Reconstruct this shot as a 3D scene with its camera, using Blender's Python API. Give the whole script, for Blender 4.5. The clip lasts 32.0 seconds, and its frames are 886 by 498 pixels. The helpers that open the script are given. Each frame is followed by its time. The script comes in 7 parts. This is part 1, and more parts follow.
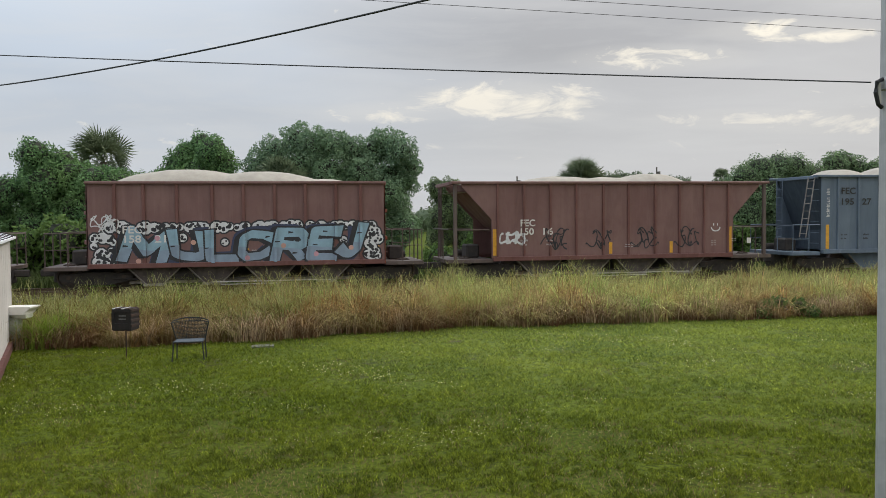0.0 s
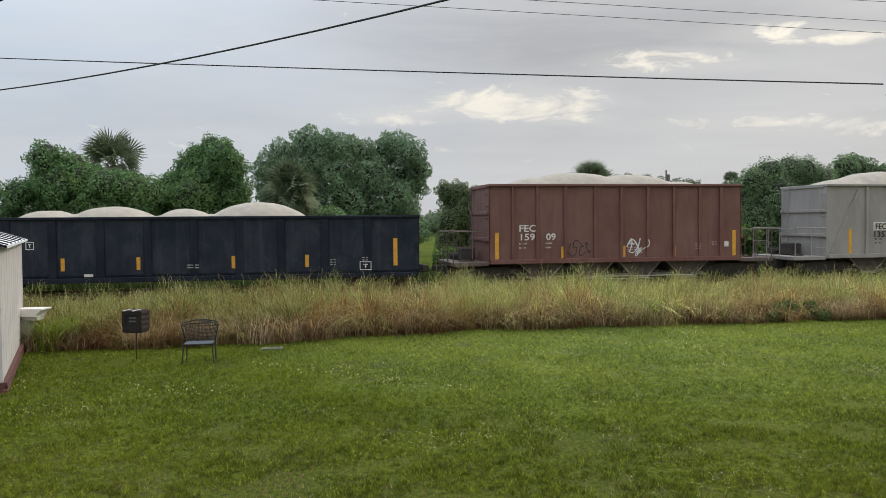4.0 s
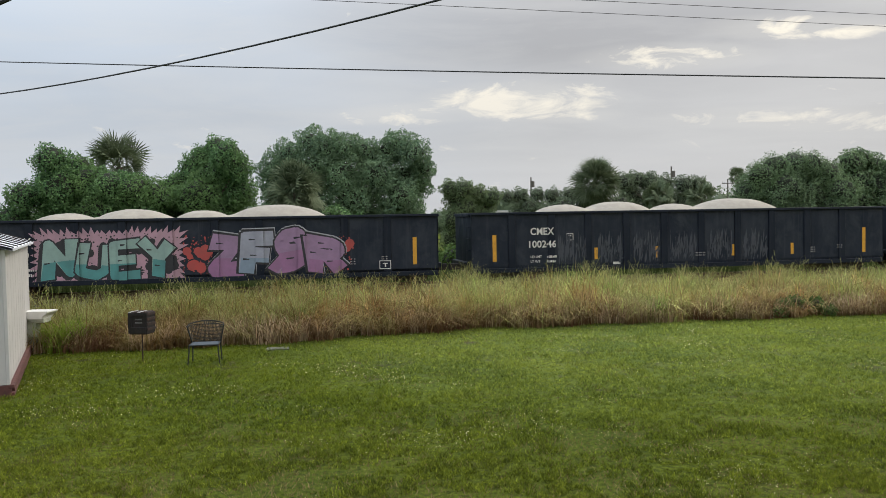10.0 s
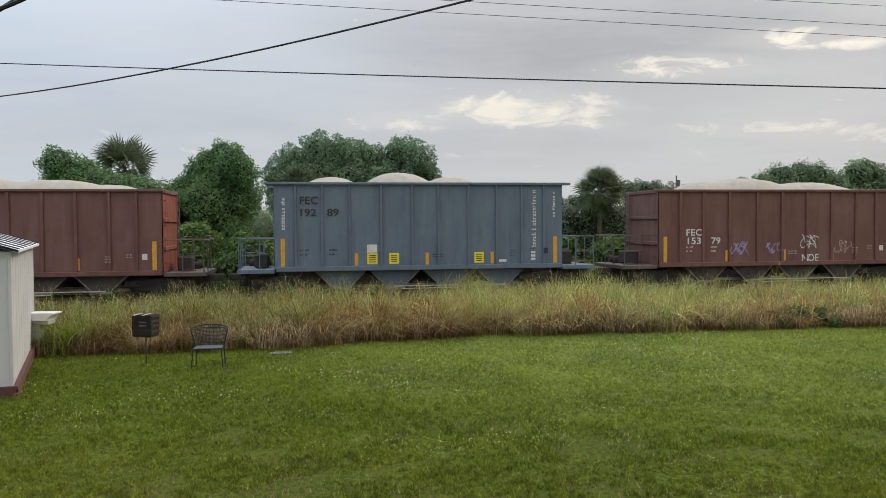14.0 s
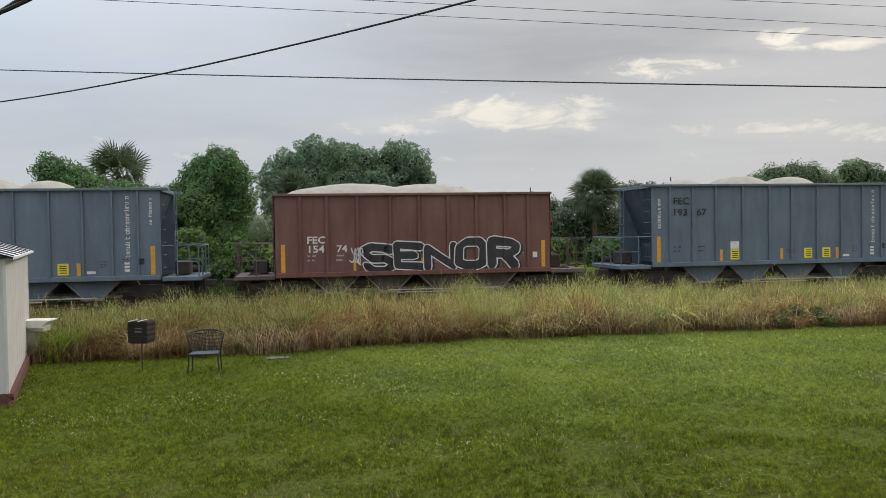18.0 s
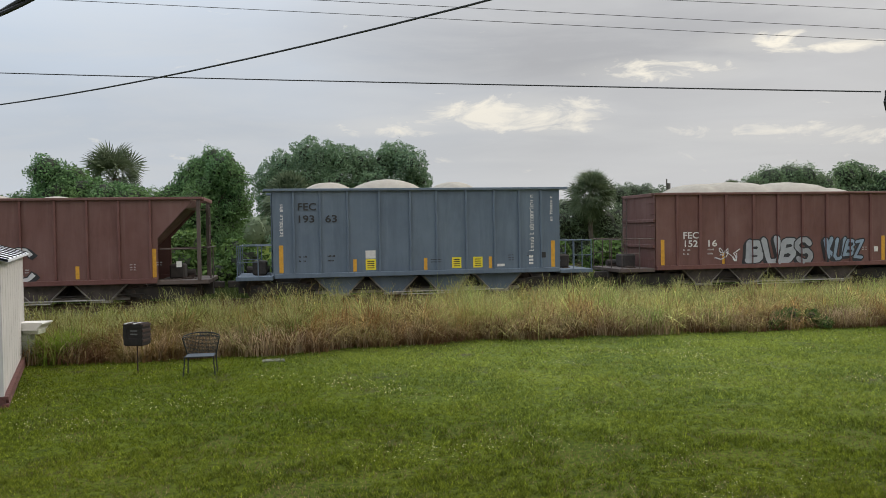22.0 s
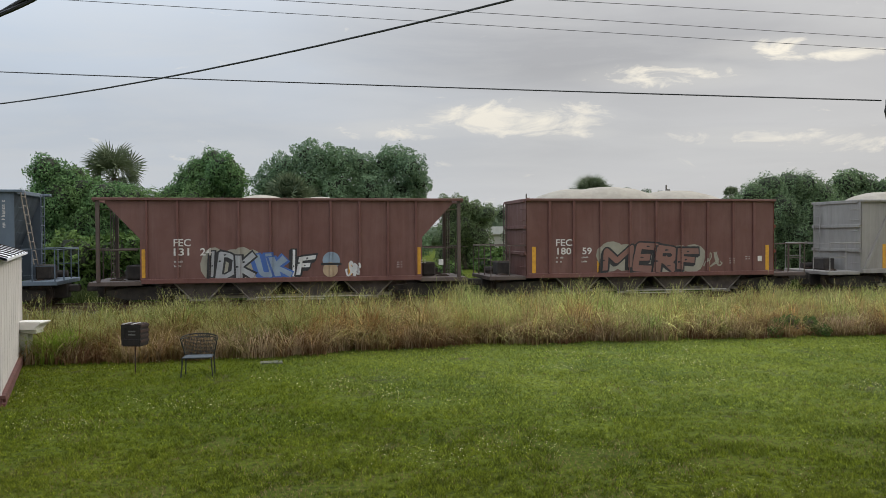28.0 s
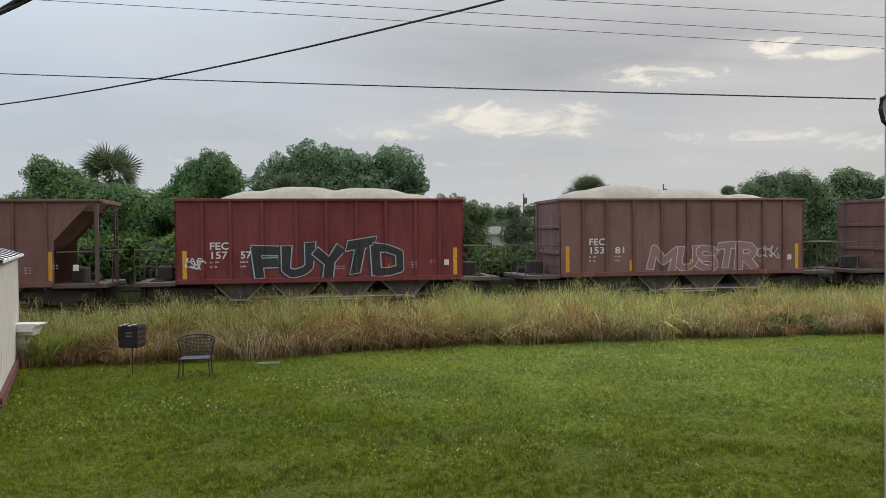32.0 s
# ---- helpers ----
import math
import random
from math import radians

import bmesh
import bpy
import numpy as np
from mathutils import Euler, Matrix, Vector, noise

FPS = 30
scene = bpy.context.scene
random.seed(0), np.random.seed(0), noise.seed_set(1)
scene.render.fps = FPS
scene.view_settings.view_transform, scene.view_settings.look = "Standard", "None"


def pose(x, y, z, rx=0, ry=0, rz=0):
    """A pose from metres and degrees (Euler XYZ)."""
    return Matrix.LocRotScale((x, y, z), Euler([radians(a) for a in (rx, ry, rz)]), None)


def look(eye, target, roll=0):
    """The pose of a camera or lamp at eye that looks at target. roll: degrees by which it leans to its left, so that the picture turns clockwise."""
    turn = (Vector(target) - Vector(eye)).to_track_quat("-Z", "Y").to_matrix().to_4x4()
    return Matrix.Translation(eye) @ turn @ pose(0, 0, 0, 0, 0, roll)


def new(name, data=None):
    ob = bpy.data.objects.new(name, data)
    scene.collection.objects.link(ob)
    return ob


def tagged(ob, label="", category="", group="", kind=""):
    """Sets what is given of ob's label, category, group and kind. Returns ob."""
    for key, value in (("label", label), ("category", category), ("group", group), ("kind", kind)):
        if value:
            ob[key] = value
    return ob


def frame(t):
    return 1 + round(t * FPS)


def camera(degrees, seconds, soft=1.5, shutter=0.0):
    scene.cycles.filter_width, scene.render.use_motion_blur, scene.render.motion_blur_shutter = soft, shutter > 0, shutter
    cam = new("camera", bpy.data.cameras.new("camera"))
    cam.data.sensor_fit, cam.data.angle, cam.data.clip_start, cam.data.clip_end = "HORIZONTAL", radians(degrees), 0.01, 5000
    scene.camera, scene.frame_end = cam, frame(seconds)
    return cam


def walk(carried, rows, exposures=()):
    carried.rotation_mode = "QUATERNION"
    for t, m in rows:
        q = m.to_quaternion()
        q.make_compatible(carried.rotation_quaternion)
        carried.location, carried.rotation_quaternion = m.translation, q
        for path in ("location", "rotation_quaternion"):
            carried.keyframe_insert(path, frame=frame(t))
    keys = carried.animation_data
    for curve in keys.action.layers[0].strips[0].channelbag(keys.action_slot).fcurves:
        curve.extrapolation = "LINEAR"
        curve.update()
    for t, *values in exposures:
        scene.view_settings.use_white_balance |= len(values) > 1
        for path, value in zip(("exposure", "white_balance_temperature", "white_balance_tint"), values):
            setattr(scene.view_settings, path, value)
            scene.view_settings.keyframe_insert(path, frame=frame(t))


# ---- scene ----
# ======== camera: carried by hand, upstairs, almost on one spot ========
cam = camera(57.48, 32.0, soft=0.85)
# seconds, eye x, eye z, turn to the left, tilt up, lean
PATH = [
    (0, -0.017, 3.011, -0.733, -2.240, -0.504),
    (0.5, -0.017, 3.014, -0.758, -2.249, -0.387),
    (1, -0.022, 3.008, -0.696, -2.266, -0.400),
    (1.5, -0.014, 3.010, -0.461, -2.241, -0.346),
    (2, -0.013, 3.009, -0.193, -2.182, -0.333),
    (2.5, -0.025, 3.007, -0.028, -2.138, -0.436),
    (3, -0.022, 3.006, 0.027, -2.066, -0.446),
    (3.5, -0.026, 3.004, -0.032, -2.006, -0.460),
    (5.5, -0.016, 3.016, -0.222, -2.135, -0.470),
    (6, -0.026, 3.003, -0.201, -2.184, -0.461),
    (6.5, -0.008, 3.010, -0.100, -2.299, -0.576),
    (7, -0.012, 2.999, -0.067, -2.303, -0.670),
    (7.5, -0.005, 3.003, -0.058, -2.317, -0.815),
    (8, -0.005, 2.984, -0.087, -2.287, -0.925),
    (8.5, 0.002, 3.007, -0.056, -2.299, -0.902),
    (9, -0.000, 3.000, -0.000, -2.249, -0.948),
    (9.5, -0.002, 3.005, 0.136, -2.183, -0.964),
    (10, 0.004, 3.008, 0.291, -2.114, -1.029),
    (10.5, -0.012, 3.000, 0.367, -1.976, -0.994),
    (11, -0.007, 3.003, 0.463, -1.918, -0.985),
    (11.5, -0.007, 2.995, 0.501, -1.872, -0.946),
    (12, -0.007, 3.003, 0.526, -1.798, -0.706),
    (12.5, -0.007, 2.999, 0.524, -1.753, -0.610),
    (13, 0.000, 3.001, 0.571, -1.750, -0.595),
    (13.5, -0.004, 3.000, 0.606, -1.674, -0.487),
    (14, -0.008, 3.000, 0.569, -1.633, -0.394),
    (14.5, -0.016, 2.999, 0.533, -1.634, -0.400),
    (16.5, -0.013, 3.006, 0.554, -1.564, -0.628),
    (17, -0.019, 3.000, 0.467, -1.523, -0.770),
    (17.5, -0.014, 2.997, 0.359, -1.451, -0.900),
    (18, -0.021, 2.993, 0.228, -1.388, -0.913),
    (18.5, -0.007, 2.999, 0.135, -1.332, -0.856),
    (19, -0.012, 3.002, 0.032, -1.316, -0.858),
    (19.5, -0.017, 3.004, -0.021, -1.328, -0.784),
    (20, -0.015, 3.001, -0.016, -1.334, -0.813),
    (20.5, -0.013, 3.006, -0.013, -1.356, -0.826),
    (21, -0.015, 3.001, -0.016, -1.334, -0.813),
    (21.5, -0.006, 3.010, -0.001, -1.337, -0.908),
    (22, -0.013, 3.008, -0.030, -1.280, -0.920),
    (22.5, -0.012, 3.008, -0.072, -1.278, -0.918),
    (23, -0.007, 3.007, -0.112, -1.276, -0.914),
    (23.5, -0.003, 3.016, -0.137, -1.265, -0.747),
    (24, -0.006, 3.012, -0.143, -1.257, -0.732),
    (24.5, -0.011, 3.012, -0.152, -1.222, -0.666),
    (25, -0.016, 3.001, -0.183, -1.231, -0.833),
    (25.5, -0.011, 3.009, -0.215, -1.196, -0.743),
    (27.5, -0.002, 3.014, -0.086, -1.089, -0.352),
    (28, -0.018, 3.009, -0.105, -1.024, -0.298),
    (28.5, -0.012, 3.004, -0.105, -0.954, -0.277),
    (29, -0.009, 3.007, -0.143, -0.908, -0.323),
    (29.5, -0.012, 3.006, -0.176, -0.910, -0.438),
    (30, -0.007, 3.007, -0.167, -0.899, -0.504),
    (30.5, 0.003, 3.015, -0.171, -0.962, -0.599),
    (31, 0.003, 3.014, -0.202, -0.963, -0.604),
    (31.5, -0.004, 3.007, -0.270, -0.947, -0.521),
    (32, -0.002, 3.007, -0.265, -1.008, -0.524),
]


def aim(x, z, yaw, pitch, roll):
    a, b = radians(yaw), radians(pitch)
    eye = Vector((x, 0, z))
    return look(eye, eye + Vector((-math.sin(a) * math.cos(b), math.cos(a) * math.cos(b), math.sin(b))), roll)


walk(cam, [(t, aim(*row)) for t, *row in PATH], exposures=[(0, 0.06), (9, 0.08), (14, 0.05), (19, 0.01), (25, 0.0), (30, -0.03), (32, -0.03)])

# ======== light: an overcast evening, the sun behind thin cloud ahead and to the right ========
SUN_AZ, SUN_EL = 62.0, 38.0
world = bpy.data.worlds.new("overcast_sky")
scene.world = world
world.use_nodes = True


class Nodes:
    """Short hand for a node tree."""

    def __init__(self, tree, keep=False):
        self.tree = tree
        if not keep:
            tree.nodes.clear()

    def add(self, kind):
        return self.tree.nodes.new(kind)

    def link(self, a, b):
        self.tree.links.new(a, b)

    def value(self, a, socket):
        if isinstance(a, (int, float, tuple)):
            socket.default_value = a
        else:
            self.link(a, socket)

    def math(self, op, a, b=0.0, clamp=False):
        n = self.add("ShaderNodeMath")
        n.operation, n.use_clamp = op, clamp
        self.value(a, n.inputs[0])
        self.value(b, n.inputs[1])
        return n.outputs[0]

    def mix(self, fac, a, b, blend="MIX"):
        n = self.add("ShaderNodeMix")
        n.data_type, n.blend_type = "RGBA", blend
        self.value(fac, n.inputs[0])
        self.value(a if not isinstance(a, tuple) else (*a, 1)[:4], n.inputs[6])
        self.value(b if not isinstance(b, tuple) else (*b, 1)[:4], n.inputs[7])
        return n.outputs[2]

    def ramp(self, fac, *stops):
        n = self.add("ShaderNodeValToRGB")
        while len(n.color_ramp.elements) < len(stops):
            n.color_ramp.elements.new(0.5)
        for e, (at, c) in zip(n.color_ramp.elements, stops):
            e.position, e.color = at, (c, c, c, 1) if isinstance(c, (int, float)) else (*c, 1)
        self.link(fac, n.inputs[0])
        return n.outputs[0]

    def noise(self, vector, scale, detail=4.0, rough=0.55, distortion=0.0):
        n = self.add("ShaderNodeTexNoise")
        n.inputs["Scale"].default_value, n.inputs["Detail"].default_value = scale, detail
        n.inputs["Roughness"].default_value, n.inputs["Distortion"].default_value = rough, distortion
        if vector is not None:
            self.link(vector, n.inputs["Vector"])
        return n.outputs["Fac"]

    def mapping(self, vector, scale=(1, 1, 1), location=(0, 0, 0), rotation=(0, 0, 0)):
        n = self.add("ShaderNodeMapping")
        n.inputs["Scale"].default_value, n.inputs["Location"].default_value = scale, location
        n.inputs["Rotation"].default_value = rotation
        self.link(vector, n.inputs["Vector"])
        return n.outputs[0]


def sky():
    n = Nodes(world.node_tree)
    out = n.add("ShaderNodeOutputWorld")
    bg = n.add("ShaderNodeBackground")
    tex = n.add("ShaderNodeTexSky")
    tex.sky_type, tex.sun_disc = "NISHITA", False
    tex.sun_elevation, tex.sun_rotation = radians(SUN_EL), radians(SUN_AZ)
    tex.air_density, tex.dust_density = 1.2, 3.0
    clear = n.mix(1.0, tex.outputs[0], (0.1, 0.1, 0.1), "MULTIPLY")
    way = n.add("ShaderNodeTexCoord").outputs["Generated"]
    sep = n.add("ShaderNodeSeparateXYZ")
    n.link(way, sep.inputs[0])
    x, y, z = sep.outputs
    # the cloud deck, a level sheet seen in perspective
    lift = n.math("ADD", n.math("MAXIMUM", z, 0.0), 0.10)
    comb = n.add("ShaderNodeCombineXYZ")
    comb_x, comb_y = n.math("DIVIDE", x, lift), n.math("DIVIDE", y, lift)
    n.link(comb_x, comb.inputs[0])
    n.link(comb_y, comb.inputs[1])
    deck = comb.outputs[0]
    broad = n.noise(n.mapping(deck, (0.30, 0.42, 1), (3.1, 1.7, 0)), 1.0, 3, 0.5, 0.4)
    fine = n.noise(n.mapping(way, (17.0, 9.0, 46.0), (3.3, 2.2, 0.7)), 1.0, 8, 0.62, 0.6)
    wisp = n.noise(n.mapping(deck, (1.1, 1.5, 1), (1.3, 5.2, 0)), 1.0, 8, 0.62, 0.5)

    def thinning(cx, cy, rx, ry):
        """A thin place in the deck, through which the low sun lights the cloud."""
        d = n.math("ADD", n.math("POWER", n.math("DIVIDE", n.math("SUBTRACT", comb_x, cx), rx), 2.0), n.math("POWER", n.math("DIVIDE", n.math("SUBTRACT", comb_y, cy), ry), 2.0))
        return n.math("MAXIMUM", n.math("SUBTRACT", 1.0, d), 0.0)

    thin = thinning(0.36, 4.12, 0.55, 0.46)
    for spot in ((0.66, 4.42, 0.34, 0.22), (0.95, 3.36, 0.45, 0.24), (2.05, 4.45, 1.0, 0.36), (1.30, 2.96, 0.42, 0.17), (-0.22, 4.36, 0.42, 0.32)):
        thin = n.math("MAXIMUM", thin, n.math("MULTIPLY", thinning(*spot), 0.72))
    left = n.ramp(n.math("ADD", n.math("MULTIPLY", x, 0.5), 0.5), (0.15, (0.555, 0.655, 0.785)), (0.42, (0.560, 0.605, 0.668)), (0.56, (0.515, 0.522, 0.538)), (0.8, (0.53, 0.522, 0.522)))
    shade = n.ramp(broad, (0.30, 0.86), (0.7, 1.10))
    body = n.mix(1.0, left, shade, "MULTIPLY")
    # thicker, greyer cloud between the bright gaps
    for spot, deep in (((0.45, 2.9, 1.1, 0.75), 0.42), ((1.30, 3.75, 0.9, 0.35), 0.16), ((0.2, 3.4, 0.8, 0.25), 0.14)):
        body = n.mix(n.math("MULTIPLY", thinning(*spot), deep), body, (0.30, 0.30, 0.315))
    body = n.mix(n.ramp(wisp, (0.42, 0.0), (0.66, 0.30)), body, (0.66, 0.66, 0.65))
    glow = n.ramp(n.math("ADD", fine, n.math("MULTIPLY", thin, 0.34)), (0.65, 0.0), (0.72, 0.45), (0.83, 1.0))
    lit = n.mix(n.math("MULTIPLY", thin, 0.40), body, (0.74, 0.72, 0.67))
    lit = n.mix(n.math("MULTIPLY", glow, 0.85, True), lit, (0.98, 0.91, 0.77))
    haze = n.ramp(z, (0.0, 1.0), (0.20, 0.0))
    low = n.mix(n.math("MULTIPLY", haze, 0.55), lit, (0.81, 0.82, 0.835))
    # an overcast sky is three to four times as bright overhead as at the horizon
    rise = n.math("ADD", 0.86, n.math("MULTIPLY", n.math("POWER", n.math("MAXIMUM", z, 0.0), 1.6), 2.8))
    low = n.mix(1.0, low, rise, "MULTIPLY")
    cover = n.mix(0.96, clear, low)
    n.link(cover, bg.inputs[0])
    bg.inputs[1].default_value = 1.0
    n.link(bg.outputs[0], out.inputs[0])


sky()
sun = new("sun", bpy.data.lights.new("sun", "SUN"))
sun.data.energy, sun.data.angle, sun.data.color = 1.5, radians(25), (1.0, 0.93, 0.82)
sun.matrix_world = look((60 * math.sin(radians(SUN_AZ)), 60 * math.cos(radians(SUN_AZ)), 60 * math.tan(radians(SUN_EL))), (0, 0, 0))


# ======== materials ========
def material(name, rough=0.6, metal=0.0):
    m = bpy.data.materials.new(name)
    m.use_nodes = True
    n = Nodes(m.node_tree)
    out = n.add("ShaderNodeOutputMaterial")
    b = n.add("ShaderNodeBsdfPrincipled")
    b.inputs["Roughness"].default_value, b.inputs["Metallic"].default_value = rough, metal
    n.link(b.outputs[0], out.inputs[0])
    return m, n, b


def bump(n, b, height, strength=0.3, distance=0.02):
    k = n.add("ShaderNodeBump")
    k.inputs["Strength"].default_value, k.inputs["Distance"].default_value = strength, distance
    n.link(height, k.inputs["Height"])
    n.link(k.outputs[0], b.inputs["Normal"])


def place(n):
    """Object space, shifted by the object's own chance number, so that repeats differ."""
    c = n.add("ShaderNodeTexCoord").outputs["Object"]
    v = n.add("ShaderNodeVectorMath")
    v.operation = "ADD"
    n.link(c, v.inputs[0])
    r = n.math("MULTIPLY", n.add("ShaderNodeObjectInfo").outputs["Random"], 37.0)
    comb = n.add("ShaderNodeCombineXYZ")
    for i in range(3):
        n.link(r, comb.inputs[i])
    n.link(comb.outputs[0], v.inputs[1])
    return v.outputs[0]


def paint(name, colour, faded, rust=0.3, rough=0.55, rust_colour=(0.16, 0.06, 0.03), blotch=None, gloss=0.4):
    """Old paint on steel: broad fading, upright dirt streaks, rust spots."""
    m, n, b = material(name, rough)
    b.inputs["Specular IOR Level"].default_value = gloss
    p = place(n)
    broad = n.noise(p, 0.7, 4, 0.6)
    streak = n.noise(n.mapping(p, (2.4, 2.4, 0.40)), 1.0, 6, 0.68, 0.5)
    spots = n.noise(p, 6.0, 8, 0.7)
    c = n.mix(n.ramp(broad, (0.35, 0.0), (0.65, 1.0)), colour, faded)
    c = n.mix(n.math("MULTIPLY", n.ramp(streak, (0.45, 0.0), (0.72, 1.0)), 0.38), c, tuple(v * 0.55 for v in colour))
    runs = n.noise(n.mapping(p, (5.0, 5.0, 0.22), (3, 1, 2)), 1.0, 5, 0.65)
    c = n.mix(n.math("MULTIPLY", n.ramp(runs, (0.56, 0.0), (0.74, 1.0)), 0.22), c, tuple(min(0.9, v * 1.25 + 0.06) for v in faded))
    c = n.mix(n.math("MULTIPLY", n.ramp(spots, (0.60 - 0.12 * rust, 0.0), (0.72, 1.0)), min(1.0, rust)), c, rust_colour)
    if blotch:
        stain = n.noise(n.mapping(p, (1.0, 1.0, 0.75), (5, 2, 8)), 1.5, 7, 0.68, 0.4)
        c = n.mix(n.math("MULTIPLY", n.ramp(stain, (0.50, 0.0), (0.66, 1.0)), 0.75), c, blotch)
    n.link(c, b.inputs["Base Color"])
    n.link(n.ramp(streak, (0.3, rough - 0.1), (0.7, min(1, rough + 0.2))), b.inputs["Roughness"])
    bump(n, b, n.noise(n.mapping(p, (1.2, 1.2, 1.2)), 1.0, 3), 0.25, 0.03)
    return m


def plain(name, colour, second=None, scale=4.0, rough=0.7, metal=0.0, relief=0.3, distance=0.01):
    m, n, b = material(name, rough, metal)
    p = place(n)
    f = n.noise(p, scale, 6, 0.65)
    n.link(n.mix(n.ramp(f, (0.35, 0.0), (0.65, 1.0)), colour, second or tuple(v * 0.7 for v in colour)), b.inputs["Base Color"])
    bump(n, b, f, relief, distance)
    return m


def leafy(name, dark, light, yellow=None, rough=0.55, see=0.25, bias=1.0, patchy=None, zone=None):
    """Leaves or blades: each its own tone, some light through them."""
    m, n, b = material(name, rough)
    r = n.add("ShaderNodeNewGeometry").outputs["Random Per Island"]
    pos = n.add("ShaderNodeNewGeometry").outputs["Position"]
    c = n.mix(n.math("POWER", r, bias), dark, light)
    c = n.mix(n.ramp(n.noise(pos, 0.35, 3), (0.4, 0.0), (0.62, 0.55)), c, yellow or tuple(v * 1.25 for v in light))
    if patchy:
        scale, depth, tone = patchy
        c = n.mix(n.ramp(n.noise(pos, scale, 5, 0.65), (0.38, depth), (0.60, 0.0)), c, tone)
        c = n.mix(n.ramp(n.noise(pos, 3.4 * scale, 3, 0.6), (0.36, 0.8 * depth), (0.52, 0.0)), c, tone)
    if zone:
        c = zone(n, pos, c)
    n.link(c, b.inputs["Base Color"])
    b.inputs["Specular IOR Level"].default_value = 0.10
    t = n.add("ShaderNodeBsdfTranslucent")
    n.link(c, t.inputs[0])
    mixed = n.add("ShaderNodeMixShader")
    mixed.inputs[0].default_value = see
    n.link(b.outputs[0], mixed.inputs[1])
    n.link(t.outputs[0], mixed.inputs[2])
    out = [k for k in n.tree.nodes if k.bl_idname == "ShaderNodeOutputMaterial"][0]
    n.link(mixed.outputs[0], out.inputs[0])
    return m


def backlit_lawn(n, pos, c):
    """Backlight and haze are painted in: a paler yellow-green mid-lawn; browner towards the house and the shed."""
    sep = n.add("ShaderNodeSeparateXYZ")
    n.link(pos, sep.inputs[0])
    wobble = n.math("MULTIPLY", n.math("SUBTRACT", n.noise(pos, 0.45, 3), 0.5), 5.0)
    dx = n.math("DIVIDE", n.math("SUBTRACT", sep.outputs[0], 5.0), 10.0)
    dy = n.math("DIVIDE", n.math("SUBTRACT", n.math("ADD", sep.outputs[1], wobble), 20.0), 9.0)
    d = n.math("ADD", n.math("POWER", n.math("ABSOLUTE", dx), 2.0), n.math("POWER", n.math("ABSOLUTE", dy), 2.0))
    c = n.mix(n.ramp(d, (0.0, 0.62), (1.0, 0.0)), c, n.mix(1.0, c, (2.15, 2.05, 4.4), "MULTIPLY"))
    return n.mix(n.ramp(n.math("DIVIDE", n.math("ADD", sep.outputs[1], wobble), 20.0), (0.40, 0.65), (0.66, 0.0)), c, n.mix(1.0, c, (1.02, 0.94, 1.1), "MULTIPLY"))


def lawn_soil():
    m, n, b = material("mown_grass_ground", 0.9)
    b.inputs["Specular IOR Level"].default_value = 0.05
    pos = n.add("ShaderNodeNewGeometry").outputs["Position"]
    c = n.mix(n.ramp(n.noise(pos, 0.35, 4), (0.35, 0.0), (0.65, 1.0)), (0.075, 0.105, 0.012), (0.115, 0.145, 0.014))
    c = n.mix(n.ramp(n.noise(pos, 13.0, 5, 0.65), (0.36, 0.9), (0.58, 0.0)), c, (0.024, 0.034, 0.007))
    c = n.mix(n.ramp(n.noise(pos, 0.8, 6, 0.7), (0.56, 0.0), (0.70, 0.9)), c, (0.050, 0.042, 0.020))
    c = backlit_lawn(n, pos, c)
    n.link(c, b.inputs["Base Color"])
    bump(n, b, n.noise(pos, 30, 6, 0.7), 0.8, 0.04)
    return m


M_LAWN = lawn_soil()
M_BLADE = leafy("lawn_blades", (0.050, 0.077, 0.008), (0.420, 0.505, 0.047), (0.315, 0.370, 0.035), 0.75, 0.25, 1.6, (8.0, 0.80, (0.032, 0.048, 0.005)), backlit_lawn)
M_LIME = leafy("lime_grass", (0.11, 0.20, 0.02), (0.30, 0.42, 0.06), None, 0.7, 0.3)
M_STRAW = leafy("lawn_straw", (0.15, 0.11, 0.05), (0.36, 0.28, 0.14), (0.13, 0.10, 0.045), 0.8, 0.2)


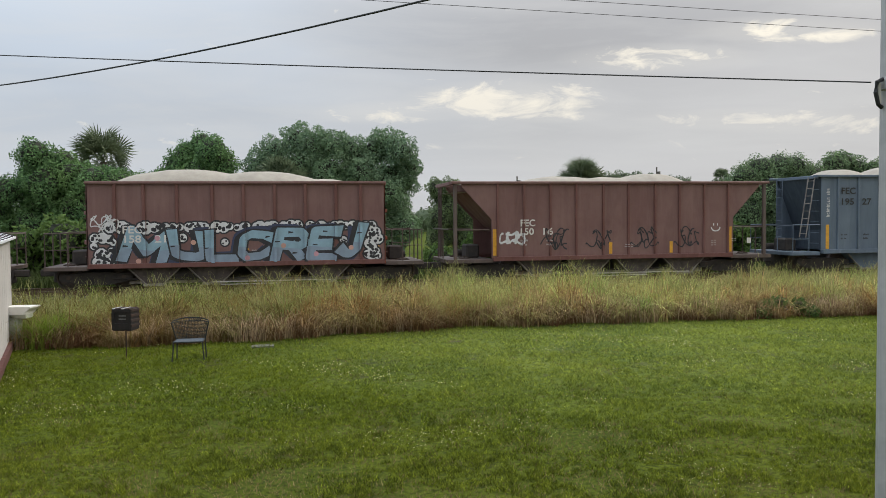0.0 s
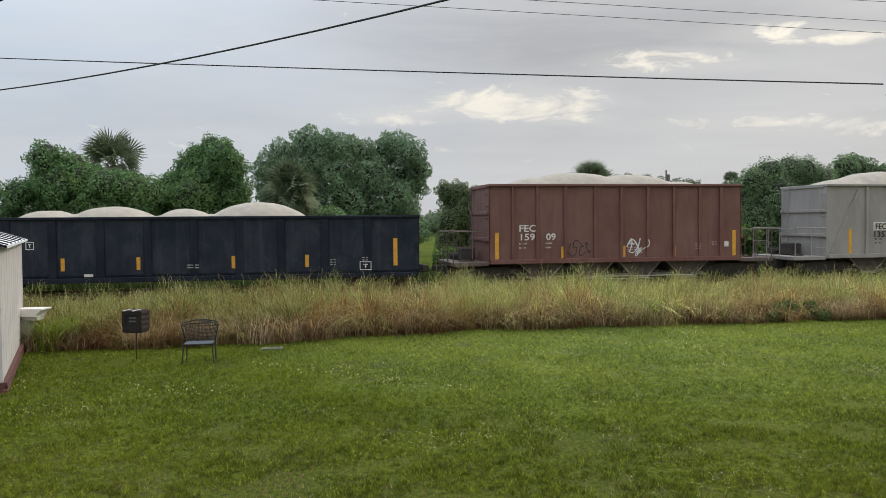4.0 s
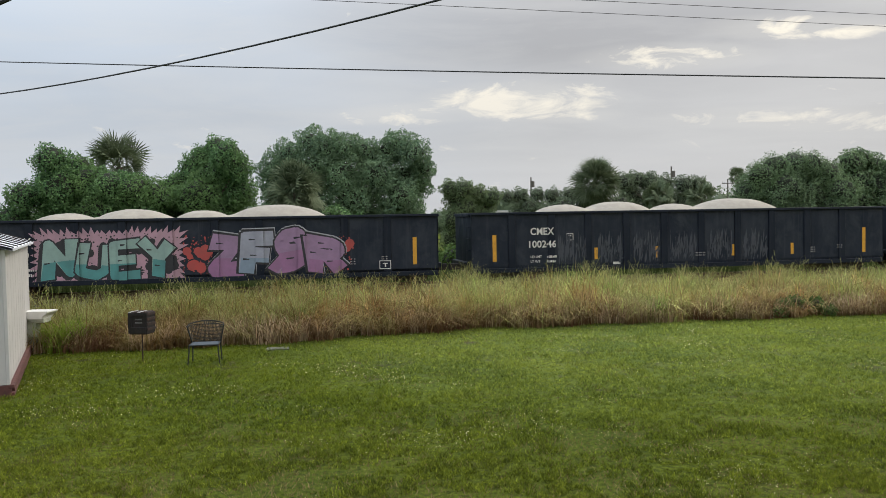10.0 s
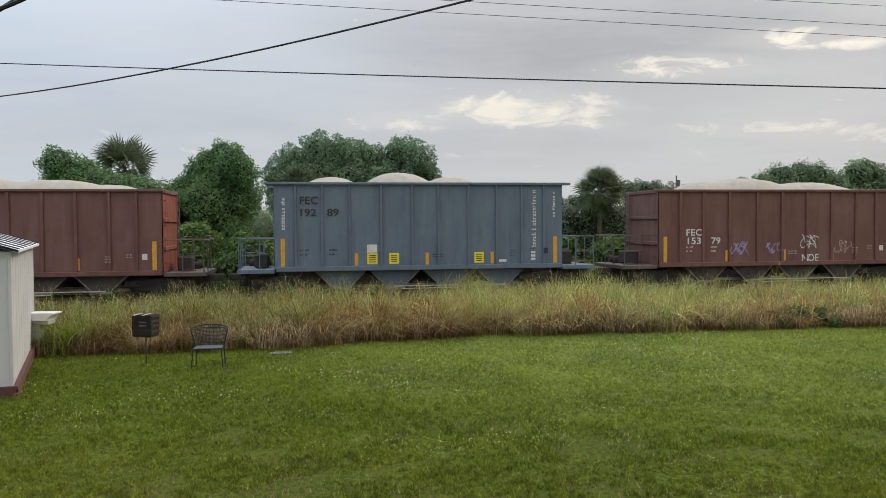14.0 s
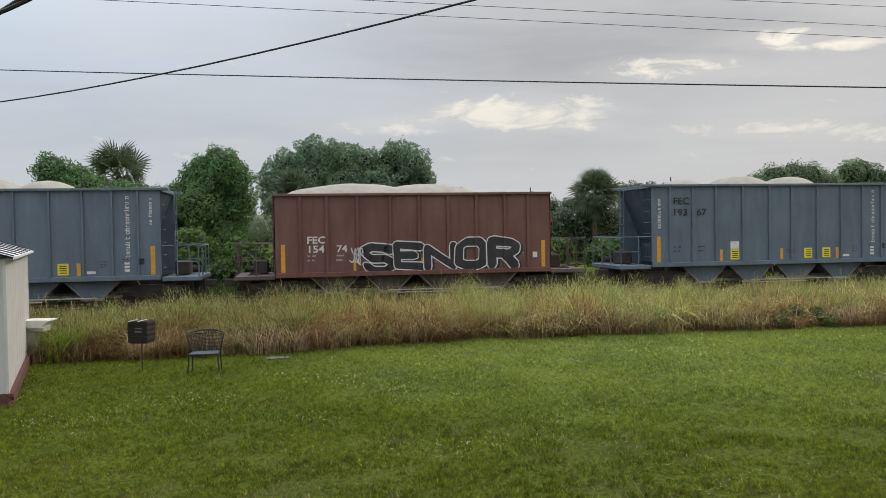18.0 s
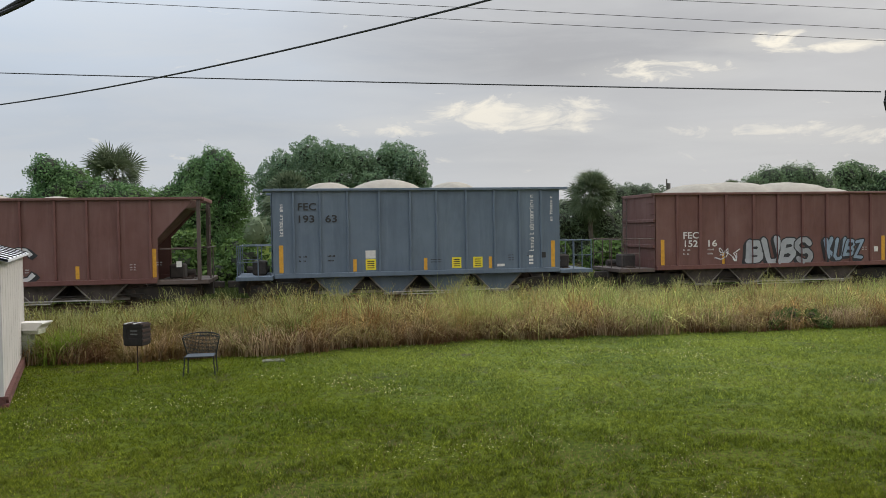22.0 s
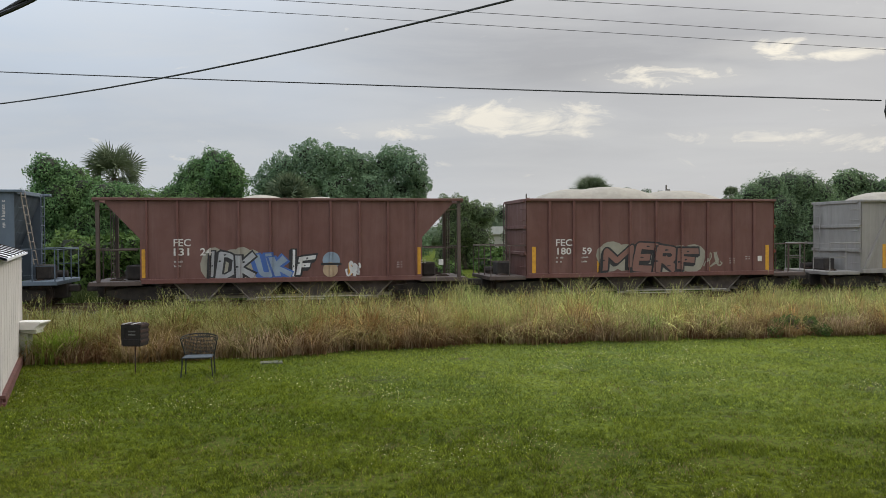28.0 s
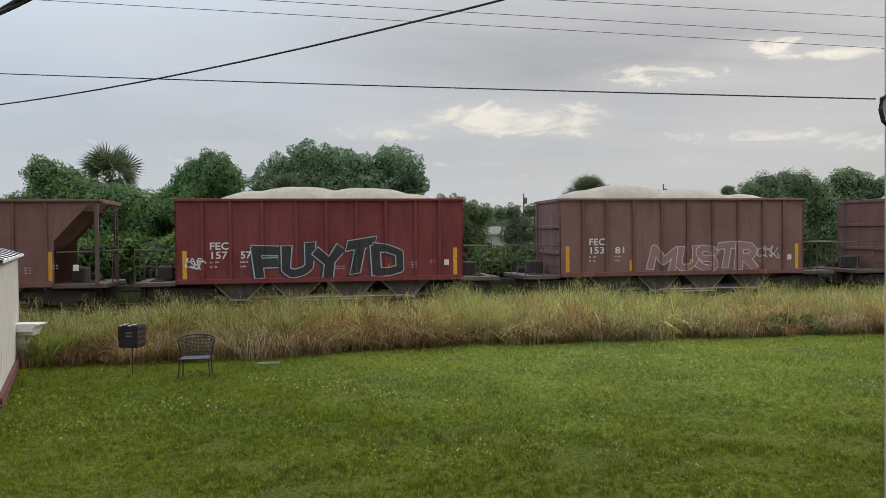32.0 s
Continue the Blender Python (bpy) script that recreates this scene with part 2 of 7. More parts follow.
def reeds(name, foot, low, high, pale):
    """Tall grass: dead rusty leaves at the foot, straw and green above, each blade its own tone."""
    m = leafy(name, low, high, pale, 0.75, 0.25, 1.45, (1.3, 0.55, foot))
    n = Nodes(m.node_tree, True)
    sep = n.add("ShaderNodeSeparateXYZ")
    geo = n.add("ShaderNodeNewGeometry").outputs["Position"]
    n.link(geo, sep.inputs[0])
    for k in list(n.tree.nodes):
        if k.bl_idname in ("ShaderNodeBsdfPrincipled", "ShaderNodeBsdfTranslucent"):
            old = k.inputs[0].links[0].from_socket
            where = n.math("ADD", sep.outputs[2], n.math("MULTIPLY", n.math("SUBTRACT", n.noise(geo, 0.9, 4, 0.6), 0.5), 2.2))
            rusty = n.ramp(n.noise(n.mapping(geo, (1, 1, 0.5), (4, 9, 1)), 0.8, 4, 0.6), (0.50, 0.0), (0.64, 0.75))
            fresh = n.ramp(n.noise(n.mapping(geo, (1, 1, 0.6), (1, 3, 7)), 0.95, 4, 0.6), (0.50, 0.0), (0.62, 0.80))
            tone = n.mix(rusty, old, n.mix(1.0, old, (0.92, 0.62, 0.45), "MULTIPLY"))
            tone = n.mix(fresh, tone, n.mix(1.0, old, (0.62, 0.82, 0.62), "MULTIPLY"))
            # the tone darkens towards the left and pales towards the right
            left_dark = n.ramp(n.math("ADD", n.math("DIVIDE", sep.outputs[0], 24.0), n.math("ADD", 0.30, n.math("MULTIPLY", n.noise(geo, 0.5, 3), 0.4))), (0.20, 0.85), (0.52, 0.0))
            right_pale = n.ramp(n.math("ADD", n.math("DIVIDE", sep.outputs[0], 24.0), n.math("MULTIPLY", n.noise(geo, 0.4, 3), 0.5)), (0.15, 0.0), (0.42, 0.9))
            tone = n.mix(right_pale, tone, n.mix(1.0, tone, (1.22, 1.30, 1.35), "MULTIPLY"))
            tone = n.mix(left_dark, tone, n.mix(1.0, tone, (0.54, 0.60, 0.48), "MULTIPLY"))
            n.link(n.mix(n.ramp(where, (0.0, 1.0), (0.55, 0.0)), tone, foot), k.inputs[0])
    return m


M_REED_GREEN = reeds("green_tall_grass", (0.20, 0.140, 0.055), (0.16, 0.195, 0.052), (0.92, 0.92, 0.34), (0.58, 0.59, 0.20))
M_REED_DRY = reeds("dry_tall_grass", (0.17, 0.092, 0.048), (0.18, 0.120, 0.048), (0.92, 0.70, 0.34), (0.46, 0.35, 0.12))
M_HUSK = leafy("dead_grass_leaves", (0.16, 0.100, 0.058), (0.72, 0.55, 0.36), (0.42, 0.30, 0.17), 0.8, 0.2)
M_PLUME = leafy("grass_plumes", (0.15, 0.16, 0.06), (0.50, 0.47, 0.21), (0.36, 0.37, 0.14), 0.8, 0.35)
M_WEED = leafy("far_side_weeds", (0.025, 0.040, 0.012), (0.085, 0.115, 0.035), (0.07, 0.09, 0.03))
M_FLOWER = plain("clover_white", (0.80, 0.76, 0.46), (0.72, 0.66, 0.34), 20, 0.9)
M_OAK = leafy("oak_leaves", (0.090, 0.155, 0.100), (0.235, 0.330, 0.190), (0.160, 0.250, 0.125))
# greens dulled here to paint in some haze of distance
M_MID = leafy("hazed_middle_leaves", (0.085, 0.125, 0.060), (0.200, 0.260, 0.130), (0.16, 0.21, 0.09))
M_VINE = leafy("vine_leaves", (0.050, 0.110, 0.050), (0.170, 0.300, 0.115), (0.160, 0.250, 0.080))
M_MOUND = leafy("mound_vine_leaves", (0.080, 0.130, 0.072), (0.215, 0.300, 0.150), (0.165, 0.245, 0.105))
M_BUSH = leafy("bright_bush_leaves", (0.045, 0.095, 0.024), (0.125, 0.195, 0.055), (0.12, 0.19, 0.05))
M_PALM = leafy("palm_fronds", (0.055, 0.085, 0.046), (0.175, 0.215, 0.125), (0.145, 0.175, 0.095))
# aerial haze is mixed into these pale leaf colours
M_FAR = leafy("hazed_far_leaves", (0.10, 0.135, 0.088), (0.19, 0.235, 0.145), (0.16, 0.205, 0.115))
# dark colour painted in for the shade inside the crowns
M_CROWN_SHADE = plain("crown_inner_shade", (0.045, 0.050, 0.032), (0.022, 0.028, 0.018), 3, 0.95, relief=0.8, distance=0.1)
M_BARK = plain("bark", (0.13, 0.10, 0.075), (0.07, 0.055, 0.045), 5, 0.95, relief=0.8, distance=0.05)
M_BALLAST = plain("ballast", (0.17, 0.16, 0.15), (0.07, 0.065, 0.06), 12, 0.95, relief=1.0, distance=0.08)
M_TIE = plain("tie_wood", (0.10, 0.08, 0.06), (0.05, 0.04, 0.035), 6, 0.95)
M_RAIL = plain("rail_steel", (0.16, 0.11, 0.08), (0.10, 0.06, 0.045), 8, 0.55, 0.6)
M_SAND = plain("pale_sand", (0.385, 0.353, 0.298), (0.31, 0.283, 0.24), 3.0, 0.95, relief=0.6, distance=0.03)
M_UNDER = plain("underframe_grime", (0.055, 0.045, 0.038), (0.03, 0.026, 0.024), 4, 0.85)
M_CHUTE = plain("chute_grime", (0.120, 0.096, 0.085), (0.065, 0.053, 0.048), 4, 0.85)
M_WHEEL = plain("wheel_steel", (0.09, 0.06, 0.045), (0.05, 0.04, 0.035), 6, 0.6, 0.4)
M_YELLOW = plain("reflector_yellow", (0.70, 0.36, 0.03), (0.55, 0.27, 0.03), 9, 0.5)
M_WHITE = plain("stencil_white", (0.72, 0.70, 0.66), (0.58, 0.55, 0.52), 8, 0.6)
M_FAINT = plain("worn_stencil", (0.50, 0.48, 0.46), (0.38, 0.35, 0.33), 8, 0.7)
M_BLACK = plain("stencil_black", (0.02, 0.02, 0.022), (0.035, 0.033, 0.033), 8, 0.6)
M_DUST = plain("dusty_steel", (0.30, 0.27, 0.24), (0.17, 0.145, 0.125), 5, 0.8)
M_PLACARD = plain("placard_yellow", (0.80, 0.66, 0.03), (0.7, 0.56, 0.03), 9, 0.5)

BODY = {
    "brown": paint("brown_paint", (0.142, 0.063, 0.052), (0.176, 0.090, 0.077), 0.35),
    "faded": paint("faded_brown_paint", (0.169, 0.087, 0.079), (0.209, 0.119, 0.106), 0.3),
    "maroon": paint("maroon_paint", (0.150, 0.022, 0.024), (0.185, 0.040, 0.040), 0.12),
    "rust": paint("rust_red_paint", (0.149, 0.054, 0.040), (0.180, 0.077, 0.059), 0.35),
    "rib": paint("brown_rib_paint", (0.135, 0.054, 0.045), (0.172, 0.080, 0.068), 0.45),
    "railing": paint("grimy_railing_paint", (0.085, 0.060, 0.052), (0.125, 0.095, 0.082), 0.4),
    "tan_rib": paint("rusty_tan_rib_paint", (0.33, 0.205, 0.115), (0.42, 0.29, 0.18), 0.9, rust_colour=(0.12, 0.06, 0.035), blotch=(0.20, 0.095, 0.045)),
    # warm sunlight on the right-hand ends, put into the paint
    "end": paint("sunlit_end_paint", (0.203, 0.052, 0.027), (0.234, 0.072, 0.040), 0.3),
    # shade below the tall wagons' sloping ends, put into a darker blue
    "shade": paint("shaded_blue_paint", (0.045, 0.060, 0.080), (0.065, 0.082, 0.105), 0.2, rust_colour=(0.06, 0.05, 0.045)),
    "blue": paint("blue_grey_paint", (0.110, 0.142, 0.186), (0.135, 0.172, 0.215), 0.12, rust_colour=(0.10, 0.09, 0.08)),
    "tan": paint("tan_paint", (0.44, 0.295, 0.162), (0.54, 0.395, 0.245), 0.5, rust_colour=(0.18, 0.09, 0.045), blotch=(0.33, 0.165, 0.075)),
    "grey": paint("light_grey_paint", (0.268, 0.250, 0.232), (0.312, 0.294, 0.275), 0.25, rust_colour=(0.22, 0.17, 0.13)),
    "black": paint("black_paint", (0.008, 0.012, 0.021), (0.018, 0.023, 0.034), 0.12, 0.5, rust_colour=(0.05, 0.05, 0.055), gloss=0.18),
    "scuffed": paint("scuffed_black_paint", (0.013, 0.018, 0.029), (0.030, 0.036, 0.048), 0.18, 0.55, rust_colour=(0.07, 0.07, 0.075), blotch=(0.038, 0.045, 0.056), gloss=0.18),
    "dusk": paint("worn_dark_brown_paint", (0.060, 0.034, 0.030), (0.09, 0.05, 0.04), 0.4),
}
SPRAY_COLOURS = {
    "white": (0.70, 0.70, 0.70), "cream": (0.57, 0.43, 0.275), "bone": (0.34, 0.32, 0.26), "clay": (0.25, 0.125, 0.10), "graze": (0.050, 0.056, 0.072), "mustard": (0.52, 0.27, 0.05), "ochre": (0.37, 0.175, 0.085), "rustwash": (0.22, 0.11, 0.07), "pale": (0.60, 0.54, 0.53), "scuff": (0.13, 0.14, 0.17), "leaf": (0.30, 0.36, 0.20), "halo": (0.50, 0.30, 0.36), "aqua": (0.09, 0.30, 0.29), "mauve": (0.34, 0.21, 0.34), "body": (0.17, 0.075, 0.062), "moss": (0.20, 0.21, 0.16), "steel": (0.26, 0.34, 0.43), "haze": (0.36, 0.37, 0.44), "silver": (0.40, 0.41, 0.43), "ink": (0.018, 0.018, 0.022), "sky": (0.27, 0.42, 0.51), "teal": (0.11, 0.33, 0.33),
    "pink": (0.62, 0.32, 0.37), "lilac": (0.36, 0.32, 0.55), "violet": (0.34, 0.16, 0.30), "royal": (0.05, 0.13, 0.42), "green": (0.20, 0.38, 0.26),
    "forest": (0.035, 0.11, 0.06), "red": (0.45, 0.07, 0.06), "orange": (0.55, 0.20, 0.04), "blush": (0.50, 0.30, 0.26), "tan": (0.52, 0.38, 0.24),
    "rose": (0.30, 0.17, 0.17), "yellow": (0.68, 0.52, 0.08), "grape": (0.20, 0.09, 0.24), "peach": (0.58, 0.33, 0.26), "khaki": (0.30, 0.29, 0.11), "navy": (0.035, 0.045, 0.10), "magenta": (0.48, 0.08, 0.17), "foam": (0.30, 0.44, 0.39), "soot": (0.055, 0.030, 0.028), "petal": (0.74, 0.50, 0.53), "mint": (0.16, 0.40, 0.36), "slate": (0.24, 0.25, 0.38), "cobalt": (0.13, 0.25, 0.55), "jade": (0.13, 0.27, 0.19), "cyan": (0.12, 0.42, 0.52),
}
SPRAY = {}


def spray(key):
    if key not in SPRAY:
        c = SPRAY_COLOURS[key]
        SPRAY[key] = plain("spray_paint_" + key, c, tuple(v * 0.72 + 0.02 for v in c), 2.2, 0.6, relief=0.1)
    return SPRAY[key]


# ======== mesh helpers ========
class Mesh:
    """Collects faces, then makes one mesh."""

    def __init__(self):
        self.v, self.f = [], []

    def face(self, *points):
        i = len(self.v)
        self.v += [tuple(p) for p in points]
        self.f.append(tuple(range(i, i + len(points))))
        return self

    def box(self, x0, x1, y0, y1, z0, z1, c=0.0):
        """A block; c chamfers its edges."""
        if c <= 0:
            i = len(self.v)
            self.v += [(x, y, z) for x in (x0, x1) for y in (y0, y1) for z in (z0, z1)]
            for q in ((0, 1, 3, 2), (4, 6, 7, 5), (0, 4, 5, 1), (2, 3, 7, 6), (0, 2, 6, 4), (1, 5, 7, 3)):
                self.f.append(tuple(i + k for k in q))
            return self
        bm = bmesh.new()
        bmesh.ops.create_cube(bm, size=1.0, matrix=Matrix.LocRotScale(((x0 + x1) / 2, (y0 + y1) / 2, (z0 + z1) / 2), None, (abs(x1 - x0), abs(y1 - y0), abs(z1 - z0))))
        bmesh.ops.bevel(bm, geom=bm.edges[:], offset=min(c, 0.4 * min(abs(x1 - x0), abs(y1 - y0), abs(z1 - z0))), segments=1, affect="EDGES")
        self.take(bm)
        return self

    def take(self, bm):
        i = len(self.v)
        bm.verts.index_update()
        self.v += [tuple(v.co) for v in bm.verts]
        self.f += [tuple(i + v.index for v in f.verts) for f in bm.faces]
        bm.free()

    def prism(self, outline, y0, y1):
        """An outline of (x, z), drawn out along y."""
        i, k = len(self.v), len(outline)
        self.v += [(x, y0, z) for x, z in outline] + [(x, y1, z) for x, z in outline]
        self.f.append(tuple(i + j for j in range(k)))
        self.f.append(tuple(i + k + j for j in reversed(range(k))))
        for j in range(k):
            h = (j + 1) % k
            self.f.append((i + h, i + j, i + k + j, i + k + h))
        return self

    def tube(self, a, b, r, sides=6, r2=None):
        a, b = Vector(a), Vector(b)
        q = (b - a).to_track_quat("Z", "Y")
        i = len(self.v)
        for p, rad in ((a, r), (b, r if r2 is None else r2)):
            for s in range(sides):
                g = 2 * math.pi * s / sides
                self.v.append(tuple(p + q @ Vector((rad * math.cos(g), rad * math.sin(g), 0))))
        for s in range(sides):
            h = (s + 1) % sides
            self.f.append((i + s, i + h, i + sides + h, i + sides + s))
        self.f.append(tuple(i + s for s in reversed(range(sides))))
        self.f.append(tuple(i + sides + s for s in range(sides)))
        return self

    def path(self, points, r, sides=6):
        """One bent tube through the points."""
        pts = [Vector(p) for p in points]
        i = len(self.v)
        for k, p in enumerate(pts):
            d = (pts[min(k + 1, len(pts) - 1)] - pts[max(k - 1, 0)]).normalized()
            a = d.cross(Vector((0.31, 0.17, 0.93))).normalized()
            b = d.cross(a)
            for s in range(sides):
                g = 2 * math.pi * s / sides
                self.v.append(tuple(p + r * (math.cos(g) * a + math.sin(g) * b)))
        for k in range(len(pts) - 1):
            for s in range(sides):
                h = (s + 1) % sides
                o = i + k * sides
                self.f.append((o + s, o + h, o + sides + h, o + sides + s))
        self.f.append(tuple(i + s for s in reversed(range(sides))))
        self.f.append(tuple(i + (len(pts) - 1) * sides + s for s in range(sides)))
        return self

    def make(self, name):
        me = bpy.data.meshes.new(name)
        me.from_pydata(self.v, [], self.f)
        me.update()
        return me


def arrays(name, verts, faces, quads=True):
    """A mesh from numpy arrays of places and of equal-sided faces."""
    me = bpy.data.meshes.new(name)
    k = faces.shape[1]
    me.vertices.add(len(verts))
    me.vertices.foreach_set("co", np.ascontiguousarray(verts, dtype=np.float32).ravel())
    me.loops.add(faces.size)
    me.loops.foreach_set("vertex_index", np.ascontiguousarray(faces, dtype=np.int32).ravel())
    me.polygons.add(len(faces))
    me.polygons.foreach_set("loop_start", np.arange(0, faces.size, k, dtype=np.int32))
    me.update(calc_edges=True)
    return me


def part(name, mesh, mat, parent, label="", smooth=False, at=None):
    """Links a mesh as ONE object under a thing or a part."""
    me = mesh.make(name) if isinstance(mesh, Mesh) else mesh
    if mat is not None and not me.materials:
        me.materials.append(mat)
    if smooth:
        me.polygons.foreach_set("use_smooth", [True] * len(me.polygons))
    ob = new(name, me)
    if parent is not None:
        ob.parent = parent
    if at is not None:
        ob.matrix_basis = at
    if label:
        tagged(ob, label)
    return ob


def thing(name, label, category, group="", kind="", at=None):
    ob = tagged(new(name), label, category, group, kind)
    if at is not None:
        ob.matrix_basis = at
    return ob


# ======== the plan ========
TURN = 10.12                      # the track against the house, degrees
RAIL_Z = 0.66                    # top of the rails
FLOOR_Z = 0.50                   # zero of the wagons' measures
ALONG = Vector((math.cos(radians(TURN)), math.sin(radians(TURN)), 0))
AWAY = Vector((-math.sin(radians(TURN)), math.cos(radians(TURN)), 0))
TRACK = Vector((0, 28.45, 0)) + 1.55 * AWAY      # the track's middle, abreast of the house


def on_track(s, off=0.0, z=0.0):
    return TRACK + s * ALONG + off * AWAY + Vector((0, 0, z))


# ======== ground ========
def ground():
    xs = [-2500, -900, -300, -120, *range(-60, 61, 6), 120, 300, 900, 2500]
    ys = [-800, -200, -60, -20, *range(-10, 71, 4), 120, 300, 900, 3000]
    m = Mesh()
    idx = {}
    for i, x in enumerate(xs):
        for j, y in enumerate(ys):
            idx[i, j] = len(m.v)
            m.v.append((x, y, 0.0))
    for i in range(len(xs) - 1):
        for j in range(len(ys) - 1):
            m.f.append((idx[i, j], idx[i + 1, j], idx[i + 1, j + 1], idx[i, j + 1]))
    tagged(part("ground", m, M_LAWN, None), "level mown lawn with thin patches and clover", "lawn", kind="structure")


ground()


def track():
    m = Mesh()
    for a, b in ((-850, -90), (-90, 90), (90, 850)):
        rows = [[on_track(s, o, z) for o, z in ((-3.7, -0.02), (-2.0, 0.43), (2.0, 0.43), (3.7, -0.02))] for s in (a, b)]
        for k in range(3):
            m.face(rows[0][k], rows[1][k], rows[1][k + 1], rows[0][k + 1])
    tagged(part("ballast", m, M_BALLAST, None), "low bank of grey crushed stone under the rails", "ballast", kind="structure")
    t = thing("railway_track", "single railway track of rusty rails on wooden ties", "track", at=Matrix.Translation(TRACK) @ pose(0, 0, 0, 0, 0, TURN))
    for y in (-0.755, 0.755):
        r = Mesh()
        prof = [(a, b + RAIL_Z) for a, b in ((-0.07, -0.16), (0.07, -0.16), (0.07, -0.145), (0.012, -0.12), (0.012, -0.04), (0.036, -0.03), (0.036, 0.0), (-0.036, 0.0), (-0.036, -0.03), (-0.012, -0.04), (-0.012, -0.12), (-0.07, -0.145))]
        i, k = 0, len(prof)
        r.v += [(-850, y + a, b) for a, b in prof] + [(850, y + a, b) for a, b in prof]
        for j in range(k):
            r.f.append((j, (j + 1) % k, k + (j + 1) % k, k + j))
        part("rail", r, M_RAIL, t)
    tie = Mesh().box(-0.115, 0.115, -1.3, 1.3, 0.33, 0.497, 0.015).make("tie")
    for k in range(-70, 71):
        part("tie", tie, M_TIE, t, at=pose(0.52 * k, 0, 0))


track()


# ======== the wagons ========
TEXT = {}


def flat_text(body, bold=0.0):
    """The outline of a text as flat faces: (points, faces), left foot at 0, capitals about 0.7 high."""
    key = (body, bold)
    if key not in TEXT:
        c = bpy.data.curves.new("text", "FONT")
        c.body, c.offset, c.resolution_u, c.fill_mode = body, bold, 3, "BOTH"
        ob = bpy.data.objects.new("text", c)
        scene.collection.objects.link(ob)
        me = ob.to_mesh()
        TEXT[key] = ([(v.co.x, v.co.y) for v in me.vertices], [tuple(p.vertices) for p in me.polygons])
        ob.to_mesh_clear()
        bpy.data.objects.remove(ob)
        bpy.data.curves.remove(c)
    return TEXT[key]


def fitted(body, x0, x1, z0, z1, bold=0.0):
    """A text stretched into a rectangle: lists of (x, z) triangles or polygons."""
    pts, faces = flat_text(body, bold)
    if not pts:
        return []
    ax, bx = min(p[0] for p in pts), max(p[0] for p in pts)
    az, bz = min(p[1] for p in pts), max(p[1] for p in pts)
    out = [(x0 + (x - ax) / (bx - ax) * (x1 - x0), z0 + (z - az) / (bz - az) * (z1 - z0)) for x, z in pts]
    return [[out[i] for i in f] for f in faces]


def clip(poly, x, keep_right):
    """A polygon cut at an upright line."""
    out = []
    for (ax, az), (bx, bz) in zip(poly, poly[1:] + poly[:1]):
        ina, inb = (ax >= x) == keep_right, (bx >= x) == keep_right
        if ina:
            out.append((ax, az))
        if ina != inb:
            f = (x - ax) / (bx - ax)
            out.append((x, az + f * (bz - az)))
    return out


class Shape:
    """Measures of a wagon's side: its half length, heights, half width and ribs."""

    def __init__(self, kind):
        self.kind = kind
        self.w = 1.55
        self.rib_w, self.rib_d = 0.11, 0.075
        if kind == "hopper":
            self.x, self.z0, self.z1, self.reach = 4.90, 1.02, 3.72, 6.25
            at = (0.09, 0.183, 0.29, 0.406, 0.51, 0.615, 0.72, 0.826, 0.913)
        elif kind == "braced":
            self.x, self.z0, self.z1, self.reach = 4.88, 1.02, 3.72, 6.25
            at = (0.177, 0.300, 0.409, 0.516, 0.622, 0.728, 0.845)
        elif kind == "tall":
            self.x, self.z0, self.z1, self.reach = 5.10, 1.07, 3.96, 6.35
            at = (0.07, 0.158, 0.25, 0.357, 0.464, 0.555, 0.66, 0.76, 0.85, 0.93)
            self.rib_w = 0.07
        elif kind == "slope":
            self.x, self.z0, self.z1, self.reach = 6.17, 1.02, 3.71, 6.35
            at = (0.135, 0.215, 0.295, 0.375, 0.46, 0.54, 0.625, 0.705, 0.785, 0.865)
            self.rib_w = 0.08
        else:
            self.x, self.z0, self.z1, self.reach = 8.19, 0.65, 2.64, 8.35
            at = (0.09, 0.18, 0.265, 0.355, 0.445, 0.535, 0.625, 0.71, 0.80, 0.89)
            self.rib_w, self.rib_d = 0.26, 0.06
        self.ribs = [(2 * a - 1) * self.x for a in at]
        self.face = self.w - self.rib_d           # the plates between the ribs

    def skin(self, polys, lift):
        """Flat shapes laid on plates and ribs alike, as paint would lie."""
        m = Mesh()
        edges = sorted(e for r in self.ribs for e in (r - self.rib_w / 2, r + self.rib_w / 2))
        for i, p in enumerate(polys):
            lo, hi = min(q[0] for q in p), max(q[0] for q in p)
            pieces = [p]
            for e in edges:
                if lo < e < hi:
                    pieces = [c for q in pieces for c in (clip(q, e, True), clip(q, e, False)) if len(c) > 2]
            for q in pieces:
                mid = sum(k[0] for k in q) / len(q)
                rib = any(abs(mid - r) < self.rib_w / 2 for r in self.ribs)
                y = -(self.w if rib else self.face) - lift - 0.00004 * (i % 12)
                m.face(*[(x, y, z) for x, z in q])
        return m


SHAPES = {k: Shape(k) for k in ("hopper", "braced", "tall", "slope", "gondola")}
SHARED = {}


def shared(key, build):
    if key not in SHARED:
        SHARED[key] = build()
    return SHARED[key]


def coated(mesh, mat):
    """The same shape in another paint: a copy of the mesh for each paint."""
    key = (mesh.name, mat.name)
    if key not in SHARED:
        me = mesh.copy()
        me.materials.clear()
        me.materials.append(mat)
        SHARED[key] = me
    return SHARED[key]


def rect(x0, x1, z0, z1):
    return [(x0, z0), (x1, z0), (x1, z1), (x0, z1)]


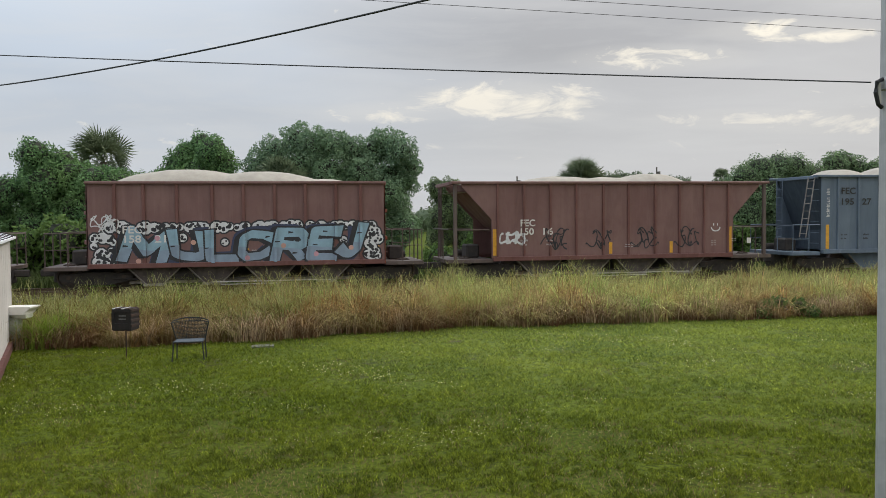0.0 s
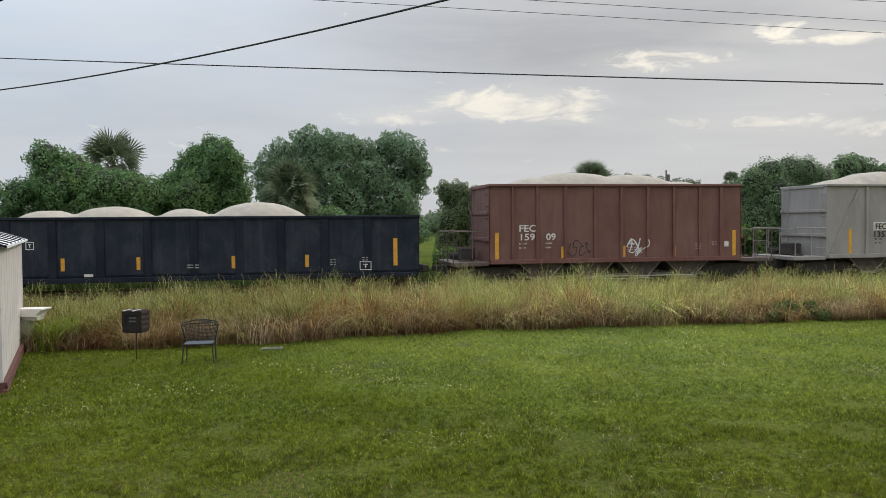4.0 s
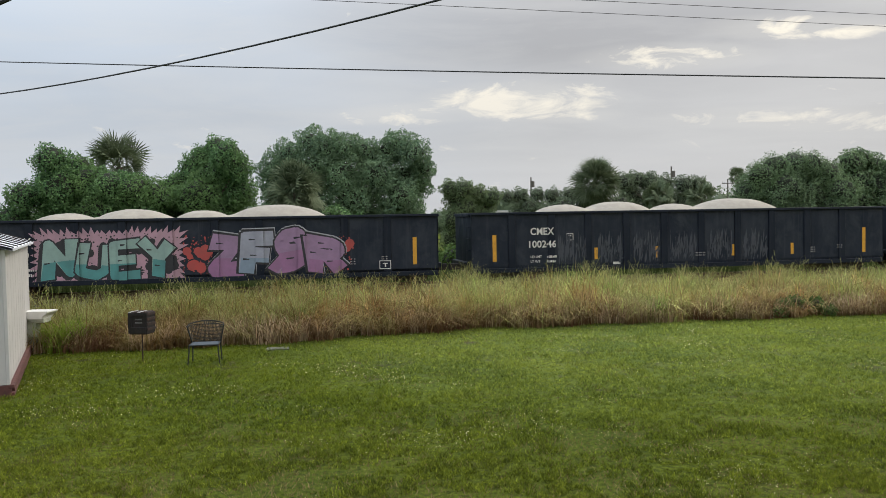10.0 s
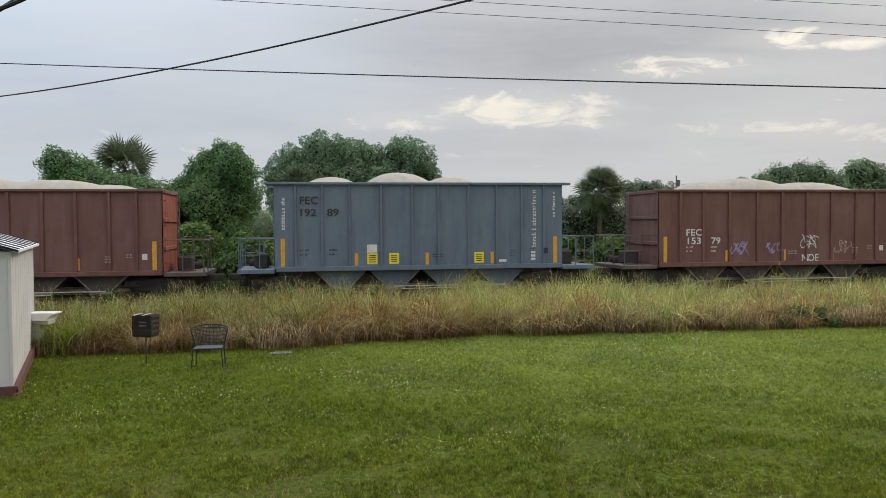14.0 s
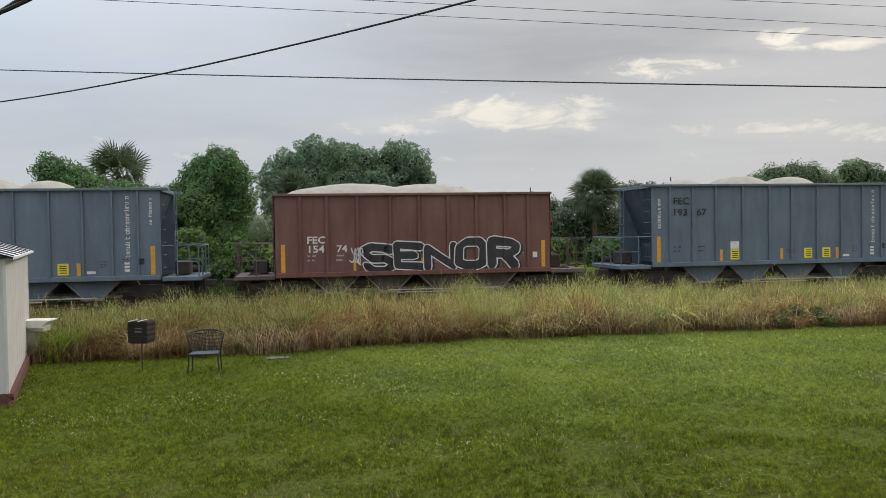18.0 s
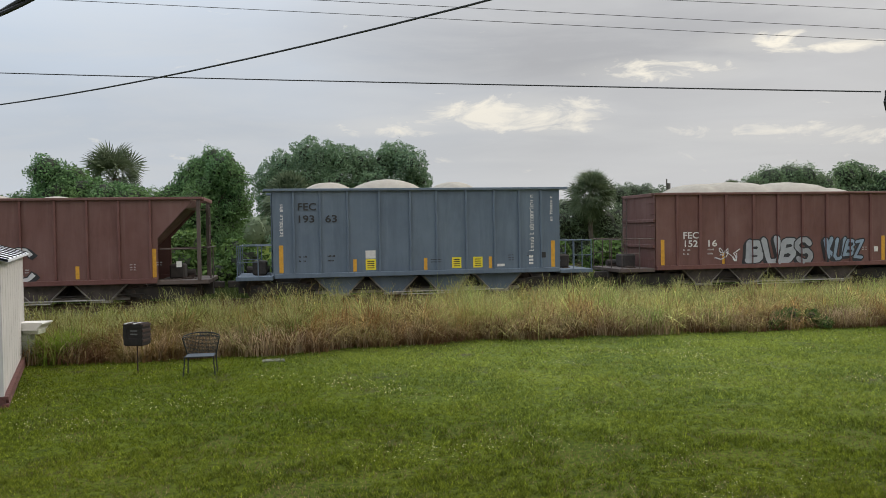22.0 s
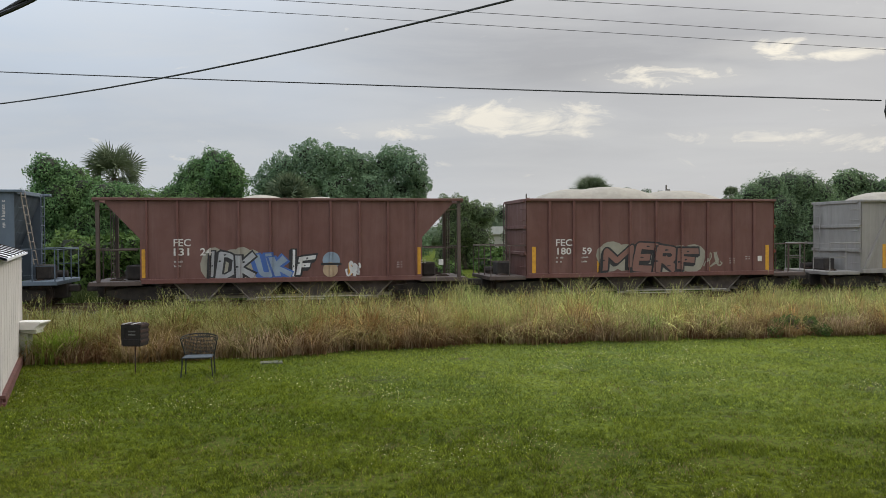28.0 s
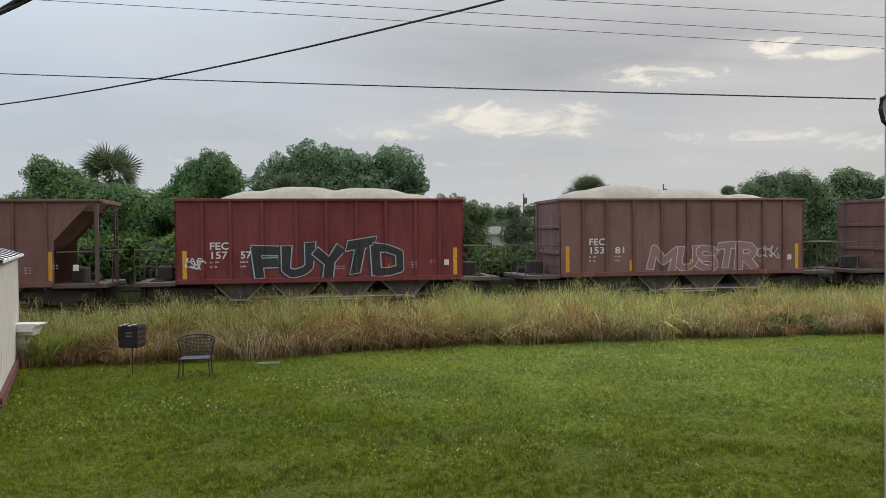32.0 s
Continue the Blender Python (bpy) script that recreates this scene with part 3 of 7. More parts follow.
def truck(parent, x):
    """A four-wheel truck under one end."""
    def frame_mesh():
        out = [(-1.15, 0.36), (-0.75, 0.28), (-0.45, 0.20), (0.45, 0.20), (0.75, 0.28), (1.15, 0.36), (1.15, 0.56), (0.75, 0.58), (0.4, 0.63), (-0.4, 0.63), (-0.75, 0.58), (-1.15, 0.56)]
        return Mesh().prism(out, -0.07, 0.07).make("side_frame")

    def wheel_mesh():
        m = Mesh()
        prof = [(-0.06, 0.07), (-0.06, 0.14), (-0.02, 0.18), (-0.02, 0.36), (-0.065, 0.39), (-0.065, 0.435), (0.05, 0.44), (0.05, 0.47), (0.08, 0.47), (0.08, 0.36), (0.02, 0.34), (0.02, 0.18), (0.06, 0.12), (0.06, 0.07)]
        k, n = len(prof), 20
        for s in range(n):
            g = 2 * math.pi * s / n
            m.v += [(r * math.cos(g), y, r * math.sin(g)) for y, r in prof]
        for s in range(n):
            h = (s + 1) % n
            for j in range(k - 1):
                m.f.append((s * k + j, h * k + j, h * k + j + 1, s * k + j + 1))
        return m.make("wheel")

    root = part("truck", shared("bolster", lambda: Mesh().box(-0.2, 0.2, -1.0, 1.0, 0.36, 0.60, 0.03).make("truck")), M_UNDER, parent, "grimy four-wheel truck", at=pose(x, 0, RAIL_Z - FLOOR_Z))
    for y in (-1.02, 1.02):
        part("side_frame", shared("side_frame", frame_mesh), M_UNDER, root, at=pose(0, y, 0))
    for a in (-0.87, 0.87):
        part("axle", shared("axle", lambda: Mesh().tube((0, -1.1, 0), (0, 1.1, 0), 0.075, 10).make("axle")), M_WHEEL, root, at=pose(a, 0, 0.46))
        for y, turn in ((-0.755, 0), (0.755, 180)):
            part("wheel", shared("wheel", wheel_mesh), M_WHEEL, root, at=pose(a, y, 0.46, 0, 0, turn))


def load(kind, seed):
    """Heaped sand: overlapping mounds under the rim's level at the ends."""
    g = SHAPES[kind]
    rnd = random.Random(seed)
    if kind == "gondola":
        humps = [(-0.53, 0.165, 0.31), (-0.26, 0.205, 0.41), (0.01, 0.16, 0.35), (0.33, 0.255, 0.52)]
    elif kind == "tall":
        humps = [(-0.63, 0.24, 0.35), (-0.17, 0.32, 0.48), (0.27, 0.24, 0.38), (0.62, 0.15, 0.10)]
    elif kind == "slope":
        humps = [(-0.45, 0.12, 0.12), (-0.15, 0.20, 0.27), (0.22, 0.16, 0.20)] if seed > 5 else [(-0.30, 0.36, 0.36), (0.05, 0.3, 0.28), (0.30, 0.32, 0.42)]
    else:
        a = rnd.uniform(-0.40, -0.15)
        humps = [(a, 0.56, rnd.uniform(0.52, 0.62)), (a + rnd.uniform(0.45, 0.58), 0.52, rnd.uniform(0.42, 0.52)), (a - 0.26, 0.38, rnd.uniform(0.36, 0.46)), (0.62, 0.27, rnd.uniform(0.18, 0.32))]
    high = 1.3 if seed == 4 else 1.0      # the maroon wagon is heaped higher
    humps = [(c * g.x + rnd.uniform(-0.18, 0.18), w * g.x * rnd.uniform(0.92, 1.08), high * h * rnd.uniform(0.88, 1.1)) for c, w, h in humps]
    nx, ny = 72, 12
    lx, ly = g.x - 0.12, g.w - 0.14
    m = Mesh()
    for i in range(nx + 1):
        x = -lx + 2 * lx * i / nx
        for j in range(ny + 1):
            y = -ly + 2 * ly * j / ny
            top = -0.30
            rise = []
            for c, w, h in humps:
                d = abs((x - c) / w) ** 2.2 + abs(y / ly) ** 2.6
                rise.append((h + 0.30) * max(0.0, 1 - d) ** 0.8)
            big = max(rise)
            top += max(big, 0.25 * sum(rise)) + 0.02 * noise.noise(Vector((2.2 * x, 2.2 * y, seed)))
            m.v.append((x, y, g.z1 + top))
    for i in range(nx):
        for j in range(ny):
            a = i * (ny + 1) + j
            m.f.append((a, a + ny + 1, a + ny + 2, a + 1))
    return m.make("sand_load")


def side_mesh(kind, sign):
    g = SHAPES[kind]
    y0, y1 = sorted((sign * (g.face - 0.03), sign * g.face))
    if kind == "slope":
        cut, top = 4.72, 5.80
        return Mesh().prism([(-cut, g.z0), (cut, g.z0), (cut, 2.42), (top, g.z1 - 0.12), (top, g.z1), (-top, g.z1), (-top, g.z1 - 0.12), (-cut, 2.42)], y0, y1).make("side_plate")
    return Mesh().box(-g.x + 0.01, g.x - 0.01, y0, y1, g.z0, g.z1).make("side_plate")


def end_mesh(kind, sign):
    g = SHAPES[kind]
    x = sign * g.x
    m = Mesh()
    if kind in ("slope",):
        m.prism([(sign * 5.8, g.z1 - 0.02), (sign * 5.74, g.z1 - 0.02), (sign * 4.3, 2.25), (sign * 2.6, 1.0), (sign * 2.65, 0.97), (sign * 4.36, 2.2)], -g.face + 0.035, g.face - 0.035)
    elif kind == "tall":
        m.prism([(x, g.z1), (x - sign * 0.05, g.z1), (x - sign * 0.9, 1.9), (x - sign * 0.9, g.z0), (x - sign * 0.84, g.z0), (x - sign * 0.84, 1.86)], -g.face + 0.035, g.face - 0.035)
    else:
        m.box(min(x, x - sign * 0.04), max(x, x - sign * 0.04), -g.face, g.face, g.z0 - 0.1, g.z1)
        if kind != "gondola":
            for z in (1.75, 2.7):
                m.box(min(x, x + sign * 0.07), max(x, x + sign * 0.07), -g.face, g.face, z, z + 0.12, 0.01)
    return m.make("end_plate")


def wagon(kind, u, paint_key, label, category="wagon", marks=None, ink="white"):
    """One wagon with its parts. u: where it stands along the track at the start."""
    g = SHAPES[kind]
    body = BODY[paint_key]
    name = "gondola_car" if kind == "gondola" else "hopper_car"
    root = thing(name, label, category, "wagons of the freight train")
    edge = BODY["dusk"] if paint_key == "tan" else body
    strip = BODY["rib"] if paint_key in ("brown", "faded", "rust") else BODY["tan_rib"] if paint_key == "tan" else body
    FLEET.append((root, u))
    hard = 0.012
    for sign in (-1, 1):
        plate = BODY["scuffed"] if kind == "gondola" else body
        part("side_plate", coated(shared(("side", kind, sign), lambda: side_mesh(kind, sign)), plate), plate, root)
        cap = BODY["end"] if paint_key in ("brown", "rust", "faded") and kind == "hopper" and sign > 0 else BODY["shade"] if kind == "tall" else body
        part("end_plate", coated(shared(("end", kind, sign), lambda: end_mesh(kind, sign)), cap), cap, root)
        y0, y1 = sorted((sign * (g.w - 0.22), sign * (g.w + 0.03)))
        part("top_chord", coated(shared(("chord", kind, sign), lambda: Mesh().box(-g.x - (0.28 if kind == "tall" else 0.02), g.x + (0.28 if kind == "tall" else 0.02), y0, y1, g.z1 - 0.02, g.z1 + 0.07, hard).make("top_chord")), edge), edge, root)
        ex = g.x - 0.05 if kind != "slope" else 4.68
        part("side_sill", coated(shared(("sill", kind, sign), lambda: Mesh().box(-ex, ex, *sorted((sign * (g.w - 0.16), sign * (g.w + 0.015))), g.z0 - 0.10, g.z0 + 0.06, hard).make("side_sill")), strip), strip, root)
        rib = shared(("rib", kind, sign), lambda: Mesh().box(-g.rib_w / 2, g.rib_w / 2, *sorted((sign * (g.face - 0.01), sign * g.w)), g.z0 + 0.06, g.z1 - 0.02, 0.012).make("rib"))
        for x in g.ribs:
            part("rib", coated(rib, strip), strip, root, at=pose(x, 0, 0))
        # end beam of the rim
        part("end_chord", coated(shared(("endchord", kind, sign), lambda: Mesh().box(*sorted((sign * (g.x - 0.10), sign * (g.x + 0.05))), -g.w + 0.22, g.w - 0.22, g.z1 - 0.06, g.z1 + 0.068, hard).make("end_chord")), body), body, root)
        if kind == "braced":
            for e in (-1, 1):
                def brace(e=e, sign=sign):
                    xa, xb = e * 3.50, e * 4.68
                    ys = sorted((sign * (g.face - 0.01), sign * g.w))
                    return Mesh().prism([(xa - 0.06, g.z1 - 0.1), (xa + 0.06, g.z1 - 0.1), (xb + 0.06, g.z0 + 0.1), (xb - 0.06, g.z0 + 0.1)], *ys).make("brace")
                part("brace", coated(shared(("brace", e, sign), brace), strip), strip, root)
        if kind != "gondola":
            # end platform, with posts, hand rails and ladder
            tint = BODY["railing"] if paint_key in ("brown", "faded", "rust", "maroon") else BODY["tan_rib"] if paint_key == "tan" else body
            zf = g.z0 - 0.02
            start = g.x if kind != "slope" else 4.65
            part("platform", coated(shared(("deck", kind, sign), lambda: Mesh().box(*sorted((sign * start, sign * g.reach)), -1.45, 1.45, zf - 0.14, zf, 0.015).make("platform")), tint), tint, root)
            for y in (-1.45, 1.45):
                if kind == "slope":
                    def post():
                        return Mesh().box(-0.06, 0.06, -0.06, 0.06, zf, g.z1 - 0.02, 0.01).make("corner_post")
                    part("corner_post", coated(shared(("post", kind), post), tint), tint, root, at=pose(sign * 6.04, y * 0.99, 0))
                    part("hand_rail", coated(shared(("hr", kind, sign), lambda: Mesh().path([(sign * 4.8, 0, 2.05), (sign * 6.0, 0, 2.05)], 0.025).make("hand_rail")), tint), tint, root, at=pose(0, y, 0))
                else:
                    def railing():
                        xo = sign * (g.reach - 0.06)
                        xi = sign * (g.x + 0.02)
                        xm = sign * (g.reach - 0.75)
                        return Mesh().path([(xo, 0, zf), (xo, 0, 2.10), (xi, 0, 2.10)], 0.022).tube((xm, 0, zf), (xm, 0, 2.10), 0.019).tube((xo, 0, 1.55), (xm, 0, 1.55), 0.016).make("hand_rail")
                    part("hand_rail", coated(shared(("hr", kind, sign), railing), tint), tint, root, at=pose(0, y, 0))
            part("end_rail", coated(shared(("er", kind, sign), lambda: Mesh().tube((sign * (g.reach - 0.05), -1.4, 2.08), (sign * (g.reach - 0.05), 1.4, 2.08), 0.02).tube((sign * (g.reach - 0.05), 0.45, zf), (sign * (g.reach - 0.05), 0.45, 2.08), 0.022).tube((sign * (g.reach - 0.05), -0.45, zf), (sign * (g.reach - 0.05), -0.45, 2.08), 0.022).make("end_rail")), tint), tint, root)

            def ladder():
                m = Mesh()
                xb = sign * (g.x + 0.10 if kind != "slope" else 6.13)
                for y in (0.9, 1.3):
                    m.tube((xb, y, zf), (xb, y, g.z1), 0.02)
                for k in range(8):
                    z = zf + 0.2 + k * 0.33
                    m.tube((xb, 0.9, z), (xb, 1.3, z), 0.014)
                return m.make("ladder")
            part("ladder", coated(shared(("ladder", kind, sign), ladder), tint), tint, root)
            part("brace_gear", coated(shared(("gear", kind, sign), lambda: Mesh().box(*sorted((sign * (start + 0.25), sign * (start + 0.75))), -0.3, 0.5, zf, zf + 0.5, 0.05).tube((sign * (start + 0.2), 0.8, zf + 0.15), (sign * (start + 1.0), 0.8, zf + 0.15), 0.13, 10).make("brake_gear")), M_UNDER), M_UNDER, root).name = "brake_gear"
            if kind != "slope":
                grabs(root, g, sign, body)
        else:
            grabs(root, g, sign, body)
            part("platform", coated(shared(("gstep", sign), lambda: Mesh().box(*sorted((sign * g.x, sign * (g.x + 0.2))), -1.2, 1.2, 0.8, 0.95, 0.02).make("platform")), body), body, root)
        part("coupler", shared(("coupler", kind, sign), lambda: Mesh().box(*sorted((sign * (g.reach - 0.5), sign * (6.72 if kind != "gondola" else 8.76))), -0.1, 0.1, 0.62, 0.86, 0.03).make("coupler")), M_UNDER, root)
        truck(root, sign * (4.72 if kind != "gondola" else 6.6))
    if kind != "gondola":
        chute = shared(("chute",), lambda: Mesh().prism([(-0.85, 0.94), (0.85, 0.94), (0.28, 0.36), (-0.28, 0.36)], -1.2, 1.2).make("hopper_chute"))
        for k in range(4):
            grime = body if kind == "tall" else M_CHUTE
            c = part("hopper_chute", coated(chute, grime), grime, root, at=pose(-2.85 + 1.9 * k, 0, 0))
            part("flange", shared(("flange",), lambda: Mesh().tube((-0.85, -1.21, 0.93), (-0.28, -1.21, 0.36), 0.028, 4).tube((0.85, -1.21, 0.93), (0.28, -1.21, 0.36), 0.028, 4).box(-0.36, 0.36, -1.26, -1.16, 0.30, 0.38, 0.008).make("flange")), M_DUST, c, "pale dusty flange")
        part("air_tank", shared(("tank",), lambda: Mesh().tube((-0.6, 0, 0), (0.6, 0, 0), 0.2, 12).make("air_tank")), M_UNDER, root, at=pose(-1.9, -0.95, 0.66))
        part("brake_rod", shared(("rod",), lambda: Mesh().path([(-4.2, 0, 0.55), (-1.0, 0, 0.50), (4.2, 0, 0.55)], 0.03, 6).make("brake_rod")), M_UNDER, root, at=pose(0, -1.12, 0))
        part("gate_beam", shared(("beam",), lambda: Mesh().box(-3.7, 3.7, -0.06, 0.06, 0.36, 0.48, 0.01).make("gate_beam")), M_DUST, root, at=pose(0, -0.9, 0))
        part("gate_shaft", shared(("shaft",), lambda: Mesh().tube((-1.4, 0, 0.40), (2.6, 0, 0.40), 0.022, 6).tube((-1.1, 0, 0.31), (0.9, 0, 0.31), 0.018, 6).make("gate_shaft")), M_FAINT, root, at=pose(0.4, -1.34, 0))
        part("centre_sill", shared(("sillc", kind), lambda: Mesh().box(-g.reach, g.reach, -0.25, 0.25, 0.42, 0.93, 0.02).make("centre_sill")), M_UNDER, root)
    else:
        part("floor", coated(shared(("gfloor",), lambda: Mesh().box(-g.x, g.x, -g.face, g.face, 0.62, 0.80).make("floor")), body), body, root)
    part("sand_load", load(kind, len(FLEET)), M_SAND, root, "heaped pale sand", smooth=True)
    # reflector strips
    tall = shared(("strip", kind), lambda: Mesh().box(-0.07, 0.07, -g.face - 0.008, -g.face + 0.002, 0, 0.95).make("reflector"))
    low = shared(("striplow", kind), lambda: Mesh().box(-0.06, 0.06, -g.face - 0.008, -g.face + 0.002, 0, 0.42).make("reflector"))
    if kind == "gondola":
        highs, lows, z = (-7.35, 7.35), (-3.55, -1.2, 1.85, 4.3), 0.95
    elif kind == "slope":
        highs, lows, z = (-4.6, 4.6), (-0.2, 2.2), g.z0 + 0.1
    elif kind == "tall":
        highs, lows, z = (-4.82, 4.83), (-2.32, 0.16, 2.5), g.z0 + 0.08
    elif kind == "braced":
        highs, lows, z = (-3.85, 3.62), (-1.9, 0.55, 2.2), g.z0 + 0.08
    else:
        highs, lows, z = (-4.60, 4.61), (-2.15, 0.2, 2.2), g.z0 + 0.08
    for x in highs:
        part("reflector", tall, M_YELLOW, root, at=pose(x, 0, z))
    for x in lows:
        part("reflector", low, M_YELLOW, root, at=pose(x, 0, z))
    if marks:
        lettering(root, g, marks, M_WHITE if ink == "white" else M_BLACK)
    return root


def end_ladder(root, sign):
    """A pale slanted ladder on a tall wagon's end."""
    g = SHAPES["tall"]
    m = Mesh()
    a, b = (sign * (g.x + 0.12), g.z1), (sign * (g.x + 0.50), 1.6)
    for y in (-1.25, -0.85):
        m.tube((a[0], y, a[1]), (b[0], y, b[1]), 0.022)
    for k in range(8):
        f = (k + 0.5) / 8
        m.tube((a[0] + f * (b[0] - a[0]), -1.25, a[1] + f * (b[1] - a[1])), (a[0] + f * (b[0] - a[0]), -0.85, a[1] + f * (b[1] - a[1])), 0.016)
    part("ladder", m, M_DUST, root)


def grabs(root, g, sign, body):
    x = sign * (g.x + 0.07)
    iron = shared(("grab", sign), lambda: Mesh().path([(-sign * 0.07, -0.2, 0), (0, -0.2, 0), (0, 0.2, 0), (-sign * 0.07, 0.2, 0)], 0.012, 5).make("grab_iron"))
    for k in range(6 if g.kind != "gondola" else 5):
        part("grab_iron", coated(iron, body), body, root, at=pose(x, -1.15, g.z0 + 0.3 + 0.42 * k))


FLEET = []


def lettering(root, g, marks, mat):
    """The owner's mark and number, the weights below it and small stencils."""
    first, num = marks[:2]
    bold = 0.026 if g.kind == "braced" else 0.018
    polys = []
    if g.kind == "tall":
        x, zt, h, gap = -g.x * 0.83, g.z1 - 0.42, 0.26, 0.42
        cols = (x, x + 0.62, x + 0.02, x + 0.55, x + 0.92, x + 1.32)
    elif g.kind == "gondola":
        x, zt, h, gap = -6.02, g.z1 - 0.50, 0.26, 0.46
        cols = None
    elif g.kind == "slope":
        x, zt, h, gap = -3.65, g.z1 - 1.30, 0.25, 0.31
        cols = (x, x + 0.55, x, x + 0.5, x + 0.85, x + 1.22)
    elif g.kind == "braced":
        x, zt, h, gap = (-2.98, g.z1 - 1.28, 0.29, 0.36) if len(first) > 3 else (-2.76, g.z1 - 1.46, 0.24, 0.31)
        cols = None
    else:
        x, zt, h, gap = -3.78, g.z1 - 1.40, 0.25, 0.31
        cols = (x, x + 0.62, x + 0.05, x + 0.58, x + 1.0, x + 1.36)
    if len(marks) > 2:
        zt, gap = zt + marks[2], gap + marks[2] * 0.45
    if cols:
        a, b = num.split()
        polys += fitted(first, cols[0], cols[1], zt - h, zt, bold)
        polys += fitted(a, cols[2], cols[3], zt - gap - h, zt - gap, bold)
        polys += fitted(b, cols[4], cols[5], zt - gap - h, zt - gap, bold)
    else:
        polys += fitted(first, x, x + (0.86 if g.kind == "gondola" else 0.48 if len(first) < 4 and g.kind == "braced" else 0.60 if len(first) < 4 else 0.92), zt - h, zt, bold)
        w = 0.168 if g.kind == "gondola" else 0.20 if len(first) > 3 else 0.165
        polys += fitted(num, x - 0.06, x - 0.06 + w * len(num), zt - gap - h, zt - gap, bold)
    part("reporting_mark", g.skin(polys, 0.0235), mat, root)
    if g.kind == "gondola":
        # a small boxed sign and a boxed plate
        for xa, za, wx, wz in ((-4.66, zt - h - 0.22, 0.25, 0.26), (6.1, g.z0 + 0.16, 0.40, 0.30))[:2 if first[0] == "H" else 1]:
            frame4 = [rect(xa, xa + wx, za, za + 0.025), rect(xa, xa + wx, za + wz - 0.025, za + wz), rect(xa, xa + 0.025, za, za + wz), rect(xa + wx - 0.025, xa + wx, za, za + wz)]
            frame4 += [rect(xa + 0.3 * wx, xa + 0.7 * wx, za + 0.6 * wz, za + 0.72 * wz), rect(xa + 0.45 * wx, xa + 0.55 * wx, za + 0.25 * wz, za + 0.6 * wz)]
            part("boxed_sign", g.skin(frame4, 0.006), mat, root)
    # weights and small stencils, too small to read
    def row(xa, z, groups, h=0.075, w=0.048):
        out = []
        for count in groups:
            for k in range(count):
                out.append(rect(xa, xa + w * 0.72, z, z + h * (1.0 if (k + count) % 3 else 0.8)))
                xa += w
            xa += w * 1.6
        return out
    small = (x, g.z0 + 0.60)
    if g.kind == "gondola":
        small = (x - 0.05, g.z0 + 0.34)
    for k in range(0 if g.kind == "gondola" else 2):
        ink = M_FAINT if mat is M_WHITE and g.kind != "gondola" else mat
        part("stencil_line", g.skin(row(small[0], small[1] - 0.15 * k, (2, 3) if k == 0 else (2, 2), 0.06, 0.044), 0.006), ink, root)
        part("stencil_line", g.skin(row(small[0] + 0.98, small[1] - 0.15 * k, (6,) if k == 0 else (5,), 0.06, 0.044), 0.006), ink, root)
    dim = M_FAINT if mat is M_WHITE else mat
    for xb, zb2, k in ((0.35, 0.42, 2), (g.x * 0.62, 0.52, 3), (g.x * 0.755, 0.58, 2)):
        for j in range(k):
            part("stencil_line", g.skin(row(xb, g.z0 + zb2 - 0.085 * j, (3, 2) if xb > 1 else (7, 4), 0.034, 0.030), 0.006), dim, root)
    if g.kind == "gondola":
        part("test_plate", g.skin([rect(-2.9, -2.62, g.z0 + 0.10, g.z0 + 0.19)], 0.006), M_WHITE, root)
        for word, k in (("LD LMT", 0), ("LT WT", 1)):
            part("weight_stencil", g.skin(fitted(word, x, x + (0.42 if k == 0 else 0.36), g.z0 + 0.40 - 0.17 * k, g.z0 + 0.49 - 0.17 * k, 0.012), 0.006), mat, root)
            part("stencil_line", g.skin(row(x + 0.62, g.z0 + 0.40 - 0.17 * k, (6 - k,), 0.085, 0.062), 0.006), mat, root)
        return
    if g.kind == "braced":
        board = part("data_board", g.skin([rect(3.78, 4.20, g.z0 + 0.46, g.z0 + 0.76)], 0.006), M_WHITE, root)
        part("board_field", g.skin([rect(3.80, 4.18, g.z0 + 0.57, g.z0 + 0.74), rect(3.80, 4.18, g.z0 + 0.49, g.z0 + 0.53)], 0.008), M_BLACK, board)
        part("board_print", g.skin([rect(3.84, 3.94, g.z0 + 0.61, g.z0 + 0.71), rect(4.03, 4.13, g.z0 + 0.61, g.z0 + 0.71)], 0.010), M_WHITE, board)
        return
    part("test_plate", g.skin([rect(g.x * 0.86, g.x * 0.86 + 0.17, g.z0 + 0.42, g.z0 + 0.62)], 0.006), M_WHITE if g.kind in ("hopper", "slope") else mat, root)


def mark(root, kind, text, x0, x1, z0, z1, mat):
    part("reporting_mark", SHAPES[kind].skin(fitted(text, x0, x1, z0, z1, 0.012), 0.020), mat, root)


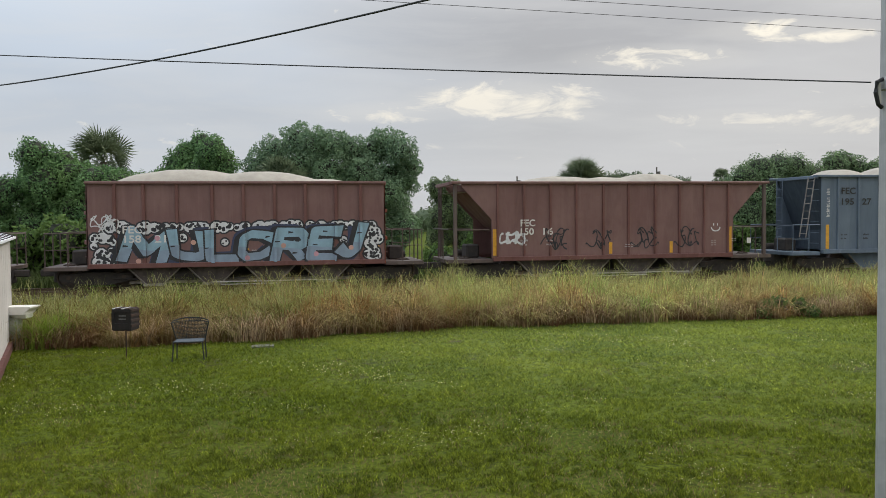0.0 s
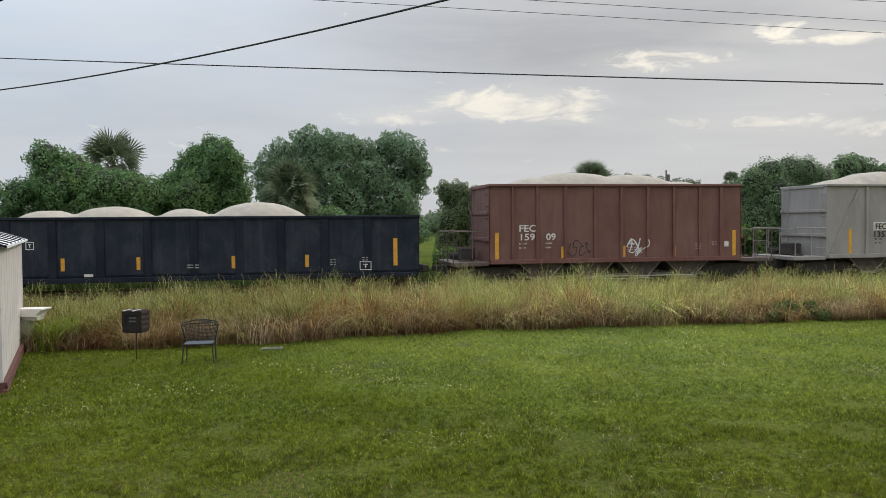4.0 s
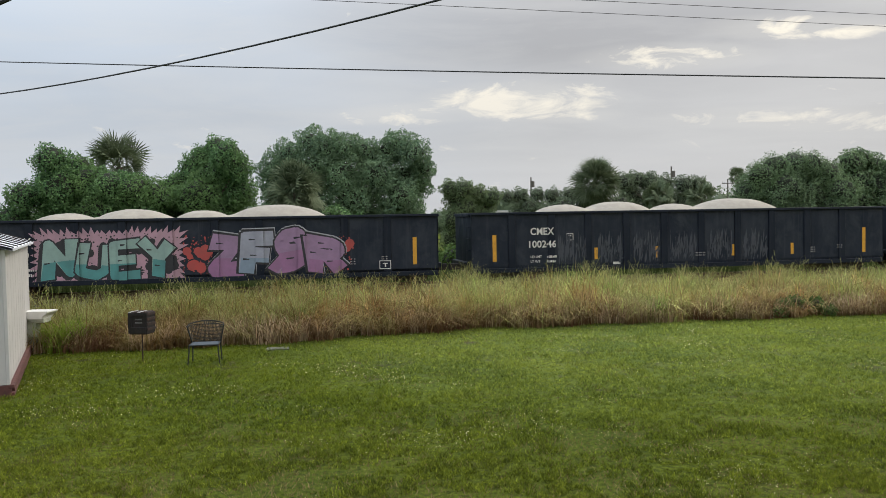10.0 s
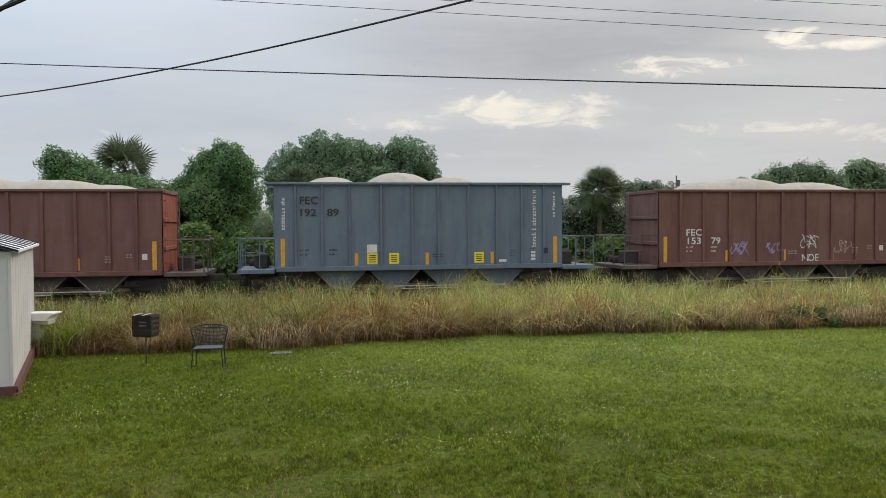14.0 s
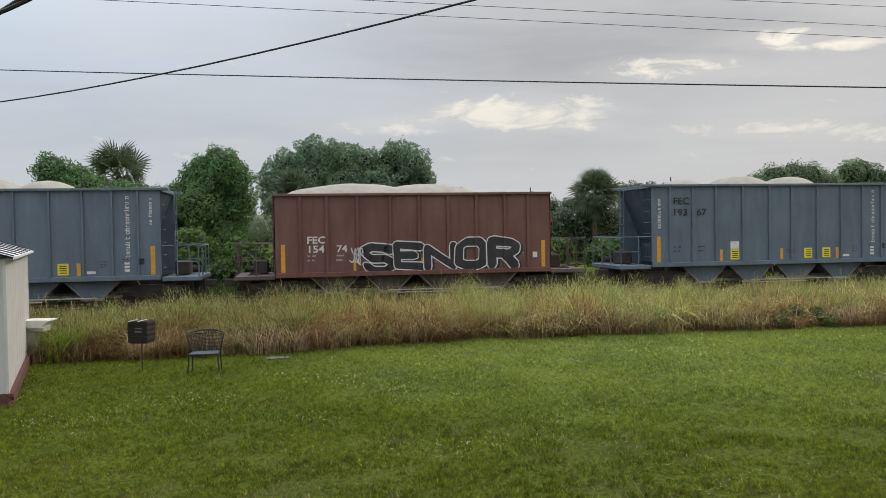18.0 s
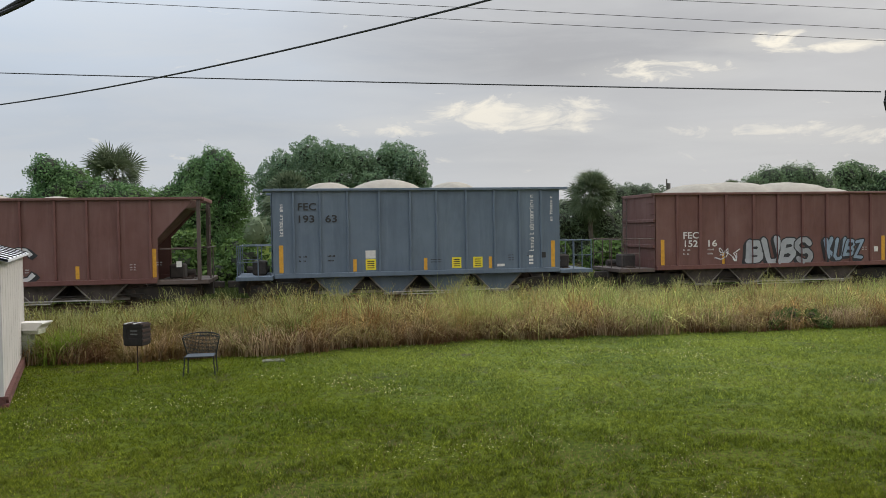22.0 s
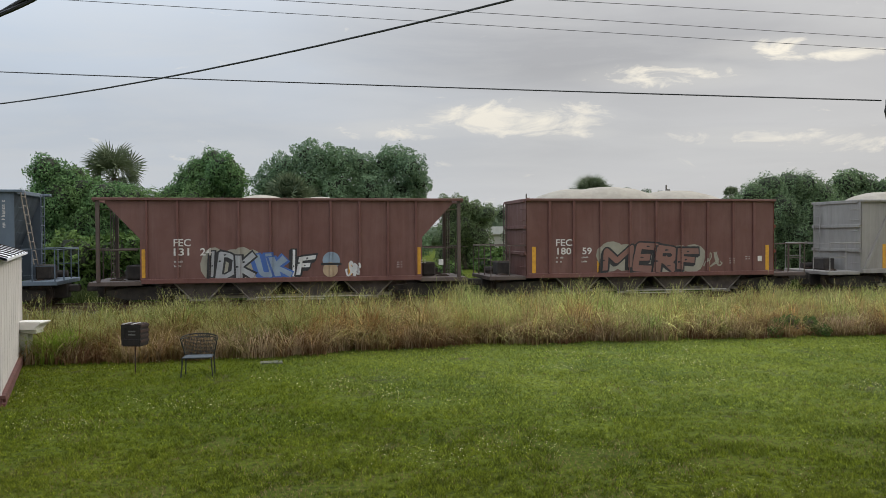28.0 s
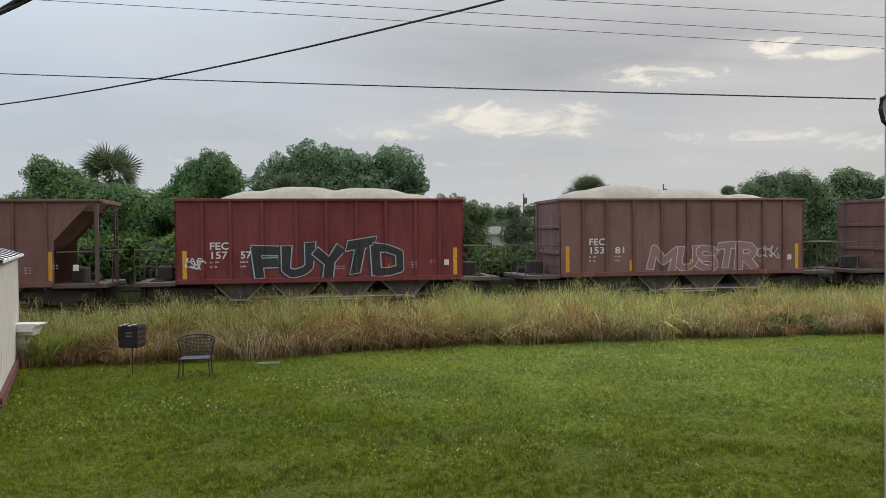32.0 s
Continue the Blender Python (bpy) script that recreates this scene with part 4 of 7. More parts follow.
def bubbles(root, kind, x0, x1, z0, z1, seed, disc="white", dot="ink", count=26, size=1.0):
    """Overlapping sprayed discs with dark spots along the top of a piece."""
    g = SHAPES[kind]
    rnd = random.Random(seed)
    discs, dots, rims = [], [], []

    def ring(cx, cz, r):
        return [(cx + r * math.cos(k * math.pi / 5), cz + r * math.sin(k * math.pi / 5)) for k in range(10)]
    for k in range(count):
        cx = x0 + (x1 - x0) * (k + rnd.random()) / count
        r = size * rnd.uniform(0.10, 0.20)
        cz = rnd.uniform(z0, z1)
        discs.append(ring(cx, cz, r))
        rims.append(ring(cx, cz, r + 0.055 * min(1.0, 1.2 * size)))
        for j in range(rnd.choice((3, 4, 5))):
            dots.append(ring(cx + rnd.uniform(-0.6, 0.6) * r, cz + rnd.uniform(-0.6, 0.6) * r, size * rnd.uniform(0.03, 0.06)))
    part("spray_foam", g.skin(rims, 0.0085), spray(dot), root)
    part("spray_foam", g.skin(discs, 0.0095), spray(disc), root)
    part("spray_foam_dotting", g.skin(dots, 0.0105), spray(dot), root)


def placards(root, late=False):
    """Blue wagons: white and yellow notices, and upright lines of writing drawn as bars."""
    g = SHAPES["tall"]
    for x, w in ((-1.95, 0.36), (1.10, 0.34), (1.87, 0.34)) if late else ((-1.95, 0.36), (-1.18, 0.34), (1.85, 0.34)):
        p = part("placard", g.skin([rect(x, x + w, g.z0 + 0.12, g.z0 + 0.50)], 0.006), M_PLACARD, root, "yellow notice")
        part("notice_print", g.skin([rect(x + 0.06, x + w - 0.06, g.z0 + 0.18 + 0.075 * k, g.z0 + 0.21 + 0.075 * k) for k in range(4)], 0.009), M_BLACK, p)
    part("placard", g.skin([rect(-1.95, -1.60, g.z0 + 0.52, g.z0 + 0.80)], 0.006), M_WHITE, root, "white notice")
    part("placard", g.skin([rect(2.75, 3.02, g.z0 + 0.14, g.z0 + 0.23)], 0.006), M_WHITE, root, "small white notice")
    rnd = random.Random(4)

    def upright(x, w, za, zb):
        bars, z = [], za
        while z < zb:
            h = w * rnd.uniform(0.42, 0.58)
            tall = rnd.random() < 0.3
            a = x if tall else x + 0.3 * w
            bars.append(rect(a, x + w, z, z + 0.022))
            if rnd.random() < 0.75:
                bars.append(rect(x + 0.3 * w, x + w, z + h - 0.02, z + h))
            if rnd.random() < 0.8:
                bars.append(rect(x + 0.3 * w, x + 0.3 * w + 0.022, z, z + h))
            if rnd.random() < 0.6:
                bars.append(rect(x + w - 0.022, x + w, z, z + h))
            z += h + 0.028 + (0.07 if rnd.random() < 0.14 else 0)
        return bars
    part("side_writing", shared("w1", lambda: g.skin(upright(-g.x * 0.955, 0.13, g.z1 - 1.55, g.z1 - 0.42), 0.006).make("side_writing")), M_WHITE, root)
    part("side_writing", shared("w2", lambda: g.skin(upright(g.x * 0.775, 0.16, g.z1 - 2.22, g.z1 - 0.28), 0.006).make("side_writing")), M_WHITE, root)
    part("emblem", shared("w3", lambda: g.skin([rect(g.x * 0.77, g.x * 0.77 + 0.16, g.z1 - 2.70, g.z1 - 2.62), rect(g.x * 0.77, g.x * 0.77 + 0.16, g.z1 - 2.58, g.z1 - 2.5), rect(g.x * 0.77, g.x * 0.77 + 0.16, g.z1 - 2.46, g.z1 - 2.38)], 0.006).make("emblem")), M_WHITE, root)
    part("side_writing", shared("w4", lambda: g.skin(upright(g.x * 0.925, 0.11, g.z1 - 1.15, g.z1 - 0.28), 0.006).make("side_writing")), M_WHITE, root)


# the strokes of sprayed capitals on a grid four wide and six high: two digits a point, strokes parted by a bar
STROKES = {
    "A": "002640|1232", "B": "0006|063645443303|3342413000", "C": "4536160501103041", "D": "0006|062645412000", "E": "46060040|0333",
    "F": "0006|0646|0333", "G": "45361605011030414323", "H": "0006|4046|0343", "I": "2026", "J": "3631201001", "K": "0006|460340",
    "L": "060040", "M": "0006224640", "N": "00064046", "O": "163645413010010516", "P": "0006|063645443303", "R": "0006|063645443303|2340",
    "S": "453616050413334241301001", "T": "0646|2026", "U": "060110304146", "V": "062046", "W": "0610233046", "Y": "062346|2320", "Z": "06460040",
    "2": "05163645440040", "!": "2622|2120",
}


def letter_lines(ch, a, b, lo, hi, thick):
    """The strokes of one capital, fitted into a rectangle with room for their thickness."""
    rows = []
    for run in STROKES[ch].split("|"):
        pts = [(int(run[i]), int(run[i + 1])) for i in range(0, len(run), 2)]
        rows.append([(a + thick / 2 + (b - a - thick) * x / 4, lo + thick / 2 + (hi - lo - thick) * z / 6) for x, z in pts])
    return rows


def stroke_polys(rows, thick, soft, flare=1.0):
    """Thick strokes as flat shapes: a block for each length and a round or cut piece at each bend."""
    out = []
    r = thick / 2
    for pts in rows:
        closed = pts[0] == pts[-1]
        for i, (p, q) in enumerate(zip(pts, pts[1:])):
            p, q = Vector(p), Vector(q)
            d = (q - p).normalized()
            s = Vector((-d.y, d.x))
            w0 = r * (flare if i == 0 and not closed else 1)
            w1 = r * (flare if i == len(pts) - 2 and not closed else 1)
            e0 = d * (r * (0.75 if i == 0 else 0.0) if not soft else 0)
            e1 = d * (r * (0.75 if i == len(pts) - 2 else 0.0) if not soft else 0)
            out.append([tuple(v) for v in (p - s * w0 - e0, q - s * w1 + e1, q + s * w1 + e1, p + s * w0 - e0)])
        for i, (x, z) in enumerate(pts):
            if soft or 0 < i < len(pts) - 1 or closed:
                n = 10 if soft else 8
                out.append([(x + r * math.cos(2 * math.pi * (k + 0.5) / n), z + r * math.sin(2 * math.pi * (k + 0.5) / n)) for k in range(n)])
    return out


def below(polys, z):
    """What of the shapes lies under a level."""
    flip = [[(q[1], q[0]) for q in p] for p in polys]
    cut = [clip(p, z, False) if min(q[0] for q in p) < z < max(q[0] for q in p) else p if max(q[0] for q in p) <= z else [] for p in flip]
    return [[(q[1], q[0]) for q in p] for p in cut if len(p) > 2]


def graffiti(root, kind, word, x0, x1, z0, z1, fill, line, back=None, seed=1, bold=0.05, lean=0.0, shine=None, lift=0.0, fade=None, shade=None, soft=False, edge=0.055, drop=(-0.07, -0.06), lap=0.01, wild=1.0):
    """A sprayed piece, letter by letter: a cloud behind, a drop shade, a dark outline, the fill, its lower tone and gleams."""
    g = SHAPES[kind]
    rnd = random.Random(seed)
    if back:
        blobs = []
        n = max(5, int((x1 - x0) / 0.5))
        for j in range(n):
            cx, cz = x0 + (x1 - x0) * (j + 0.5) / n, (z0 + z1) / 2 + rnd.uniform(-0.05, 0.12)
            rx, rz = 0.62 * (x1 - x0) / n + 0.2, (z1 - z0) * rnd.uniform(0.52, 0.64)
            blobs.append([(cx + rx * math.cos(2 * math.pi * s / 14) * (1 + 0.1 * math.sin(5 * s + seed)), cz + rz * math.sin(2 * math.pi * s / 14) * (1 + 0.08 * math.cos(7 * s))) for s in range(14)])
        part("spray_cloud", g.skin([[(x, max(z, g.z0 + 0.03)) for x, z in b] for b in blobs], 0.009), spray(back), root)
    narrow = {"I": 0.5, "!": 0.5, "M": 1.3, "W": 1.3, "J": 0.85, "L": 0.9, "E": 0.92, "F": 0.92}
    share = [0.6 if c == " " else narrow.get(c, 1.0) for c in word]
    step = (x1 - x0) / sum(share)
    at = x0
    order = 0
    for ch, wide in zip(word, share):
        a, b = at - lap * step, at + wide * step + lap * step
        at += wide * step
        if ch == " ":
            continue
        lo, hi = z0 + rnd.uniform(-0.04, 0.08) * wild, z1 + rnd.uniform(-0.14, 0.10) * wild
        thick = (0.19 + 1.25 * bold) * min(b - a, 0.85 * (hi - lo)) * rnd.uniform(0.94, 1.08)
        tilt = math.tan(radians(rnd.uniform(-8, 8) * wild + lean))
        mid, cx = (lo + hi) / 2, (a + b) / 2
        swell, phase = rnd.uniform(0.02, 0.07) * wild, rnd.uniform(0, 6)

        def warp(polys, dx=0.0, dz=0.0):
            """Leans and bows the letter, and keeps it on the plate."""
            out = []
            for p in polys:
                out.append([(x + dx + tilt * (z - mid) + swell * math.sin(3.1 * (z - lo) + phase), max(g.z0 + 0.02, min(g.z1 - 0.03, z + dz + swell * math.sin(2.6 * x + phase)))) for x, z in p])
            return out
        rows = letter_lines(ch, a, b, lo, hi, thick)
        rows = [[(x + rnd.uniform(-0.03, 0.03) * wild, z + rnd.uniform(-0.03, 0.03) * wild) if r[0] != r[-1] else (x, z) for x, z in r] for r in rows]
        flare = rnd.uniform(1.05, 1.35)
        level = 0.0115 + lift + 0.0016 * order
        order += 1
        rim = stroke_polys(rows, thick + 2 * edge, soft, flare)
        full = stroke_polys(rows, thick, soft, flare)
        letter = part("graffiti_letter", g.skin(warp(rim), level), spray(line), root, fill + " sprayed letter")
        part("letter_fill", g.skin(warp(full), level + 0.0006), spray(fill), letter)
        if drop:
            part("letter_shade", g.skin(warp(rim, drop[0] * 0.5, drop[1] * 0.5) + warp(rim, *drop), level - 0.0015), spray(shade or line), letter)
        if fade:
            low = below(full, lo + (hi - lo) * rnd.uniform(0.35, 0.5))
            if low:
                part("letter_fade", g.skin(warp(low), level + 0.0009), spray(fade), letter)
        if shine:
            part("letter_gleam", g.skin(warp(stroke_polys(rows, 0.16 * thick, True), -0.22 * thick, 0.22 * thick), level + 0.0012), spray(shine), letter)
        bits = []
        for r in rows:
            # cuts and chips across the strokes
            (ax, az), (bx, bz) = r[0], r[1]
            f, k = rnd.uniform(0.3, 0.7), rnd.uniform(0.03, 0.05)
            px, pz = ax + f * (bx - ax), az + f * (bz - az)
            bits.append([(px - 0.5 * thick, pz - k), (px + 0.05 * thick, pz - 0.3 * k), (px + 0.02 * thick, pz + 0.4 * k), (px - 0.5 * thick, pz + 0.6 * k)])
        if line in ("ink", "grape") and not soft:
            part("letter_cut", g.skin(warp(bits), level + 0.0014), spray(line), letter)


def scrawl(root, kind, x0, x1, z0, z1, key, seed, thick=0.03):
    """A quick tag: looping strokes that spell nothing legible."""
    g = SHAPES[kind]
    rnd = random.Random(seed)
    polys = []
    mid, amp, wide = (z0 + z1) / 2, (z1 - z0) / 2, x1 - x0
    for stroke in range(3):
        a, b, c = rnd.uniform(9, 15), rnd.uniform(14, 24), rnd.uniform(0, 6)
        lo, hi = (0.0, 1.0) if stroke == 0 else sorted((rnd.random(), rnd.random()))
        last = None
        n = 46 if stroke == 0 else 22
        for k in range(n + 1):
            f = lo + (hi - lo) * k / n
            p = Vector((x0 + wide * f + 0.16 * min(1.0, wide) * math.sin(b * f + c), mid + amp * (0.72 * math.sin(a * f * max(1.0, wide) + c) + 0.28 * math.sin(b * 1.7 * f))))
            if last is not None and (p - last).length > 1e-4:
                d = p - last
                nrm = Vector((-d.y, d.x)).normalized() * thick * rnd.uniform(0.4, 0.75)
                e = d.normalized() * thick * 0.2
                polys.append([tuple(last - nrm - e), tuple(p - nrm + e), tuple(p + nrm + e), tuple(last + nrm - e)])
            last = p
    part("spray_tag", g.skin(polys, 0.012 + 0.0008 * (seed % 5)), spray(key), root)


def patch(root, kind, x0, x1, z0, z1, mat, name="paint_patch", lift=0.008):
    part(name, SHAPES[kind].skin([rect(x0, x1, z0, z1)], lift), mat, root)


def smear(root, kind, x0, x1, z0, z1, key, seed, count=40):
    """Scuffed paint: many thin upright smears of uneven length."""
    rnd = random.Random(seed)
    polys = []
    for k in range(3 * count):
        x, w = rnd.uniform(x0, x1), rnd.uniform(0.006, 0.030)
        za = rnd.uniform(z0, z0 + 0.6 * (z1 - z0))
        zb = min(z1, za + rnd.uniform(0.1, 0.55) * (z1 - z0))
        lean = rnd.uniform(-0.05, 0.05)
        polys.append([(x - w * 0.3, za), (x + w * 0.5, za + 0.04), (x + w + lean, (za + zb) / 2), (x + w * 0.4 + lean, zb), (x + lean, zb - 0.05), (x - w * 0.5, (za + zb) / 2)])
    part("paint_scuff", SHAPES[kind].skin(polys, 0.010), spray(key), root)


def disc(root, kind, x, z, r, key, lift=0.024, name="sprayed_disc"):
    pts = [(x + r * math.cos(k * math.pi / 8), z + r * math.sin(k * math.pi / 8)) for k in range(16)]
    part(name, SHAPES[kind].skin([pts], lift), spray(key), root)


def smiley(root, kind, x, z, r, key):
    """Two eyes and a smile, sprayed in thin strokes."""
    g = SHAPES[kind]
    polys = []
    for e in (-0.4, 0.4):
        polys.append(rect(x + e * r - 0.10 * r, x + e * r + 0.10 * r, z + 0.3 * r, z + 0.75 * r))
    pts = [(math.cos(a), math.sin(a)) for a in (math.pi * (1.0 + k / 10) for k in range(11))]
    for (ax, az), (bx, bz) in zip(pts, pts[1:]):
        polys.append([(x + r * ax, z + 0.8 * r * az), (x + r * bx, z + 0.8 * r * bz), (x + 0.76 * r * bx, z + 0.6 * r * bz), (x + 0.76 * r * ax, z + 0.6 * r * az)])
    part("sprayed_smile", g.skin(polys, 0.020), spray(key), root)


def halo(root, kind, x0, x1, z0, z1, key, seed, reach=0.22):
    """A spiky burst round a piece."""
    g = SHAPES[kind]
    rnd = random.Random(seed)
    polys = [rect(x0, x1, z0, z1)]
    n = int((x1 - x0) / 0.17)
    for k in range(n):
        x = x0 + (x1 - x0) * (k + 0.5) / n
        polys.append([(x - 0.11, z1 - 0.01), (x + 0.11, z1 - 0.01), (x + 0.35 * (x - (x0 + x1) / 2) / (x1 - x0) + rnd.uniform(-0.04, 0.04), min(g.z1 - 0.03, z1 + reach * rnd.uniform(0.6, 1.3)))])
    m = int((z1 - z0) / 0.17)
    for k in range(m):
        z = z0 + (z1 - z0) * (k + 0.5) / m
        for e, x in ((-1, x0), (1, x1)):
            polys.append([(x - e * 0.01, z - 0.1), (x - e * 0.01, z + 0.1), (x + e * reach * rnd.uniform(0.8, 1.5), z + 0.3 * (z - (z0 + z1) / 2))])
    part("sprayed_burst", g.skin(polys, 0.0085), spray(key), root)


def overspray(root, kind, x0, x1, z0, z1, key, seed, count=10):
    """Loose clouds of spray: overlapping discs and specks."""
    g = SHAPES[kind]
    rnd = random.Random(seed)
    polys = []
    for k in range(count * 6):
        r = rnd.uniform(0.10, 0.2) if k < count else rnd.uniform(0.012, 0.035)
        d = 0 if k < count else 0.12
        x, z = rnd.uniform(x0 - d, x1 + d), rnd.uniform(z0 + (r if k < count else -0.03), z1 + d - (r if k < count else 0))
        z = max(z, g.z0 + r + 0.03)
        polys.append([(x + r * math.cos(a * math.pi / 4), z + r * math.sin(a * math.pi / 4)) for a in range(8)])
    part("overspray", g.skin(polys, 0.0095), spray(key), root)


# ======== the train, from its head ========
def brown(u, marks, key="brown", extra="", kind="hopper", ink=None):
    tone = {"brown": "red-brown", "faded": "faded pinkish-brown", "maroon": "dark maroon", "rust": "rust-red", "tan": "rust-stained tan", "grey": "light grey"}[key]
    what = {"hopper": "ribbed hopper car", "slope": "slope-ended hopper car", "braced": "braced hopper car"}[kind]
    return wagon(kind, u, key, f"{tone} {what} heaped with sand{extra}", "hopper car", marks, ink or ("black" if kind == "braced" else "white"))


def blue(u, marks, extra="", late=False):
    w = wagon("tall", u, "blue", f"blue-grey ribbed hopper car heaped with sand{extra}", "hopper car", marks, "black")
    placards(w, late)
    return w


def gondola(u, marks, extra=""):
    return wagon("gondola", u, "black", f"long black gondola car with sand mounds{extra}", "gondola car", marks, "white")


H, B, S, T, G = "hopper", "braced", "slope", "tall", "gondola"
Z = 1.02  # foot of a hopper's side

end_ladder(blue(18.49, ("FEC", "195 27")), -1)
w = brown(4.92, ("FEC", "150 16"), "faded", ", tagged", S)
scrawl(w, S, -4.4, -3.6, 1.5, 2.0, "white", 3, 0.06)
smiley(w, S, 4.0, 2.05, 0.20, "white")
for k in range(4):
    scrawl(w, S, -2.8 + 1.75 * k, -1.9 + 1.75 * k, 1.3, 2.1, "ink", 11 + k, 0.035)
w = brown(-8.52, ("FEC", "158 21"), "faded", " and blue graffiti")
graffiti(w, H, "MULCREJ", -3.95, 4.1, Z + 0.0, Z + 1.2, "navy", "navy", None, 5, 0.085, 5, None, -0.002, drop=None)
bubbles(w, H, -4.0, 4.5, Z + 0.25, Z + 1.05, 6, count=22, size=0.8)
bubbles(w, H, -4.3, 4.55, Z + 1.20, Z + 1.28, 5, count=40, size=1.15)
bubbles(w, H, -4.70, -4.05, Z + 0.08, Z + 0.95, 7, count=14)
bubbles(w, H, 4.25, 4.66, Z + 0.12, Z + 1.1, 9, count=14)
graffiti(w, H, "MULCREJ", -3.8, 4.3, Z + 0.02, Z + 1.24, "sky", "ink", None, 5, 0.085, 5, None, 0.003, fade="steel", drop=(-0.12, -0.02))
for k, (x, z) in enumerate(((-3.3, 1.15), (-2.7, 1.9), (-1.55, 1.75), (0.2, 1.2), (1.4, 1.6), (2.5, 1.3), (3.7, 1.5))):
    disc(w, H, x, z, 0.085, "pink" if k % 2 else "peach", 0.0262)
scrawl(w, H, -4.75, -3.9, 2.1, 2.7, "white", 8)
w = brown(-22.32, ("FEC", "152 61"), "maroon")
scrawl(w, H, -4.5, -3.9, 1.2, 1.7, "blush", 9)
w = brown(-35.89, ("RGCX", "7200"), "tan", "", B)
patch(w, B, -3.06, -2.04, 1.75, 2.55, spray("cream"), "number_panel", 0.003)
for a, b, lo, hi in ((-0.83, 0.10, 2.25, 3.15), (0.21, 1.13, 2.45, 3.45), (1.25, 2.17, 2.2, 3.0), (-1.85, -0.95, 1.9, 2.2), (1.30, 1.75, 1.35, 1.6)):
    patch(w, B, a, b, lo, hi, spray("cream"))
patch(w, B, 2.45, 2.95, 1.14, 1.34, spray("silver"), "notice_board")
for k in range(6):
    scrawl(w, B, -0.8 + 0.55 * k, -0.2 + 0.55 * k, 1.1, 1.6, "ochre", 240 + k, 0.016)
w = brown(-49.30, ("RGCX", "7188"), "tan", " and tagged", B)
patch(w, B, -3.06, -2.04, 1.75, 2.50, spray("cream"), "number_panel", 0.003)
for a, b, lo, hi in ((-0.83, 0.10, 2.0, 2.85), (0.21, 1.13, 2.15, 3.15), (1.25, 2.17, 2.4, 3.2), (2.32, 3.28, 2.0, 2.6), (-3.70, -3.28, 1.12, 1.54), (-3.02, -2.30, 1.08, 1.32), (-1.60, -0.95, 1.06, 1.34), (-0.76, -0.18, 1.08, 1.36), (2.46, 3.05, 1.36, 1.84), (1.0, 1.16, 1.2, 1.5)):
    patch(w, B, a, b, lo, hi, spray("cream"), lift=0.005)
for k in range(22):
    a = -1.75 + 0.235 * k
    scrawl(w, B, a, a + 0.55, 1.06 + 0.05 * (k % 4), 1.95 + 0.09 * ((k * 7) % 5 - 2), ("moss", "rose", "bone", "moss", "steel")[k % 5], 140 + k, 0.022)
scrawl(w, B, 2.4, 4.3, 1.1, 2.0, "steel", 163, 0.04)
for k in range(4):
    scrawl(w, B, -4.6 + 0.2 * k, -3.9 + 0.2 * k, 1.2, 2.3, ("rose", "moss", "rose", "moss")[k], 170 + k, 0.03)
scrawl(w, B, 0.9, 1.4, 2.0, 2.35, "ink", 15, 0.025)
brown(-62.84, ("FEC", "153 73", 0.27), "faded")
w = brown(-76.34, ("FEC", "1357"), "grey", "", B)
patch(w, B, -2.84, -2.20, 1.98, 2.30, M_WHITE, "number_panel", 0.003)
w = brown(-89.71, ("FEC", "159 09"), "brown", " and small tags")
scrawl(w, H, -1.9, -1.1, 1.15, 1.75, "ink", 21)
scrawl(w, H, 0.3, 1.1, 1.1, 1.8, "white", 22)

gondola(-105.32, ("HZGX", "66391"))
w = gondola(-122.89, ("HZGX", "66337"), ", scuffed")
for k in range(5):
    smear(w, G, -2.6 + 1.4 * k, -1.5 + 1.4 * k, 0.72, 1.55, "scuff", 40 + k, 60)
w = gondola(-140.34, ("HPJX", "316601"), " and white graffiti")
patch(w, G, 3.2, 7.4, 0.95, 2.55, BODY["dusk"], "worn_panel", 0.003)
for x0, x1, z0, z1 in ((-8.1, -7.45, 0.75, 2.5), (7.45, 8.1, 0.75, 2.5), (3.3, 7.4, 0.72, 0.92), (-7.3, -6.2, 0.72, 0.95)):
    patch(w, G, x0, x1, z0, z1, spray("mustard"), "mustard_paint", 0.007)
smear(w, G, -8.0, -5.0, 0.75, 1.4, "rustwash", 231, 24)
smear(w, G, 3.3, 8.0, 0.75, 2.3, "rustwash", 232, 34)
edge_l = [(-4.55 + 0.16 * math.sin(9.0 * k) + 0.10 * math.cos(4.1 * k), 0.72 + 1.80 * k / 12) for k in range(13)]
edge_r = [(3.15 + 0.20 * math.sin(7.0 * k + 1) + 0.22 * k / 12, 0.72 + 1.80 * k / 12) for k in range(13)]
for name, key, grow, lift in (("whitewash_rim", "ink", 0.05, 0.005), ("whitewash", "white", 0.0, 0.0065)):
    rows = list(zip(edge_l, edge_r))
    part(name, SHAPES[G].skin([[(a[0] - grow, a[1]), (b[0] + grow, b[1]), (d[0] + grow, d[1]), (c[0] - grow, c[1])] for (a, b), (c, d) in zip(rows, rows[1:])], lift), spray(key), w)
for dx, dz, key, lift in ((0.36, -0.05, "ink", -0.003), (0.27, -0.03, "teal", 0.0058), (0.0, 0.0, "white", 0.0146)):
    graffiti(w, G, "EYKRU", -4.1 + dx, 2.85 + dx, 0.86 + dz, 2.36 + dz, key, key, None, 23, 0.085, 0, None, lift, drop=None, edge=0.0)
